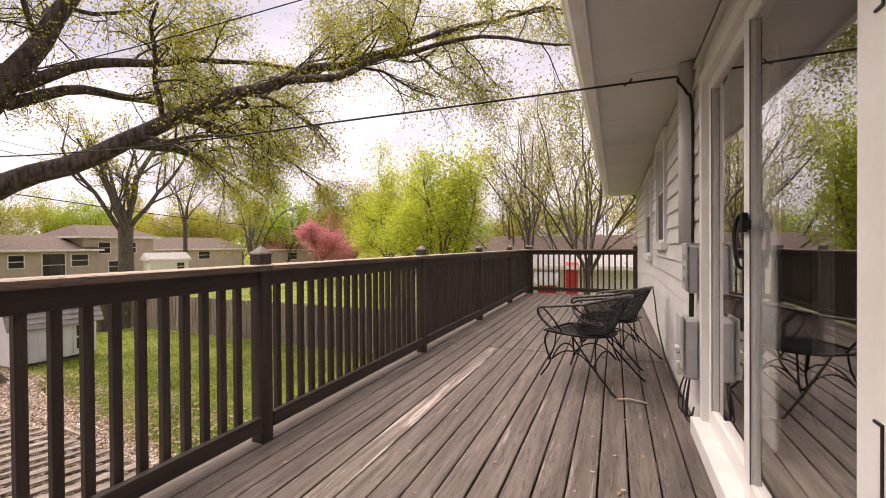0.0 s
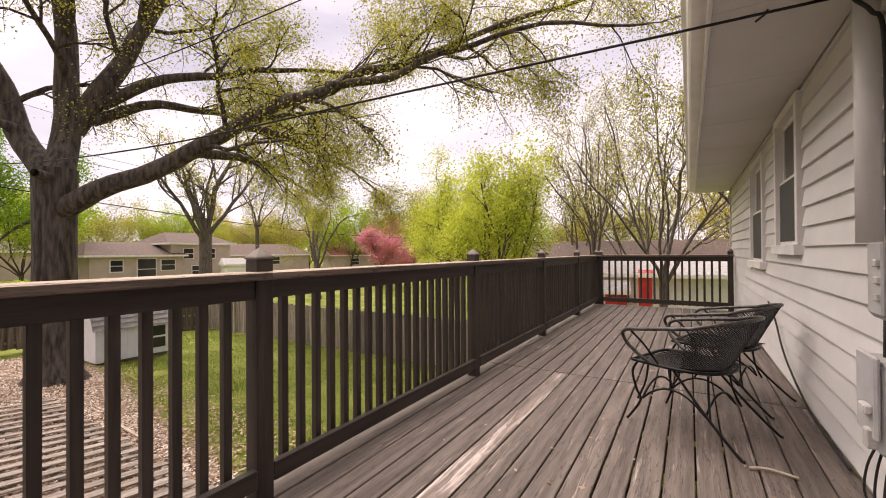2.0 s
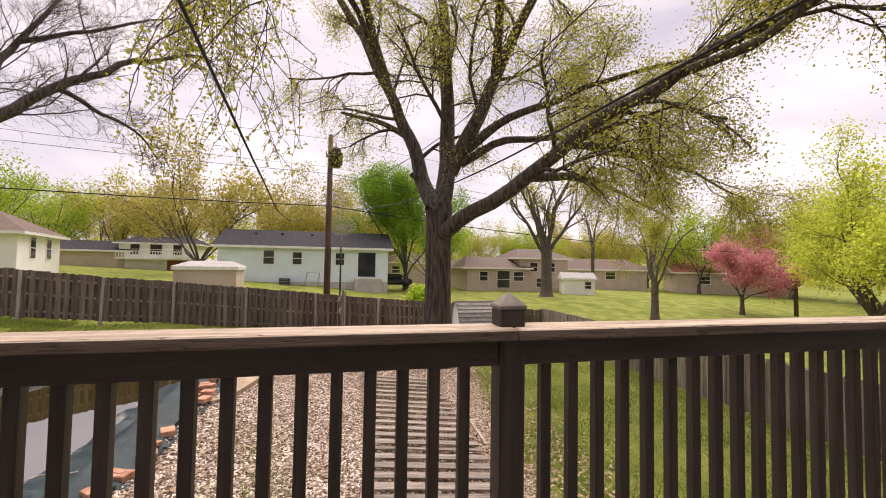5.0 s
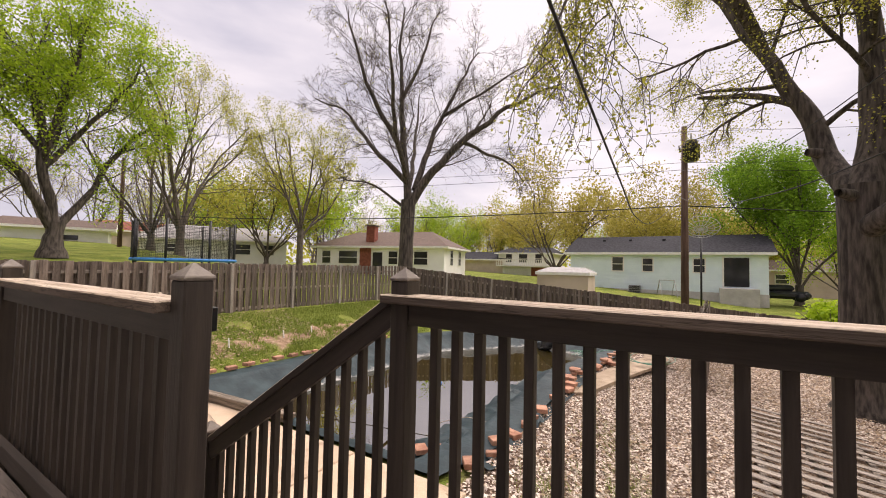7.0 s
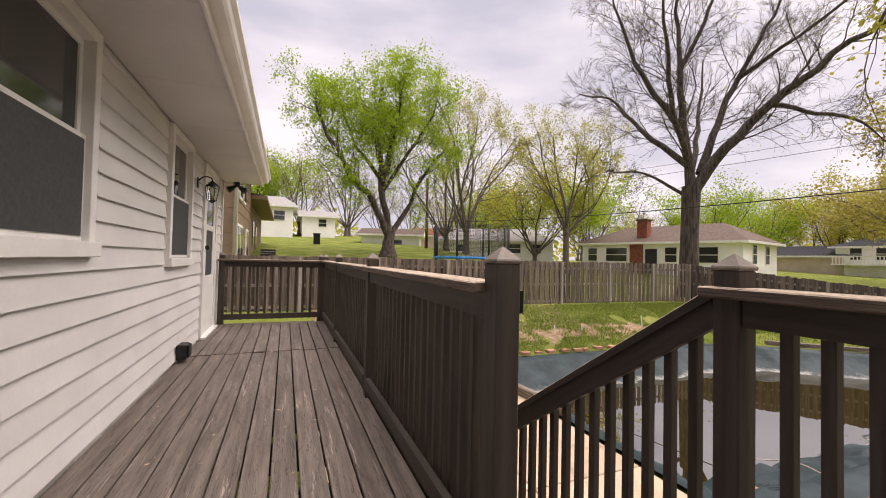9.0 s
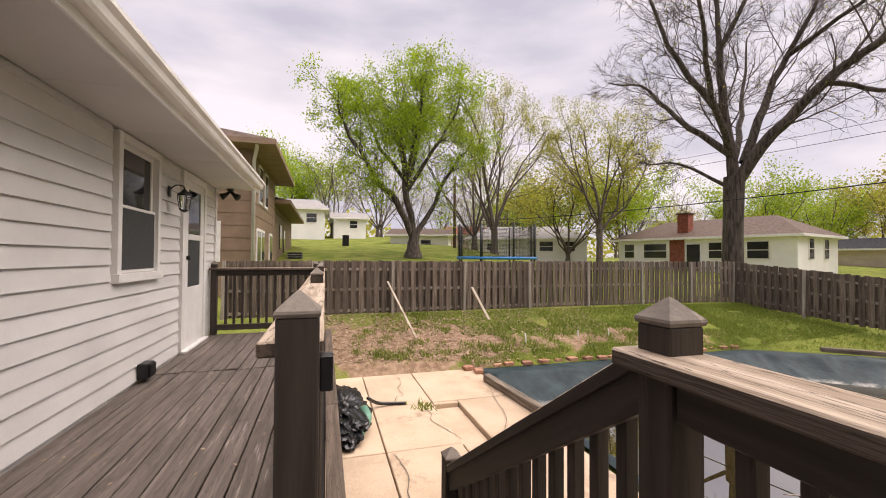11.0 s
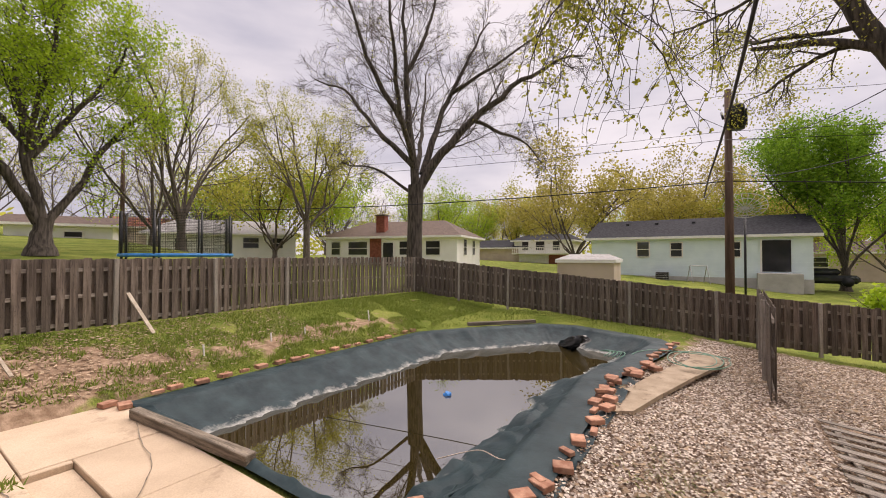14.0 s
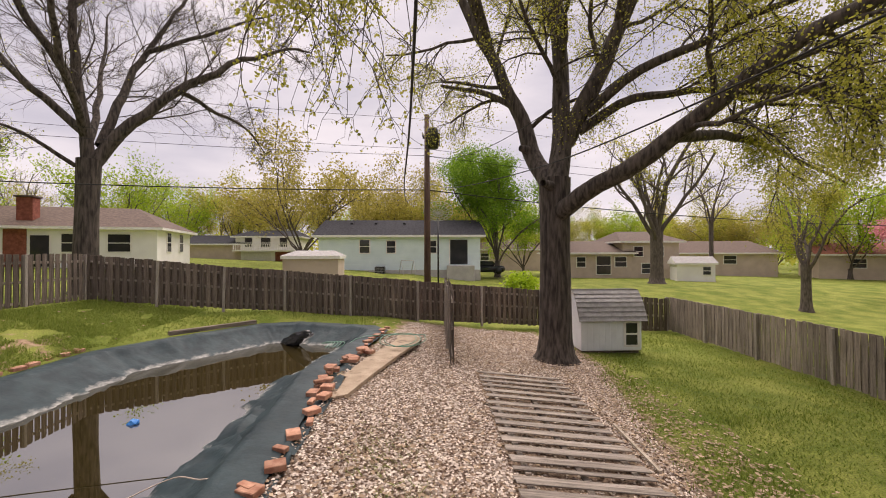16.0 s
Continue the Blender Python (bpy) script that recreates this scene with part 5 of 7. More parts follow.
free_tree("leafing_tree", (-22.5, -26.3, 0.4), 12.0, 0.26, 26, "bark_grey", "leaf_oak", "grey-barked tree coming into yellow-green leaf", 0.6, 5, 0.095, (4, 5, 5), 3, 0.3, 6, 1.1)
free_tree("dense_green_tree", G(-43.9, 7.9), 11.5, 0.28, 31, "bark_grey", "leaf_deep", "dense oval deep green tree beside the blue house", 0.3, 8, 0.15, (5, 6, 5), 3, 0.15, 8, 1.35, scatter=0.42)
free_tree("tall_grey_tree", G(-37.2, 20.7), 13.0, 0.55, 33, "bark_grey", "leaf_oak", "tall grey-barked tree on the far lawn", 0.6, 1, 0.16, (5, 5, 5), 3, 0.35, 6, 1.0, dense=0.6)
free_tree("curving_tree", G(-25.6, 23.0), 8.0, 0.26, 34, "bark_grey", "leaf_oak", "small tree with curving bare limbs on the far lawn", 0.7, 1, 0.08, (4, 4, 4), 3, 0.35, 4, 1.0, dense=0.12)
free_tree("blossom_tree", G(-27.5, 33.0), 6.0, 0.16, 35, "bark_grey", "leaf_pink", "small redbud tree in pink blossom", 0.8, 5, 0.16, (4, 5, 5), 3, 0.25, 6, 0.8, scatter=0.3)
free_tree("thin_tree", G(-42.0, 29.0), 12.0, 0.22, 36, "bark_grey", "leaf_oak", "thin upright tree with sparse new leaves", 0.5, 1, 0.14, (4, 4, 4), 3, 0.5, 5, 0.7, dense=0.5)
free_tree("green_tree", G(-9.2, 21.0), 7.6, 0.20, 41, "bark_grey", "leaf_lime", "bright yellow-green leafy tree beyond the side fence", 0.65, 6, 0.115, (5, 5, 5), 3, 0.2, 7, 0.9, scatter=0.38)
free_tree("green_tree", G(-15.5, 27.0), 8.5, 0.22, 42, "bark_grey", "leaf_lime", "yellow-green tree beyond the side fence", 0.7, 5, 0.115, (5, 5, 5), 3, 0.2, 7, 0.9, scatter=0.38)
free_tree("leafing_tree", G(-5.0, 24.0), 11.5, 0.16, 43, "bark_grey", "leaf_oak", "tall slender tree with sparse new leaves", 0.4, 4, 0.075, (4, 5, 5), 3, 0.2, 6, 1.3, dense=0.6)
free_tree("leafing_tree", G(-1.5, 19.0), 11.0, 0.16, 44, "bark_grey", "leaf_oak", "slender tree with layered yellow-green leaves", 0.6, 5, 0.065, (4, 5, 5), 3, 0.25, 6, 1.0, dense=0.6)
free_tree("leafing_tree", G(1.2, 15.5), 10.5, 0.15, 45, "bark", "leaf_oak", "dark-barked tree close behind the deck end", 0.6, 4, 0.06, (4, 5, 5), 3, 0.4, 5, 0.9)


def backdrop_trees():
    """A few kinds of far tree, built once and repeated round the edge of the place."""
    kinds = [("far_tree", 51, "bark_grey", "leaf_oak", "far tree in yellow-green spring leaf", 0.75, 5, 0.21, 1.0),
             ("far_tree", 52, "bark_grey", "leaf_gold", "far tree in golden spring leaf", 0.75, 5, 0.21, 1.0),
             ("far_tree", 53, "bark_grey", "leaf_green", "far tree in fresh green leaf", 0.7, 5, 0.21, 1.0),
             ("far_tree", 54, "bark_grey", "leaf_oak", "far tree still almost bare", 0.55, 2, 0.12, 0.5)]
    made = []
    for i, (n, seed, bark, leaf, label, sp, lv, size, dn) in enumerate(kinds):
        made.append((free_tree(n, (0, 0, 0), 10.0, 0.22, seed, bark, leaf, label, sp, lv, size, (3, 4, 4), 3, 0.12, 7, 0.8, dense=dn, group="far trees", scatter=0.55, thin=0.018)))
    rng = random.Random(8)
    spots = []
    for i in range(33):   # beyond the back houses
        spots.append((-66 - rng.random() * 22, -66 + i * 4.4 + rng.uniform(-2, 2), rng.choice((0, 1, 1, 2, 0)), rng.uniform(0.75, 1.15)))
    for i in range(18):   # up the slope
        spots.append((-60 + i * 4.0 + rng.uniform(-2, 2), -52 - rng.random() * 22, rng.choice((3, 0, 3, 3, 2)), rng.uniform(0.9, 1.3)))
    for i in range(18):   # beyond the side lawn
        spots.append((-66 + i * 4.6 + rng.uniform(-2, 2), 46 + rng.random() * 18, rng.choice((1, 0, 3, 0, 2)), rng.uniform(0.8, 1.15)))
    spots += [(-48, -13.1, 1, 1.2), (-60, -5.5, 1, 1.15), (-60, -0.6, 1, 1.1), (-61, 3.5, 0, 1.0), (-50, 12, 2, 0.8), (-14.5, -33, 3, 1.1), (-26, -36, 0, 1.1), (-32, -34, 2, 0.9), (-44, -30, 2, 0.85), (5.5, 26, 3, 1.05), (8, 20, 3, 1.1), (-3, 34, 3, 1.2), (-9, 36, 3, 1.1), (-20, 40, 1, 0.8)]
    for i, (x, y, k, s) in enumerate(spots):
        m = pose(x, y, ground_z(x, y) - 0.05, 0, 0, rng.uniform(0, 360)) @ Matrix.Diagonal((s, s, s, 1))
        if i < 4:
            k = i
            m = pose(x, y, ground_z(x, y) - 0.05, 0, 0, 0) @ Matrix.Diagonal((s, s, s, 1))
            made[k].matrix_basis = m
        else:
            c = copy_thing(made[k], Matrix())
            c.matrix_basis = m


backdrop_trees()


def far_woods():
    """A low ragged belt of far leaves and stems along the horizon."""
    T = Tree(91)
    r = T.r
    for _ in range(15000):
        a = r.uniform(0, 2 * math.pi)
        d = r.uniform(95, 135)
        x, y = -20 + d * math.cos(a), d * math.sin(a)
        h = 5.5 + 3.5 * noise.noise((a * 9, 0, 0)) + 1.5 * noise.noise((a * 40, 0, 0))
        T.leaf(Vector((x, y, ground_z(x, y) + h * r.random() ** 0.8)), r.uniform(0.7, 1.6))
    tagged(put("far_woods", mesh_of("far_woods", T.LV, T.LF, "leaf_oak")), "far belt of yellow-green spring woods", "woods", kind="stuff")


far_woods()


# ---- neighbouring houses ----
def local_box(name, m, x0, x1, y0, y1, z0, z1, material, parent, bevel=0.0, label=""):
    me = box_mesh((x1 - x0, y1 - y0, z1 - z0), material, bevel)
    return put(name, me, m @ Matrix.Translation(((x0 + x1) / 2, (y0 + y1) / 2, (z0 + z1) / 2)), parent, label)


def house(label, at, yaw, length, depth, wall_h, rise, wall, roof, windows=(), sides=(), hip=0.0, chimney=None, over=0.5, courses=0.0, name="house", trim="white"):
    """A house with its front along its own x and facing -y; windows as (x, z, width, height)."""
    h = thing(name, at, label, name.replace("_", " "))
    m = pose(*at, 0, 0, yaw)
    local_box("wall", m, 0, length, 0, depth, -0.8, wall_h, wall, h)
    if courses:
        z = courses
        while z < wall_h:
            local_box("siding_lap", m, -0.02, length + 0.02, -0.02, depth + 0.02, z, z + 0.025, wall, h)
            z += courses
    a, b, e = -over, length + over, over
    V = [(a, -e, wall_h), (b, -e, wall_h), (b, depth + e, wall_h), (a, depth + e, wall_h), (a + hip, depth / 2, wall_h + rise), (b - hip, depth / 2, wall_h + rise)]
    V += [(x, y, z - 0.18) for x, y, z in V[:4]]
    F = [(0, 1, 5, 4), (2, 3, 4, 5), (1, 2, 5), (3, 0, 4), (6, 9, 8, 7), (0, 6, 7, 1), (1, 7, 8, 2), (2, 8, 9, 3), (3, 9, 6, 0)]
    me = mesh_of("roof", V, F, roof)
    me.materials.append(M[trim])
    me.materials.append(M[wall])
    for i, f in enumerate(me.polygons):
        f.material_index = 1 if i > 3 else 2 if (i in (2, 3) and hip == 0) else 0
    put("roof", me, m, h)
    for x, z, w, t in windows:
        win = local_box("window", m, x - 0.08, x + w + 0.08, -0.06, 0.02, z - 0.08, z + t + 0.08, "white", h)
        local_box("pane", m, x, x + w, -0.075, -0.055, z, z + t / 2 - 0.03, "dark_glass", win)
        local_box("pane", m, x, x + w, -0.075, -0.055, z + t / 2 + 0.03, z + t, "dark_glass", win)
    for face, y, z, w, t in sides:
        x = length if face > 0 else 0
        win = local_box("window", m, x - 0.05, x + 0.05, y - 0.08, y + w + 0.08, z - 0.08, z + t + 0.08, "white", h)
        local_box("pane", m, x - 0.065, x + 0.065, y, y + w, z, z + t, "dark_glass", win)
    if chimney:
        x, y, w, t, low = chimney
        local_box("chimney", m, x, x + w, y, y + w * 0.7, low, wall_h + t, "brick_red", h, 0.01, "red brick chimney")
        local_box("chimney_cap", m, x - 0.06, x + w + 0.06, y - 0.06, y + w * 0.7 + 0.06, wall_h + t, wall_h + t + 0.1, "shingle", h, 0.01)
    return h, m


def neighbours():
    # tan two-storey house next door
    h, m = house("two-storey tan-brown lap-sided house with wide eaves", (0.75, -14.0, -0.2), -90, 6.7, 9.0, 5.3, 1.1, "tan_siding", "shingle", (), (), 1.5, None, 0.85, 0.42, trim="tan_siding")
    for u, z, w, t in ((6.7, 3.55, 0.7, 1.25), (5.2, 3.55, 0.7, 1.25), (7.1, 1.0, 0.75, 1.4), (6.1, 1.0, 0.75, 1.4), (3.6, 1.1, 0.7, 1.3)):
        win = put("window", box_mesh((0.1, w + 0.2, t + 0.2), "white", 0), pose(0.75, -22.6 + u, -0.2 + z + t / 2), h)
        put("pane", box_mesh((0.12, w, t), "dark_glass", 0), pose(0.75, -22.6 + u, -0.2 + z + t / 2), win)
    win = put("window", box_mesh((0.78, 0.1, 1.36), "white", 0), pose(2.06, -14.0, 1.76), h)
    put("pane", box_mesh((0.6, 0.12, 1.16), "shed_paint", 0), pose(2.06, -14.0, 1.76), win)
    tube("downspout", [(0.5, -13.3, 4.98), (0.5, -13.4, 4.85), (0.66, -13.88, 4.5), (0.66, -13.88, -0.2)], 0.06, "soffit", h)
    h2, _ = house("lower rear wing of the tan house", (0.9, -21.6, 0.2), -90, 11.6, 8.0, 3.9, 1.0, "tan_siding", "shingle", (), (), 1.5, None, 0.9, 0.42, trim="tan_siding")
    for u, z in ((6.2, 2.2), (4.0, 2.0)):
        put("window", box_mesh((0.1, 0.9, 1.4), "dark_glass", 0), pose(0.9, -31.0 + u, 0.2 + z), h2)
    house("white house with grey roof far up the slope", (4.0, -48.0, 3.3), 180, 5.6, 9.0, 3.5, 1.6, "cream", "shingle_grey", ((3.6, 1.9, 1.1, 1.0), (1.2, 1.9, 1.0, 1.0)), (), 1.5)
    house("white house at the top of the slope", (-2.7, -52.0, 3.7), 180, 4.0, 7.0, 2.5, 1.0, "cream", "shingle_grey", ((2.0, 1.2, 0.9, 0.9),), (), 0.0)
    house("low red-brown house behind the trees", (-22, -66.0, 3.0), 170, 16.0, 9.0, 2.2, 1.6, "pink_tan", "brick_red")
    # house behind the trampoline
    house("white ranch house with grey roof behind the trampoline", (-17.5, -43.0, 0.3), 152, 13.0, 8.0, 3.1, 1.6, "cream", "shingle_grey", ((8.0, 1.7, 1.4, 1.0), (2.2, 1.8, 1.0, 0.7), (10.6, 1.7, 1.1, 1.0)), (), 2.5)
    house("white shed-roofed building beside the slope", (-8.2, -41.0, 1.4), 160, 6.0, 6.0, 2.2, 0.8, "cream", "shingle", ((3.2, 0.8, 1.0, 0.8),))
    # cream ranch house with chimney
    house("cream ranch house with brown hip roof and brick chimney", (-28.7, -31.6, -0.2), 105.5, 13.5, 8.0, 3.2, 1.7, "cream", "shingle", (), (), 3.0)


def facing(m, parent, windows, y=-0.03):
    for x, z, w, t in windows:
        win = local_box("window", m, x - 0.08, x + w + 0.08, y - 0.03, y + 0.03, z - 0.08, z + t + 0.08, "white", parent)
        local_box("pane", m, x, x + w, y - 0.045, y - 0.02, z, z + t / 2 - 0.03, "dark_glass", win)
        local_box("pane", m, x, x + w, y - 0.045, y - 0.02, z + t / 2 + 0.03, z + t, "dark_glass", win)


def more_houses():
    # the cream house's front faces the deck: windows, door and chimney stand on that side
    h = [o for o in bpy.data.objects if o.parent is None and o.get("label", "").startswith("cream ranch")][0]
    m = pose(-28.7, -31.6, -0.2, 0, 0, 105.5)
    facing(m, h, [(0.7, 1.5, 0.9, 1.2), (2.6, 1.5, 2.0, 1.2), (8.0, 1.5, 0.9, 1.2), (10.6, 1.5, 1.3, 1.2)])
    local_box("door", m, 6.3, 7.3, -0.06, 0.0, 0.5, 2.6, "dark_glass", h)
    local_box("brick_panel", m, 4.9, 6.1, -0.08, 0.0, -0.5, 3.0, "brick_red", h)
    local_box("chimney", m, 5.2, 6.1, 0.6, 1.4, 3.0, 5.2, "brick_red", h, 0.02, "red brick chimney")
    local_box("chimney_cap", m, 5.1, 6.2, 0.5, 1.5, 5.2, 5.32, "shingle", h, 0.01)
    ms = m @ pose(13.5, 0, 0, 0, 0, 90)
    facing(ms, h, [(2.0, 1.5, 0.8, 1.4), (5.0, 1.5, 0.8, 1.4)])
    # pale blue house
    h, m = house("pale blue house with charcoal roof and sliding door", (-37.4, -8.5, -0.45), 90, 13.8, 8.0, 3.1, 1.6, "pale_blue", "shingle_dark", ((3.5, 1.6, 0.8, 1.1), (5.8, 1.6, 0.7, 1.0), (9.3, 1.6, 0.7, 1.0)), ((-1, 2.0, 1.5, 0.9, 1.1),), 0.0, None, 0.45, 0.3)
    local_box("sliding_door", m, 11.2, 12.7, -0.06, 0.0, 0.6, 2.7, "dark_glass", h)
    local_box("door_frame", m, 11.1, 11.2, -0.07, 0.0, 0.5, 2.8, "white", h)
    local_box("foundation", m, -0.02, 13.82, -0.03, 0.5, -0.8, 0.12, "concrete_grey", h)
    local_box("porch", m, 10.9, 13.2, -1.0, 0.0, -0.8, 0.5, "concrete_grey", h, 0.02)
    for x in (2.2, 4.4, 7.0):
        local_box("roof_vent", m, x, x + 0.25, 2.6, 2.85, 4.0, 4.35, "black", h)
    house("far garage with grey roof", (-56.0, -30.0, -0.2), 100, 6.5, 6.0, 2.6, 1.2, "pink_tan", "shingle_dark")
    h, m = house("two-storey house with a white balcony", (-57.0, -24.6, -0.5), 96, 8.0, 8.0, 3.9, 1.0, "cream", "shingle_dark", ((1.2, 2.5, 0.9, 1.2), (3.2, 2.5, 1.2, 1.2), (5.6, 2.5, 0.9, 1.2)), (), 1.5)
    local_box("balcony_floor", m, 0, 8, -1.2, 0, 1.9, 2.05, "white", h)
    for i in range(28):
        local_box("baluster", m, 0.1 + i * 0.28, 0.17 + i * 0.28, -1.2, -1.13, 2.05, 2.8, "white", h)
    local_box("handrail", m, 0, 8, -1.22, -1.1, 2.8, 2.9, "white", h)
    local_box("garage_door", m, 1.0, 4.5, -0.05, 0, -0.2, 1.7, "white", h)
    local_box("brick_panel", m, 5.0, 8.0, -0.05, 0, -0.5, 1.8, "brick_red", h)
    h, m = house("cream utility shed with pale curved roof", (-25.2, -7.2, -1.4), 94, 3.0, 2.6, 2.4, 0.3, "pink_tan", "shingle_grey", (), (), 0.5, None, 0.1, name="garden_shed")
    # brown-roofed houses beyond the far lawn
    house("long brown-roofed tan house beyond the lawn", (-44.9, 15.0, -1.6), 90, 7.4, 8.0, 2.7, 1.3, "pink_tan", "shingle", ((1.5, 1.2, 0.9, 1.0), (3.6, 0.4, 1.5, 1.9), (5.6, 1.2, 1.2, 1.0)), (), 1.5)
    house("two-storey brown-roofed tan house beyond the lawn", (-45.0, 21.5, -1.6), 88, 6.0, 8.0, 3.9, 1.2, "pink_tan", "shingle", ((1.2, 2.3, 0.9, 1.0), (3.4, 2.3, 0.9, 1.0), (2.0, 0.5, 1.0, 1.0)), (), 1.5)
    house("small white garden shed on the far lawn", (-40.6, 24.6, -1.8), 70, 3.2, 3.0, 1.9, 0.6, "cream", "shingle_grey", ((2.2, 0.8, 0.6, 0.7),), (), 0.0, None, 0.2, name="garden_shed")
    house("tan house with brown roof far beyond the lawn", (-55, 33, -1.6), 75, 12, 8, 2.6, 1.6, "pink_tan", "shingle", ((2, 1.2, 1.0, 1.0), (6, 1.2, 1.4, 1.0)), (), 2.0)
    house("pinkish brick house far beyond the lawn", (-50, 48, -1.8), 60, 14, 8, 2.6, 1.4, "pink_tan", "brick_red", ((3, 1.0, 1.2, 1.0), (8, 1.0, 1.2, 1.0)), (), 0.0)
    house("low pink-tan house beyond the blue house", (-62, 5.5, -1.0), 90, 12, 8, 2.6, 1.2, "pink_tan", "shingle", ((3, 1.0, 1.2, 1.0),))
    # beyond the deck's end
    house("small red barn-shaped shed beyond the side fence", (-3.9, 20.5, -2.5), 10, 0.9, 1.2, 1.9, 0.4, "red", "shingle_grey", (), (), 0.0, None, 0.15, name="red_shed")
    house("tall narrow red box beyond the side fence", (-2.5, 20.2, -2.5), 0, 0.5, 0.5, 2.7, 0.15, "red", "red", (), (), 0.0, None, 0.03, name="red_box")
    house("white garage beyond the side fence", (-5.5, 22.0, -2.6), 4, 14, 6, 2.7, 0.6, "white", "shingle_grey", ((9.5, 0.6, 0.9, 0.8),), (), 0.0, name="garage")
    house("brick house beyond the white garage", (-12, 33.0, -2.6), 4, 22, 8, 3.0, 1.6, "pink_tan", "shingle", ((4, 1.2, 1.2, 1.0), (12, 1.2, 1.2, 1.0)), (), 0.0)


neighbours()
more_houses()


# ---- yard things ----
def garden_shed():
    x1, x0, y0, y1, zb = -15.85, -17.2, 5.9, 7.95, -2.2
    s = thing("shed", (-16.5, 6.9, zb), "small pale grey wooden shed with grey shingled barn roof", "shed")
    he = 1.12
    span("body", x0, x1, y0, y1, zb + 0.08, zb + he, "shed_paint", s, 0.01)
    for i in range(10):
        y = y0 + 0.1 + i * 0.2
        span("groove_board", x1, x1 + 0.012, y - 0.09, y + 0.09, zb + 0.08, zb + he, "shed_paint", s, 0.003)
    prof = [(x1 + 0.18, zb + he - 0.05), (x1 - 0.12, zb + he + 0.55), (x1 - 0.45, zb + he + 0.92), (x0 + 0.45, zb + he + 0.92), (x0 + 0.12, zb + he + 0.55), (x0 - 0.18, zb + he - 0.05)]
    for (xa, za), (xb, zb_) in zip(prof, prof[1:]):
        n = max(1, round(math.hypot(xb - xa, zb_ - za) / 0.16))
        for k in range(n):
            p, q = Vector((xa, 0, za)).lerp(Vector((xb, 0, zb_)), k / n), Vector((xa, 0, za)).lerp(Vector((xb, 0, zb_)), (k + 1) / n)
            nrm = Vector((-(q - p).z, 0, (q - p).x)).normalized() * -0.025
            V = [(v.x, y, v.z) for y in (y0 - 0.12, y1 + 0.12) for v in (p + nrm, q, q + nrm * 0.2, p)]
            put("shingle_course", mesh_of("shingle_course", V, [(0, 1, 2, 3), (7, 6, 5, 4), (0, 4, 5, 1), (1, 5, 6, 2), (2, 6, 7, 3), (3, 7, 4, 0)], "shingle_grey"), None, s)
    for y in (y0, y1):
        V = [(x, yy, z) for yy in (y - 0.02, y + 0.02) for x, z in [(x1, zb + he)] + prof[1:5] + [(x0, zb + he)]]
        put("gable", mesh_of("gable", V, [tuple(range(6)), tuple(reversed(range(6, 12)))] + [(i, (i + 1) % 6, (i + 1) % 6 + 6, i + 6) for i in range(6)], "shed_paint"), None, s)
    w = span("window", x1, x1 + 0.03, y1 - 0.62, y1 - 0.08, zb + 0.2, zb + 1.06, "white", s)
    for zz in (zb + 0.27, zb + 0.66):
        span("pane", x1 + 0.025, x1 + 0.035, y1 - 0.54, y1 - 0.16, zz, zz + 0.33, "dark_glass", w, 0)
    span("skid", x0 + 0.2, x1 - 0.1, y0 + 0.05, y1 - 0.05, zb - 0.1, zb + 0.08, "beam", s)


def pallets():
    rng = random.Random(3)
    for k, (xa, xb) in enumerate(((-12.7, -10.75), (-10.65, -8.0), (-7.9, -5.3))):
        p = thing("slatted_panel", ((xa + xb) / 2, 3.0, -2.0), "grey weathered fence panel lying flat on the gravel", "panel", "fence panels on the ground")
        cy, skew = 3.05 - 0.05 * k, rng.uniform(-2, 2)

        def lay(x, y):
            return ground_z(x, y)
        n = int((xb - xa) / 0.152)
        for i in range(n):
            x = xa + (xb - xa) * (i + 0.5) / n
            a, b = (x, cy - 1.02 + 0.03 * rng.random()), (x + 0.02 * rng.random(), cy + 1.0 + 0.06 * rng.random())
            up = 0.06 + (0.035 if i % 2 else 0.0)
            beam_between("slat", (*a, lay(*a) + up), (*b, lay(*b) + up), 0.098, 0.017, "pallet", p)
        for dy in (-0.8, 0.0, 0.8):
            beam_between("stringer", (xa, cy + dy, lay(xa, cy + dy) + 0.03), (xb, cy + dy, lay(xb, cy + dy) + 0.03), 0.085, 0.038, "pallet", p)


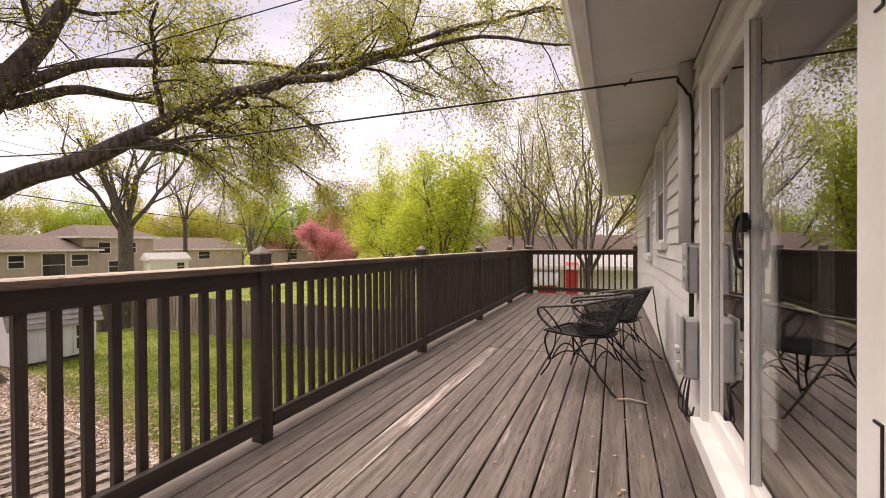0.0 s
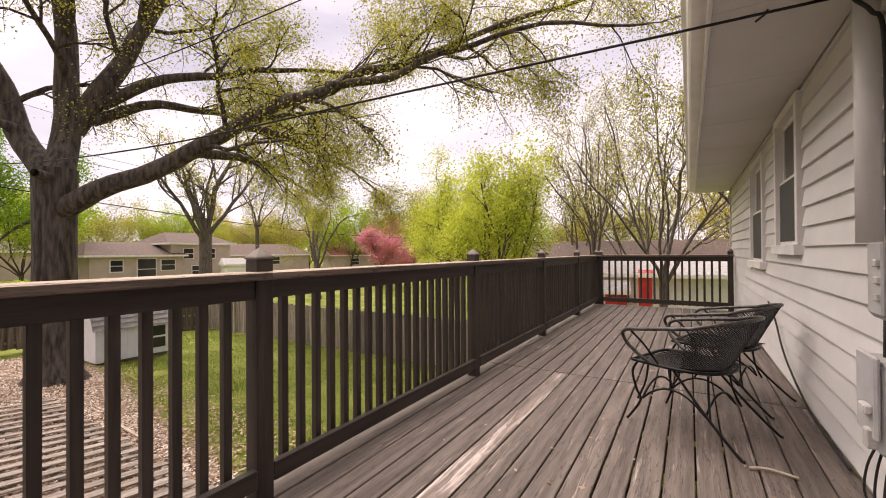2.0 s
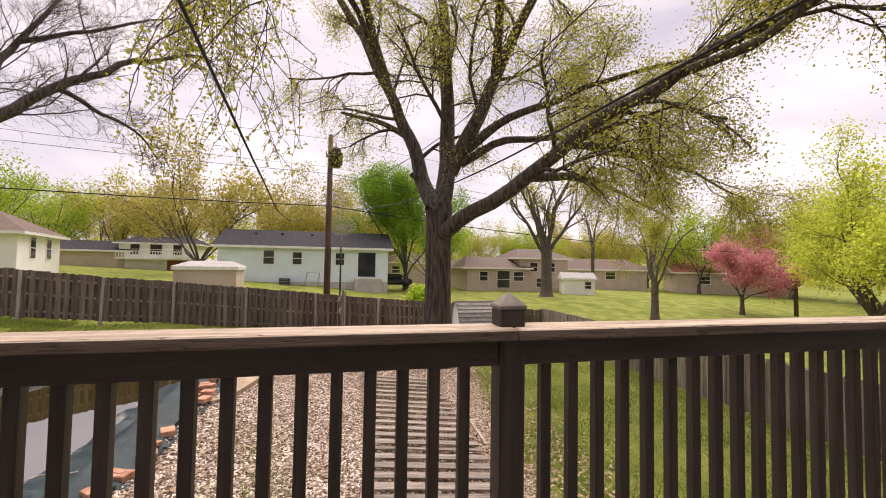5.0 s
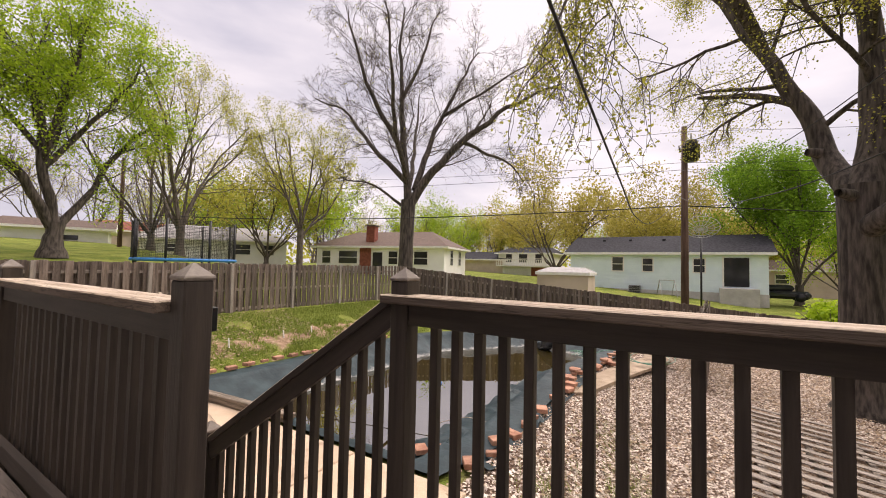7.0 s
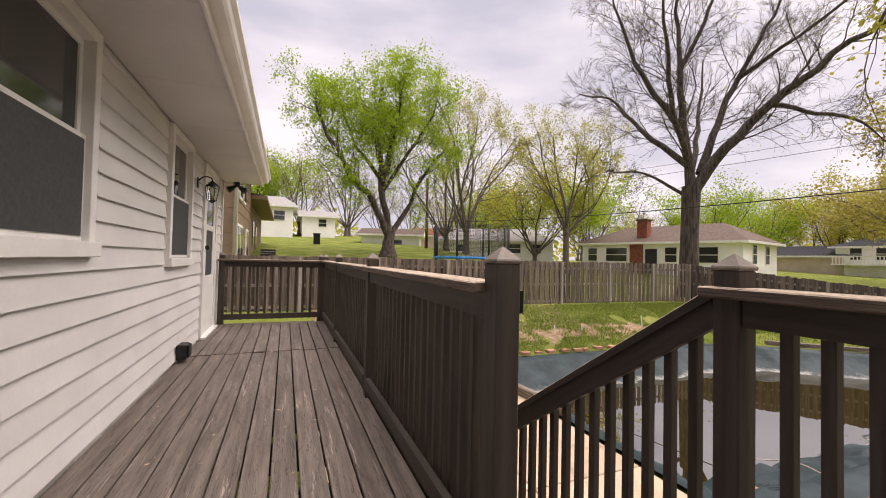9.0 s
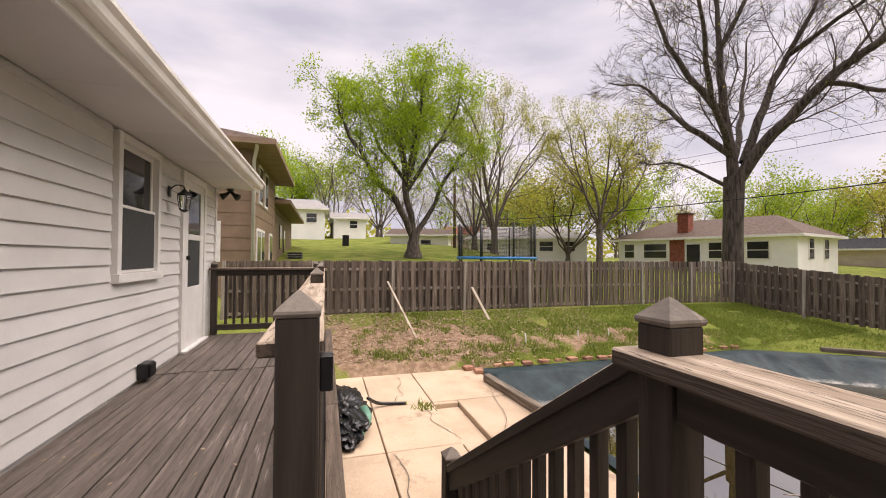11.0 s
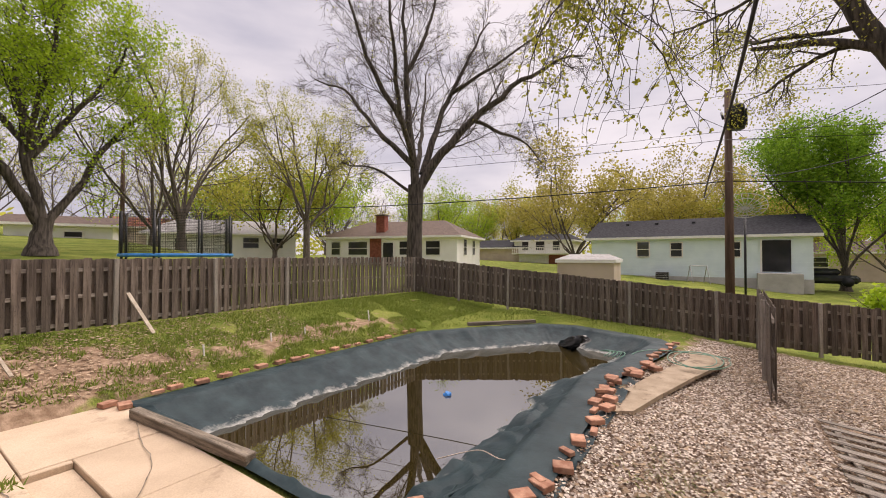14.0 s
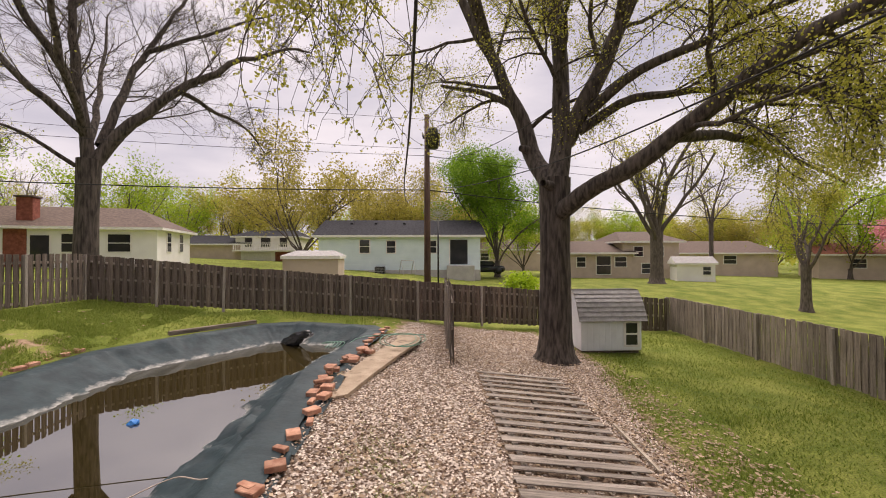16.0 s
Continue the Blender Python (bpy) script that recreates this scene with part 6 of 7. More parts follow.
def loose_bricks():
    rng = random.Random(6)
    me = box_mesh((0.20, 0.095, 0.06), "brick", 0.006)
    me2 = box_mesh((0.24, 0.19, 0.08), "brick", 0.008)

    def lay(x, y, z, yaw, big=False, tilt=0):
        b = put("brick", me2 if big else me, pose(x, y, z, tilt, 0, yaw))
        tagged(b, "loose salmon-red paving brick holding the liner edge", "brick", "bricks round the pool")
    for i in range(19):       # straight row beyond the pool
        x = -5.6 - i * 0.42 - rng.uniform(-0.1, 0.1)
        lay(x, -7.98 + rng.uniform(-0.05, 0.05), RIM + 0.09, rng.uniform(-20, 20), i % 4 != 0)
    for i in range(26):       # ragged row along the gravel
        s = i / 25
        x = -5.7 - 10.4 * s
        y = lerp_in(-x, [(5.7, -1.05), (9.0, -0.98), (9.6, -1.15), (11.4, -1.3), (12.6, -0.95), (16.1, -0.55)]) + rng.uniform(-0.08, 0.08)
        lay(x, y, RIM + 0.05, rng.uniform(0, 180), i % 2 == 0)
        if 10 <= i <= 18:
            lay(x + rng.uniform(-0.2, 0.2), y + rng.uniform(0.0, 0.35), RIM + 0.05, rng.uniform(0, 180), True)
            if i % 2:
                lay(x, y, RIM + 0.125, rng.uniform(0, 180))
    for x, y, z, yaw in ((-4.95, -8.05, 0.05, 10), (-5.1, -7.75, 0.05, 80), (-6.08, -1.8, -0.1, 20), (-6.9, -1.04, 0.03, 70), (-5.55, -2.3, -0.18, 30), (-6.05, -2.15, -0.17, 50)):
        lay(x, y, RIM + z, yaw, True)
    # slabs of the old pool deck that show past the liner
    for k, quad in enumerate(([(-9.75, -0.95), (-9.95, -0.62), (-11.25, -0.32), (-11.15, -0.95)], [(-11.18, -0.95), (-11.28, -0.31), (-12.9, 0.12), (-12.75, -0.62)],
                              [(-12.78, -0.61), (-12.93, 0.13), (-14.5, 0.62), (-14.6, -0.1)], [(-14.63, -0.1), (-14.53, 0.63), (-15.5, 0.42), (-15.7, -0.15)])):
        V = [(x, y, RIM - 0.10) for x, y in quad] + [(x, y, RIM - 0.015 - 0.008 * k) for x, y in quad]
        b = put("coping_slab", mesh_of("coping_slab", V, [(0, 1, 2, 3), (7, 6, 5, 4), (0, 4, 5, 1), (1, 5, 6, 2), (2, 6, 7, 3), (3, 7, 4, 0)], "coping"))
        tagged(b, "cracked tan concrete slab of the pool deck", "slab", "pool deck slabs")


def timbers():
    t = thing("timber_beam", (-5.15, -5.7, RIM), "weathered grey timber lying at the pool edge", "beam")
    beam_between("timber", (-5.04, -7.15, RIM + 0.08), (-5.28, -4.15, RIM + 0.08), 0.15, 0.15, "beam", t, bevel=0.012)
    t = thing("timber_beam", (-16.0, -6.1, RIM), "dark timber lying across the far pool corner", "beam")
    beam_between("timber", (-15.0, -6.95, RIM + 0.14), (-17.1, -5.25, RIM + 0.12), 0.14, 0.13, "beam", t, bevel=0.012)
    for a, b, w, lab in (((-4.0, -9.4, -0.86), (-3.45, -10.9, 0.55), 0.06, "thin weathered board leaning beyond the patio"), ((-6.5, -10.5, -0.62), (-6.2, -11.2, 0.32), 0.1, "pale board leaning on the fence"), ((-8.3, 4.2, -2.02), (-9.9, 4.25, -2.0), 0.05, "pale stick lying beside the slatted panel")):
        s = beam_between("plank", a, b, w, 0.025, "twig")
        tagged(s, lab, "plank")
    for x, y, z, h in ((-12.3, -9.2, -0.98, 0.35), (-8.6, -9.0, -1.0, 0.22), (-6.9, -8.9, -1.02, 0.25), (-9.7, -9.1, -1.0, 0.2)):
        tagged(box("stake", (0.03, 0.03, h), (x, y, z + h / 2), "white", None, (4, 3, 0)), "short white marker stake in the grass", "stake", "marker stakes")


def bag():
    rng = random.Random(2)
    bm = bmesh.new()
    bmesh.ops.create_icosphere(bm, subdivisions=5, radius=1)
    for v in bm.verts:
        n = v.co.copy()
        k = 1 + 0.28 * noise.noise(n * 1.6) + 0.16 * noise.noise(n * 4.1 + Vector((3, 1, 2))) + 0.07 * abs(noise.noise(n * 11))
        k += 0.16 * (0.4 - abs(noise.noise(n * 3.3 + Vector((7, 2, 5))))) + 0.10 * max(0, 1 - 5 * abs(noise.noise(n * 2.4 + Vector((1, 9, 4))))) - 0.08 * max(0, 1 - 6 * abs(noise.noise(n * 4.6 + Vector((8, 3, 1)))))
        v.co = Vector((n.x * 0.44 * k, n.y * 1.02 * k, max(n.z * 0.25 * k + 0.12, -0.02 + 0.03 * noise.noise(n * 5))))
    me = bpy.data.meshes.new("sheet")
    bm.to_mesh(me)
    bm.free()
    me.materials.append(M["bag"])
    t = thing("plastic_bag", (-1.9, -5.9, RIM), "crumpled heap of black plastic sheeting on the patio", "bag")
    put("sheet", me, pose(-1.88, -5.9, RIM, 0, 0, 8), t)
    tube("twisted_end", smooth_line([(-2.4, -6.0, RIM + 0.25), (-2.6, -6.2, RIM + 0.08), (-2.9, -6.25, RIM + 0.03), (-3.1, -6.2, RIM + 0.03)]), 0.03, "bag", t)
    tube("green_fold", smooth_line([(-2.18, -4.98, RIM + 0.1), (-2.32, -5.25, RIM + 0.2), (-2.3, -5.6, RIM + 0.22)]), 0.07, "hose", t, 8, "dull green plastic fold")


def pool_bits():
    pts = [(-14.2 + 0.9 * math.cos(a * 0.9), -0.1 + 0.55 * math.sin(a * 0.9) + 0.02 * a, RIM + 0.06 + 0.01 * math.sin(3 * a)) for a in np.arange(0, 17, 0.45)]
    h = tube("garden_hose", smooth_line(pts + [(-14.6, -1.0, RIM + 0.08), (-13.4, -1.4, RIM + 0.03), (-12.0, -1.25, RIM + 0.05)], 3), 0.011, "hose")
    tagged(h, "pale green garden hose coiled at the pool corner", "hose")
    c = tube("cord", smooth_line([(-7.2, -2.7, -1.66), (-7.5, -2.2, -1.52), (-7.3, -1.7, -1.43), (-7.6, -1.2, -1.36), (-7.5, -0.9, -1.34)], 6), 0.008, "pink_tan")
    tagged(c, "thin pinkish cord lying across the liner", "cord")
    bm = bmesh.new()
    bmesh.ops.create_icosphere(bm, subdivisions=2, radius=0.09)
    for v in bm.verts:
        v.co *= 1 + 0.5 * noise.noise(v.co * 14)
        v.co.z *= 0.6
    me = bpy.data.meshes.new("float")
    bm.to_mesh(me)
    bm.free()
    me.materials.append(M["blue_tarp"])
    f = put("pool_float", me, pose(-9.8, -4.3, -1.78))
    tagged(f, "small pale blue float drifting on the water", "float")
    bm = bmesh.new()
    bmesh.ops.create_icosphere(bm, subdivisions=3, radius=1)
    for v in bm.verts:
        k = 1 + 0.3 * noise.noise(v.co * 2.2)
        v.co = Vector((v.co.x * 0.22 * k, v.co.y * 0.85 * k, v.co.z * 0.2 * k))
    me = bpy.data.meshes.new("fold")
    bm.to_mesh(me)
    bm.free()
    me.materials.append(M["bag"])
    tagged(put("liner_roll", me, pose(-15.7, -3.4, RIM - 0.22, 20, 0, -40)), "black rolled fold of liner at the far pool corner", "roll")
    t = thing("leaf_net", (-14.3, -2.0, -1.55), "green pool leaf net lying on the liner", "net")
    for k in range(5):
        tube("rim", arc((-14.6, -2.3 + k * 0.08, -1.5), (-13.8, -2.0 + k * 0.1, -1.45), (0.1, 0.25, 0.12)), 0.012, "hose", t, 5)


def utility_pole(at, h, label, transformer=True):
    x, y, z = at
    p = thing("utility_pole", at, label, "pole")
    V, F = [], []
    tube_into(V, F, [(x, y, z - 0.3), (x, y, z + h * 0.5), (x, y, z + h)], [0.16, 0.14, 0.11], 12)
    put("shaft", mesh_of("shaft", V, F, "pole", True), None, p)
    if transformer:
        V, F = [], []
        tx, ty, tz = x + 0.32, y + 0.25, z + h - 1.55
        tube_into(V, F, [(tx, ty, tz - 0.02), (tx, ty, tz), (tx, ty, tz + 0.78), (tx, ty, tz + 0.86), (tx, ty, tz + 0.9)], [0.2, 0.235, 0.235, 0.2, 0.05], 16)
        tr = put("transformer", mesh_of("transformer", V, F, "black", True), None, p, "black transformer can")
        for k in range(8):
            a = 2 * math.pi * k / 8
            box("fin", (0.08, 0.012, 0.6), (tx + 0.26 * math.cos(a), ty + 0.26 * math.sin(a), tz + 0.38), "black", tr, (0, 0, math.degrees(a)))
        for k in (-1, 1):
            tube("bushing", [(tx + 0.08 * k, ty, tz + 0.86), (tx + 0.1 * k, ty, tz + 1.12)], 0.035, "grey_box", tr)
        tube("bracket", [(x, y, tz + 0.6), (tx, ty, tz + 0.6)], 0.04, "black", p)
        for k, zz in enumerate((0.15, 0.5, 0.9)):
            tube("insulator", [(x - 0.12, y - 0.1, z + h - zz), (x - 0.28, y - 0.12, z + h - zz + 0.04)], 0.045, "grey_box", p)
        tube("fuse_cutout", [(x - 0.1, y - 0.15, z + h - 1.0), (x - 0.32, y - 0.2, z + h - 0.7)], 0.04, "black", p)


def wire(pts, r, label, n=6):
    w = tube("cable", smooth_line(pts, n), r, "cable", None, 5)
    tagged(w, label, "cable", "overhead cables")


def sag(a, b, drop, n=10):
    return arc(a, b, (0, 0, -drop), n)


def poles_and_wires():
    P = (-20.3, 0.8, -2.0)
    utility_pole(P, 9.2, "tall red-brown utility pole with black transformer")
    utility_pole((-13.1, -34.5, 1.2), 7.5, "distant wooden utility pole on the slope", False)
    utility_pole((-27.0, 38.0, -2.6), 9.0, "distant wooden utility pole beyond the lawn", False)
    S, N = (-13.1, -34.5), (-27.0, 38.0)
    for zp, zs, zn, r in ((3.9, 4.6, 2.8, 0.022), (5.4, 6.6, 4.6, 0.010), (5.7, 7.2, 5.2, 0.008), (7.0, 8.4, 6.2, 0.008)):
        wire(sag((P[0], P[1], zp), (*S, zs), 0.5), r, "thin black power line between utility poles", 1)
        wire(sag((P[0], P[1], zp), (*N, zn), 0.6), r, "thin black power line between utility poles", 1)
    wire([(0.06, 3.5, 2.36), (-2.2, 3.15, 2.27), (-5.2, 2.72, 2.19), (-8.5, 2.25, 2.35), (-14, 1.4, 3.0), (-20.2, 0.6, 4.3)], 0.008, "black service cable from the house wall to the pole")
    wire([(0.5, 5.5, 5.2), (-3.5, 4.5, 4.45), (-8, 3.5, 3.85), (-12, 2.5, 3.75), (-16, 1.6, 4.3), (-20.2, 0.6, 5.4)], 0.008, "black cable sagging from the roof to the pole")
    wire([(-0.7, 0.98, 2.62), (-2.6, 0.9, 2.36), (-5.5, 0.72, 2.14), (-8.5, 0.5, 2.1), (-13, 0.35, 2.5), (-20.2, 0.5, 4.0)], 0.009, "thick black cable running from the eave to the pole")
    t = thing("satellite_dish", (-23.5, 1.35, -1.7), "large grey mesh satellite dish on a pole", "dish")
    tube("mast", [(-23.5, 1.35, -1.8), (-23.5, 1.35, 2.9)], 0.045, "black", t)
    for k in range(9):
        a = math.pi * k / 9
        c, s = math.cos(a), math.sin(a)
        tube("rib", [(-23.4 + 0.25, 1.35 + 0.75 * c * u, 3.15 + 0.5 * s * u + 0.12 * u * u) for u in (-1, -0.5, 0, 0.5, 1)], 0.015, "grey_box", t, 4)
    for q in (0.35, 0.7, 1.0):
        tube("ring", [(-23.15, 1.35 + 0.75 * q * math.cos(a), 3.15 + 0.5 * q * math.sin(a) + 0.12 * q * q) for a in np.linspace(0, 2 * math.pi, 20)], 0.015, "grey_box", t, 4)


def trampoline():
    cx, cy, z = -10.6, -19.3, 0.62
    t = thing("trampoline", (cx, cy, z), "round trampoline with black safety net and blue pad", "trampoline")
    R = 2.1
    for k in range(8):
        a = 2 * math.pi * k / 8
        tube("pole", [(cx + R * math.cos(a), cy + R * math.sin(a), z - 0.2), (cx + R * math.cos(a), cy + R * math.sin(a), z + 2.4)], 0.05, "black", t)
    V, F = [], []
    tube_into(V, F, [(cx + R * math.cos(a), cy + R * math.sin(a), z + 0.62) for a in np.linspace(0, 2 * math.pi, 30)], [0.08] * 30, 6)
    put("pad", mesh_of("pad", V, F, "blue_tarp", True), None, t, "bright blue edge pad")
    V, F = [], []
    for zz in np.linspace(z + 0.7, z + 2.35, 26):
        tube_into(V, F, [(cx + R * math.cos(a), cy + R * math.sin(a), zz) for a in np.linspace(0, 2 * math.pi, 33)], [0.007] * 33, 3, False)
    for a in np.linspace(0, 2 * math.pi, 150):
        tube_into(V, F, [(cx + R * math.cos(a), cy + R * math.sin(a), zz) for zz in (z + 0.7, z + 2.35)], [0.007] * 2, 3, False)
    put("net", mesh_of("net", V, F, "black"), None, t)


def yard_bits():
    for x, y, z, lab in ((0.0, -24.2, 0.6, "grey air conditioner beside the tan house"), (-36.6, -3.2, -0.9, "dark air conditioner beside the blue house")):
        a = thing("air_conditioner", (x, y, z), lab, "air conditioner")
        box("cabinet", (0.8, 0.8, 0.9), (x, y, z + 0.45), "black", a, (0, 0, 0), 0.03)
        for k in range(6):
            box("grille", (0.82, 0.82, 0.02), (x, y, z + 0.12 + k * 0.13), "grey_box", a)
    b = thing("wheeled_bin", (-3.4, -35.5, 2.1), "dark green wheeled bin on the slope", "bin")
    box("body", (0.55, 0.55, 0.95), (-3.4, -35.5, 2.6), "black", b, (0, 0, 0), 0.04)
    box("lid", (0.6, 0.62, 0.08), (-3.4, -35.5, 3.1), "black", b, (0, 0, 0), 0.02)
    s = thing("swing_frame", (-36.0, -0.9, -1.0), "small metal A-frame swing beside the blue house", "swing")
    for y in (-1.4, -0.4):
        tube("leg", [(-36.4, y - 0.3, -1.2), (-36.0, y, 0.5), (-35.6, y + 0.3, -1.2)], 0.03, "grey_box", s)
    tube("crossbar", [(-36.0, -1.4, 0.5), (-36.0, -0.4, 0.5)], 0.03, "grey_box", s)
    c = thing("parked_car", (-42, 4.0, -1.0), "dark blue parked car beside the blue house", "car")
    box("body", (1.7, 3.6, 0.6), (-42, 6.4, -0.45), "dark_glass", c, (0, 0, 0), 0.2)
    box("cabin", (1.5, 1.9, 0.5), (-42, 6.3, 0.05), "dark_glass", c, (0, 0, 0), 0.2)
    for dx in (-0.8, 0.8):
        for dy in (-1.15, 1.15):
            V, F = [], []
            tube_into(V, F, [(-42 + dx - 0.1, 6.4 + dy, -0.62), (-42 + dx + 0.1, 6.4 + dy, -0.62)], [0.32, 0.32], 14)
            put("wheel", mesh_of("wheel", V, F, "black", True), None, c)
    sh = Tree(77)
    for _ in range(900):
        d = Vector((sh.r.gauss(0, 1), sh.r.gauss(0, 1), sh.r.gauss(0, 1))).normalized() * sh.r.uniform(0.4, 1.1)
        sh.leaf(Vector((-29.5, 7.0, -1.0)) + Vector((d.x * 1.2, d.y * 1.2, d.z * 0.9)), 0.22)
    for k in range(9):
        sh.limb([Vector((-29.5, 7.0, -2.0)), Vector((-29.5 + sh.r.gauss(0, 0.6), 7.0 + sh.r.gauss(0, 0.6), -0.5))], 0.03, 0.01, 4)
    q = sh.finish("shrub", (-29.5, 7.0, -2.0), "bark_grey", "leaf_green", "loose yellow-green shrub on the far lawn")
    q["category"] = "shrub"


garden_shed()
pallets()
loose_bricks()
timbers()
bag()
pool_bits()
poles_and_wires()
trampoline()
yard_bits()


# ---- things on the deck and the wall ----
def chair(at, yaw):
    """A wrought-iron barrel chair: mesh seat and back, bowed legs, scrolled arms. Faces its own -x."""
    c = thing("patio_chair", (0, 0, 0), "black wrought-iron barrel chair with mesh seat and back", "chair", "chairs on the deck")
    R, sz = 0.235, 0.42

    def lattice(name, f, u0, u1, v0, v1, nu, nv):
        V, F = [], []
        for k in range(-nv, nu + 1):
            for sgn in (1, -1):
                pts = []
                for j in range(9):
                    v = j / 8
                    u = (k + (v * nv if sgn > 0 else (1 - v) * nv)) / nu
                    if -0.001 <= u <= 1.001:
                        pts.append(f(u0 + (u1 - u0) * u, v0 + (v1 - v0) * v))
                if len(pts) > 1:
                    tube_into(V, F, pts, [0.0034] * len(pts), 3, False)
        return tagged(put(name, mesh_of(name, V, F, "iron"), None, c), kind="stuff")

    lattice("seat", lambda u, v: Vector((-0.25 + 0.5 * u, -0.235 + 0.47 * v, sz - 0.012 * math.sin(math.pi * u) * math.sin(math.pi * v))), 0, 1, 0, 1, 30, 28)
    tube("seat_rim", smooth_line([(-0.25, -0.235, sz), (0.05, -0.245, sz), (0.22, -0.17, sz), (0.27, 0, sz), (0.22, 0.17, sz), (0.05, 0.245, sz), (-0.25, 0.235, sz), (-0.265, 0, sz), (-0.25, -0.235, sz)]), 0.011, "iron", c)

    def barrel(a, v):
        r = R - 0.01 + 0.06 * v
        top = 0.33 - 0.06 * abs(a / 1.4) ** 2
        return Vector((0.02 + 0.10 * v + r * math.cos(a), r * (1.0 + 0.12 * v) * math.sin(a), sz + 0.01 + top * v))
    lattice("backrest", barrel, -1.4, 1.4, 0, 1, 40, 16)
    tube("back_rim", [barrel(a, 0.0) for a in np.linspace(-1.4, 1.4, 24)], 0.008, "iron", c)
    top = [barrel(a, 1.0) for a in np.linspace(-1.4, 1.4, 28)]
    left = [Vector((0.02, -0.33, sz + 0.26)), Vector((-0.14, -0.325, sz + 0.235)), Vector((-0.25, -0.31, sz + 0.215)), Vector((-0.285, -0.29, sz + 0.17)), Vector((-0.25, -0.27, sz + 0.10)), Vector((-0.16, -0.25, sz + 0.03)), Vector((-0.08, -0.24, sz))]
    right = [Vector((p.x, -p.y, p.z)) for p in left]
    tube("arm_rail", smooth_line(list(reversed(left)) + top + right, 2), 0.012, "iron", c, 8, "arm rail with paint worn to grey metal").data.materials[0] = M["iron_worn"]
    for sx, sy in ((-1, -1), (-1, 1), (1, -1), (1, 1)):
        if sx < 0:      # bowed front leg
            course = [(-0.22, 0.20 * sy, sz), (-0.255, 0.225 * sy, sz - 0.08), (-0.235, 0.215 * sy, sz - 0.2), (-0.215, 0.20 * sy, sz - 0.28), (-0.27, 0.24 * sy, 0.03), (-0.285, 0.25 * sy, 0.008)]
        else:           # back leg, raked far out behind
            course = [(0.02, 0.235 * sy, sz), (0.12, 0.24 * sy, sz - 0.12), (0.26, 0.255 * sy, sz - 0.27), (0.40, 0.27 * sy, 0.02), (0.43, 0.272 * sy, 0.008)]
        tube("leg", smooth_line(course, 5), 0.0085, "iron", c)
        tube("strut", smooth_line([(0.19 * sx, 0.14 * sy, sz), (0.2 * sx, 0.16 * sy, sz - 0.15), (0.23 * sx, 0.21 * sy, sz - 0.27)], 4), 0.007, "iron", c)
        tube("arm_post", smooth_line([(-0.06, 0.24 * sy, sz), (-0.13, 0.29 * sy, sz + 0.13), (-0.22, 0.31 * sy, sz + 0.22)], 4), 0.0075, "iron", c) if sx < 0 else None
    for sy in (-1, 1):
        tube("stretcher", arc((-0.2, 0.2 * sy, 0.16), (0.2, 0.2 * sy, 0.16), (0, 0, 0.11)), 0.007, "iron", c)
    for sx in (-1, 1):
        tube("stretcher", arc((0.2 * sx, -0.2, 0.16), (0.2 * sx, 0.2, 0.16), (0, 0, 0.11)), 0.007, "iron", c)
    c.matrix_basis = pose(*at, 0, 0, yaw)
    return c


first = chair((-0.63, 4.10, 0), -26)
copy_thing(first, pose(-0.42, 4.9, 0, 0, 0, -22))


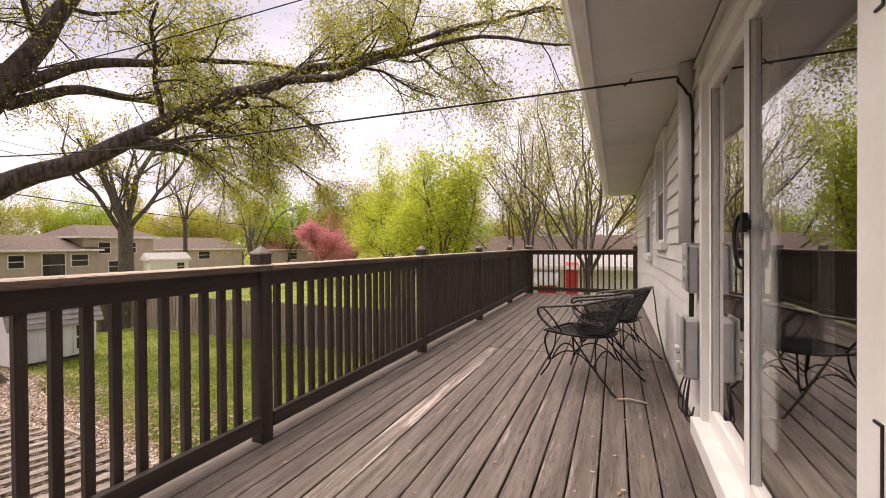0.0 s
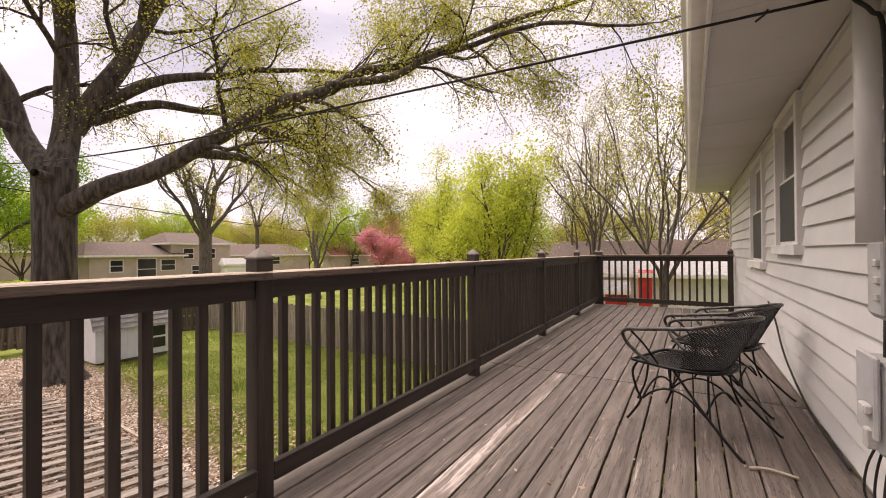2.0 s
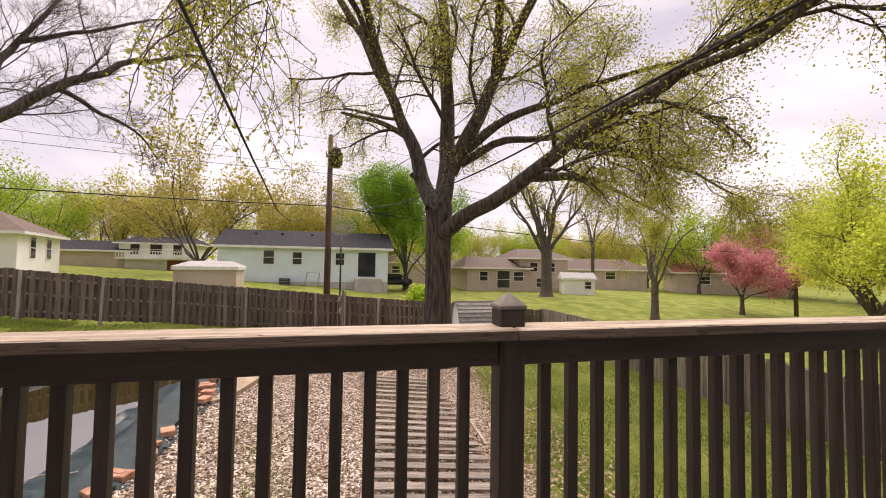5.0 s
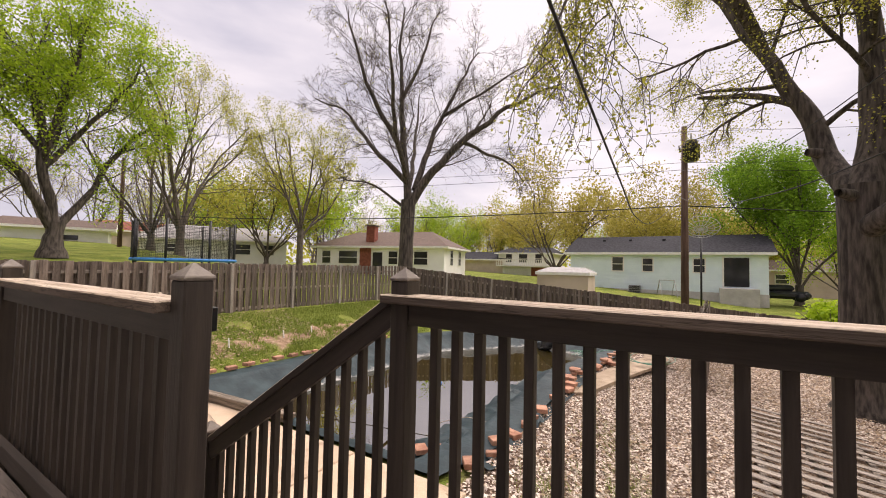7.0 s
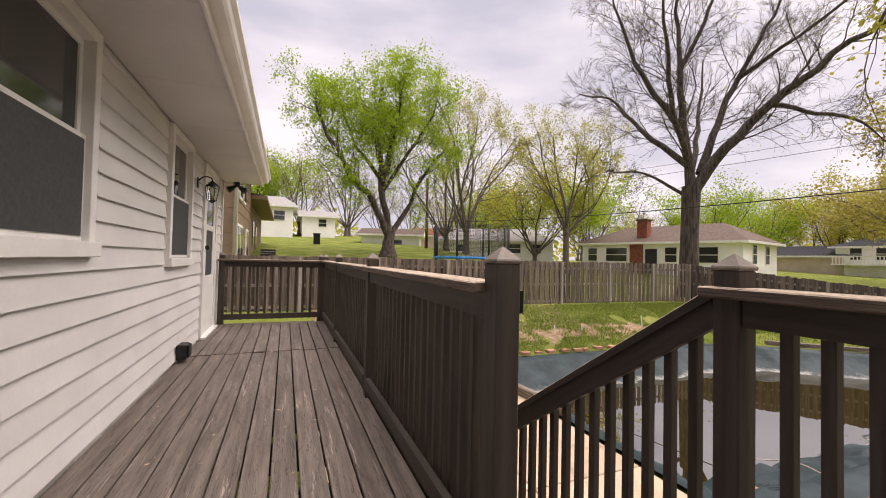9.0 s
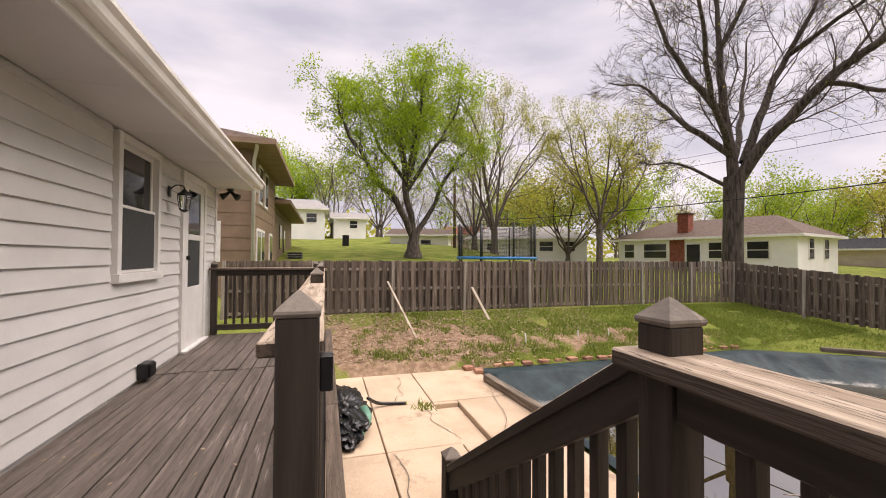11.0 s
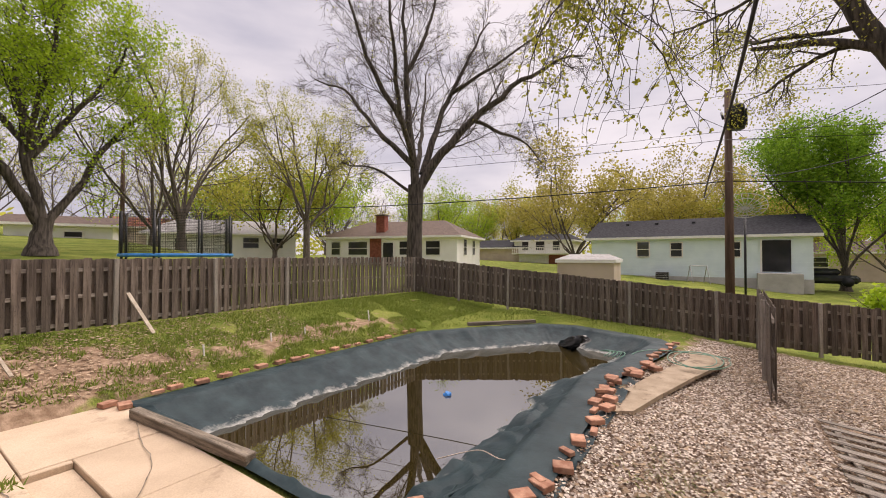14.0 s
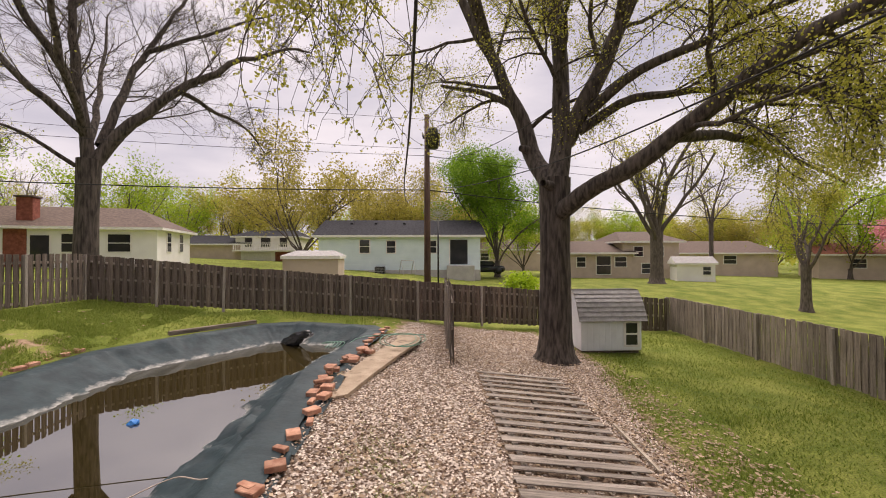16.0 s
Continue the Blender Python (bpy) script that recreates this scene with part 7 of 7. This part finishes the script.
def wall_boxes():
    b = thing("electric_meter_box", (0.05, 3.55, 0.9), "grey electrical box with conduit on the house wall", "electrical box")
    span("enclosure", 0.055, WALL - 0.012, 3.21, 3.37, 0.88, 1.18, "grey_box", b, 0.012)
    span("cover", 0.042, 0.057, 3.20, 3.35, 0.9, 1.2, "grey_box", b, 0.006)
    for k in range(3):
        span("knockout", 0.028, 0.045, 3.21, 3.25, 0.96 + k * 0.07, 0.99 + k * 0.07, "concrete_grey", b, 0.004)
    tube("conduit", [(0.085, 3.46, 1.2), (0.085, 3.46, 2.42)], 0.05, "siding", b, 12, "grey painted riser pipe")
    tube("conduit", [(0.09, 3.3, 0.9), (0.09, 3.31, 0.72)], 0.015, "cable", b)
    m = thing("disconnect_box", (0.0, 3.4, 0.3), "grey metal disconnect box low on the house wall", "electrical box")
    span("enclosure", 0.03, WALL - 0.012, 3.19, 3.40, 0.34, 0.72, "grey_box", m, 0.015)
    span("lid", 0.012, 0.032, 3.18, 3.39, 0.40, 0.74, "grey_box", m, 0.008)
    span("hasp", -0.015, 0.014, 3.2, 3.27, 0.50, 0.54, "concrete_grey", m, 0.006)
    span("bracket", -0.005, 0.04, 3.21, 3.26, 0.36, 0.44, "concrete_grey", m, 0.006)
    for k, (dy, dx) in enumerate(((0.05, -0.06), (0.1, -0.1), (0.0, -0.02), (-0.03, -0.05))):
        tube("loose_wire", smooth_line([(0.07, 3.24 + dy, 0.36), (0.07 + dx * 0.4, 3.24 + dy, 0.24), (0.06 + dx * 0.4, 3.22 + dy, 0.12), (0.07, 3.21 + dy * 0.5, 0.06 + 0.02 * k), (0.09, 3.22, 0.16)], 5), 0.005, "cable", m)
    w = tube("wall_cable", smooth_line([(0.1, 6.4, 0.62), (0.085, 5.9, 0.5), (0.08, 5.4, 0.25), (0.085, 4.6, 0.06), (0.09, 3.8, 0.03)], 5), 0.008, "cable")
    tagged(w, "thin cable hanging along the foot of the wall", "cable")
    k = tube("cable_loop", smooth_line([(0.06, 3.5, 2.36), (0.03, 3.42, 2.3), (0.07, 3.36, 2.2), (0.1, 3.33, 2.05), (0.1, 3.32, 1.2)], 6), 0.009, "cable")
    tagged(k, "black service cable running down beside the patio door", "cable")
    o = thing("outdoor_outlet", (0.06, -3.75, 0.1), "black weatherproof outlet cover low on the wall", "outlet")
    span("cover", 0.02, WALL - 0.014, -3.9, -3.72, 0.03, 0.19, "black", o, 0.01)
    span("lid", 0.0, 0.02, -3.88, -3.74, 0.05, 0.18, "iron", o, 0.006)
    f = tube("stick", smooth_line([(-0.35, 3.6, 0.012), (-0.27, 3.62, 0.018), (-0.15, 3.6, 0.012)], 4), 0.008, "twig")
    tagged(f, "small dry twig lying on the deck", "twig")
    h = tube("eave_hook", smooth_line([(-0.25, 3.6, SOFFIT), (-0.26, 3.6, SOFFIT - 0.02), (-0.3, 3.62, SOFFIT - 0.04)], 4), 0.006, "cable")
    tagged(h, "small metal hook under the eave", "hook")


def wall_lantern():
    y, z = -4.5, 2.0
    l = thing("wall_lantern", (0.1, y, z), "black coach lantern with clear glass beside the entry door", "lamp")
    span("back_plate", WALL - 0.03, WALL - 0.012, y - 0.05, y + 0.05, z - 0.03, z + 0.15, "black", l, 0.008)
    tube("arm", smooth_line([(WALL - 0.03, y, z + 0.1), (WALL - 0.1, y, z + 0.17), (WALL - 0.2, y, z + 0.16), (WALL - 0.22, y, z + 0.1)], 5), 0.01, "black", l)
    x = WALL - 0.22
    V, F = [], []
    tube_into(V, F, [(x, y, z + 0.11), (x, y, z + 0.08), (x, y, z + 0.02), (x, y, z + 0.0)], [0.015, 0.04, 0.11, 0.115], 6)
    put("roof", mesh_of("roof", V, F, "black"), None, l)
    for k in range(6):
        a = 2 * math.pi * k / 6
        tube("bar", [(x + 0.10 * math.cos(a), y + 0.10 * math.sin(a), z), (x + 0.065 * math.cos(a), y + 0.065 * math.sin(a), z - 0.24)], 0.007, "black", l, 5)
    V, F = [], []
    tube_into(V, F, [(x, y, z - 0.005), (x, y, z - 0.235)], [0.094, 0.06], 6)
    put("glass_shade", mesh_of("glass_shade", V, F, "glass"), None, l)
    V, F = [], []
    tube_into(V, F, [(x, y, z - 0.235), (x, y, z - 0.255), (x, y, z - 0.28)], [0.072, 0.05, 0.01], 6)
    put("base", mesh_of("base", V, F, "black"), None, l)
    l.matrix_basis = Matrix.Translation((0.1, y, z)) @ Matrix.Diagonal((0.78, 0.72, 0.72, 1))
    f = thing("flood_light", (0.0, -6.7, 2.35), "dark twin flood light under the eave corner", "lamp")
    box("junction_box", (0.1, 0.1, 0.04), (-0.1, -6.68, SOFFIT - 0.02), "black", f, (0, 0, 0), 0.01)
    for k in (-1, 1):
        V, F = [], []
        tube_into(V, F, [(-0.1, -6.68, SOFFIT - 0.04), (-0.1 + 0.06 * k, -6.66, SOFFIT - 0.1), (-0.1 + 0.13 * k, -6.62, SOFFIT - 0.15)], [0.02, 0.035, 0.06], 10)
        put("lamp_head", mesh_of("lamp_head", V, F, "black", True), None, f)


wall_boxes()
wall_lantern()


# ---- loose ground cover ----
def scatter_ground():
    rng = random.Random(12)
    # stones
    V, F = [], []
    base = [(1, 0, 0), (0, 1, 0), (-1, 0, 0), (0, -1, 0), (0, 0, 0.8), (0, 0, -0.6)]
    tri = [(0, 1, 4), (1, 2, 4), (2, 3, 4), (3, 0, 4)]
    made = 0
    while made < 78000:
        x, y = -4.0 - 15 * rng.random() ** 1.4, rng.uniform(-1.0, 6.0)
        if not inside(x, y, GRAVEL) or edge_distance(x, y, GRAVEL) < 0.25 * rng.random():
            continue
        if inside(x, y, POOL) or (2.0 < y < 4.1 and -12.8 < x < -5.2 and rng.random() < 0.8):
            continue
        s = rng.uniform(0.011, 0.030)
        a, b, c = s * rng.uniform(0.7, 1.3), s * rng.uniform(0.7, 1.3), s * rng.uniform(0.5, 0.9)
        t = rng.random() * 6.28
        z = ground_z(x, y) + 0.03 * noise.noise((x * 0.6, y * 0.6, 0)) + c * 0.4
        k = len(V)
        ct, st_ = math.cos(t), math.sin(t)
        V += [(x + a * p[0] * ct - b * p[1] * st_, y + a * p[0] * st_ + b * p[1] * ct, z + c * p[2]) for p in base[:5]]
        F += [tuple(k + i for i in f) for f in tri]
        made += 1
    tagged(new("gravel", mesh_of("gravel", V, F, "stone")), "tan and white pea gravel mixed with dry leaves", "gravel", kind="stuff")
    # dry leaves on gravel and dirt
    V, F = [], []
    for _ in range(9000):
        x, y = -3.0 - 15 * rng.random() ** 1.3, rng.uniform(-10.8, 6.5)
        if inside(x, y, POOL) or (inside(x, y, PATIO) and rng.random() < 0.97):
            continue
        if y < -7.9 and (x < -7 and rng.random() < 0.85):
            continue
        if -7.9 < y < -1.2:
            continue
        leaf_blade(V, F, x, y, ground_z(x, y) + 0.035, rng.uniform(0.03, 0.06), rng)
    for _ in range(9000):
        x, y = rng.uniform(-18.8, -6.5), rng.uniform(0.8, 6.0)
        if y < 3.9 + 0.5 * rng.random() and x > -12.8 - 1.2 * rng.random():
            continue
        leaf_blade(V, F, x, y, ground_z(x, y) + 0.045, rng.uniform(0.02, 0.05), rng)
    for _ in range(5200):
        x, y = -1.7 - 8.5 * rng.random() ** 1.6, -8.45 - 2.9 * rng.random()
        leaf_blade(V, F, x, y, ground_z(x, y) + 0.03, rng.uniform(0.02, 0.05), rng)
    tagged(new("leaf_litter", mesh_of("leaf_litter", V, F, "litter")), "scattered dry brown leaves on the ground", "leaf litter", kind="stuff")
    # grass
    V, F = [], []
    n = 0
    while n < 130000:
        r = rng.random()
        if r < 0.55:
            x, y = rng.uniform(-19, -3), rng.uniform(-11.3, -7.9)
        elif r < 0.65:
            x, y = rng.uniform(-19.3, -13), rng.uniform(-11.3, -1)
        else:
            x, y = rng.uniform(-19.5, -2.7), rng.uniform(3.8, 11.3)
        n += 1
        if inside(x, y, POOL) or inside(x, y, PATIO) or (inside(x, y, GRAVEL) and edge_distance(x, y, GRAVEL) > 0.4 * rng.random()):
            continue
        bare = max(0, 1 - math.hypot((x + 3.6) / 2.8, (y + 9.6) / 1.5)) + 0.7 * max(0, 1 - abs(y + 9.0) / 1.3) * (1 if -14 < x else 0)
        if noise.noise((x * 1.3, y * 1.3, 7)) * 0.8 + 0.45 < bare:
            continue
        h = rng.uniform(0.025, 0.07) * (1.7 if noise.noise((x * 0.8, y * 0.8, 3)) > 0.25 else 1)
        a = rng.random() * 6.28
        dx, dy = 0.012 * math.cos(a), 0.012 * math.sin(a)
        z = ground_z(x, y)
        k = len(V)
        V += [(x - dx, y - dy, z), (x + dx, y + dy, z), (x + rng.gauss(0, 0.03), y + rng.gauss(0, 0.03), z + h)]
        F.append((k, k + 1, k + 2))
    for cx, cy, m in ((-3.37, -6.0, 60), (-6.0, -0.2, 300), (-6.8, 0.6, 300), (-8.2, 0.2, 240), (-5.2, 1.0, 300)):
        for _ in range(m):
            x, y = cx + rng.gauss(0, 0.1 if m < 100 else 0.4), cy + rng.gauss(0, 0.1 if m < 100 else 0.3)
            z = ground_z(x, y) if m > 100 else RIM
            k = len(V)
            V += [(x - 0.012, y, z), (x + 0.012, y, z), (x + rng.gauss(0, 0.05), y + rng.gauss(0, 0.05), z + rng.uniform(0.05, 0.14))]
            F.append((k, k + 1, k + 2))
    for _ in range(130):
        cx, cy = rng.uniform(-12.5, -2.4), -8.55 - 1.6 * rng.random() ** 2
        w = rng.uniform(0.05, 0.16)
        for _ in range(rng.randint(18, 50)):
            x, y = cx + rng.gauss(0, w), cy + rng.gauss(0, w)
            z, h, a = ground_z(x, y), rng.uniform(0.05, 0.15), rng.random() * 6.28
            k = len(V)
            V += [(x - 0.014 * math.cos(a), y - 0.014 * math.sin(a), z), (x + 0.014 * math.cos(a), y + 0.014 * math.sin(a), z), (x + rng.gauss(0, 0.05), y + rng.gauss(0, 0.05), z + h)]
            F.append((k, k + 1, k + 2))
    tagged(new("grass", mesh_of("grass", V, F, "grass_blade")), "uneven spring grass with longer tufts", "grass", kind="stuff")


def leaf_blade(V, F, x, y, z, s, rng):
    a = rng.random() * 6.28
    c, d = math.cos(a) * s, math.sin(a) * s
    k = len(V)
    t = rng.uniform(-0.5, 0.5) * s
    V += [(x - c, y - d, z), (x + d * 0.5, y - c * 0.5, z + t), (x + c, y + d, z + abs(t) * 0.6), (x - d * 0.5, y + c * 0.5, z + t * 0.3)]
    F.append((k, k + 1, k + 2, k + 3))


scatter_ground()


def deck_litter():
    rng = random.Random(31)
    V, F = [], []
    for _ in range(420):
        x, y = rng.uniform(-2.3, 0.05), rng.uniform(0.3, 10.2)
        if rng.random() < 0.35:
            x, y = rng.uniform(-1.55, 0.05), rng.uniform(-6.2, 0.3)
        leaf_blade(V, F, x, y, 0.006, rng.uniform(0.006, 0.02), rng)
    tagged(new("deck_litter", mesh_of("deck_litter", V, F, "litter")), "small pale leaf bits scattered over the deck", "leaf litter", kind="stuff")


deck_litter()
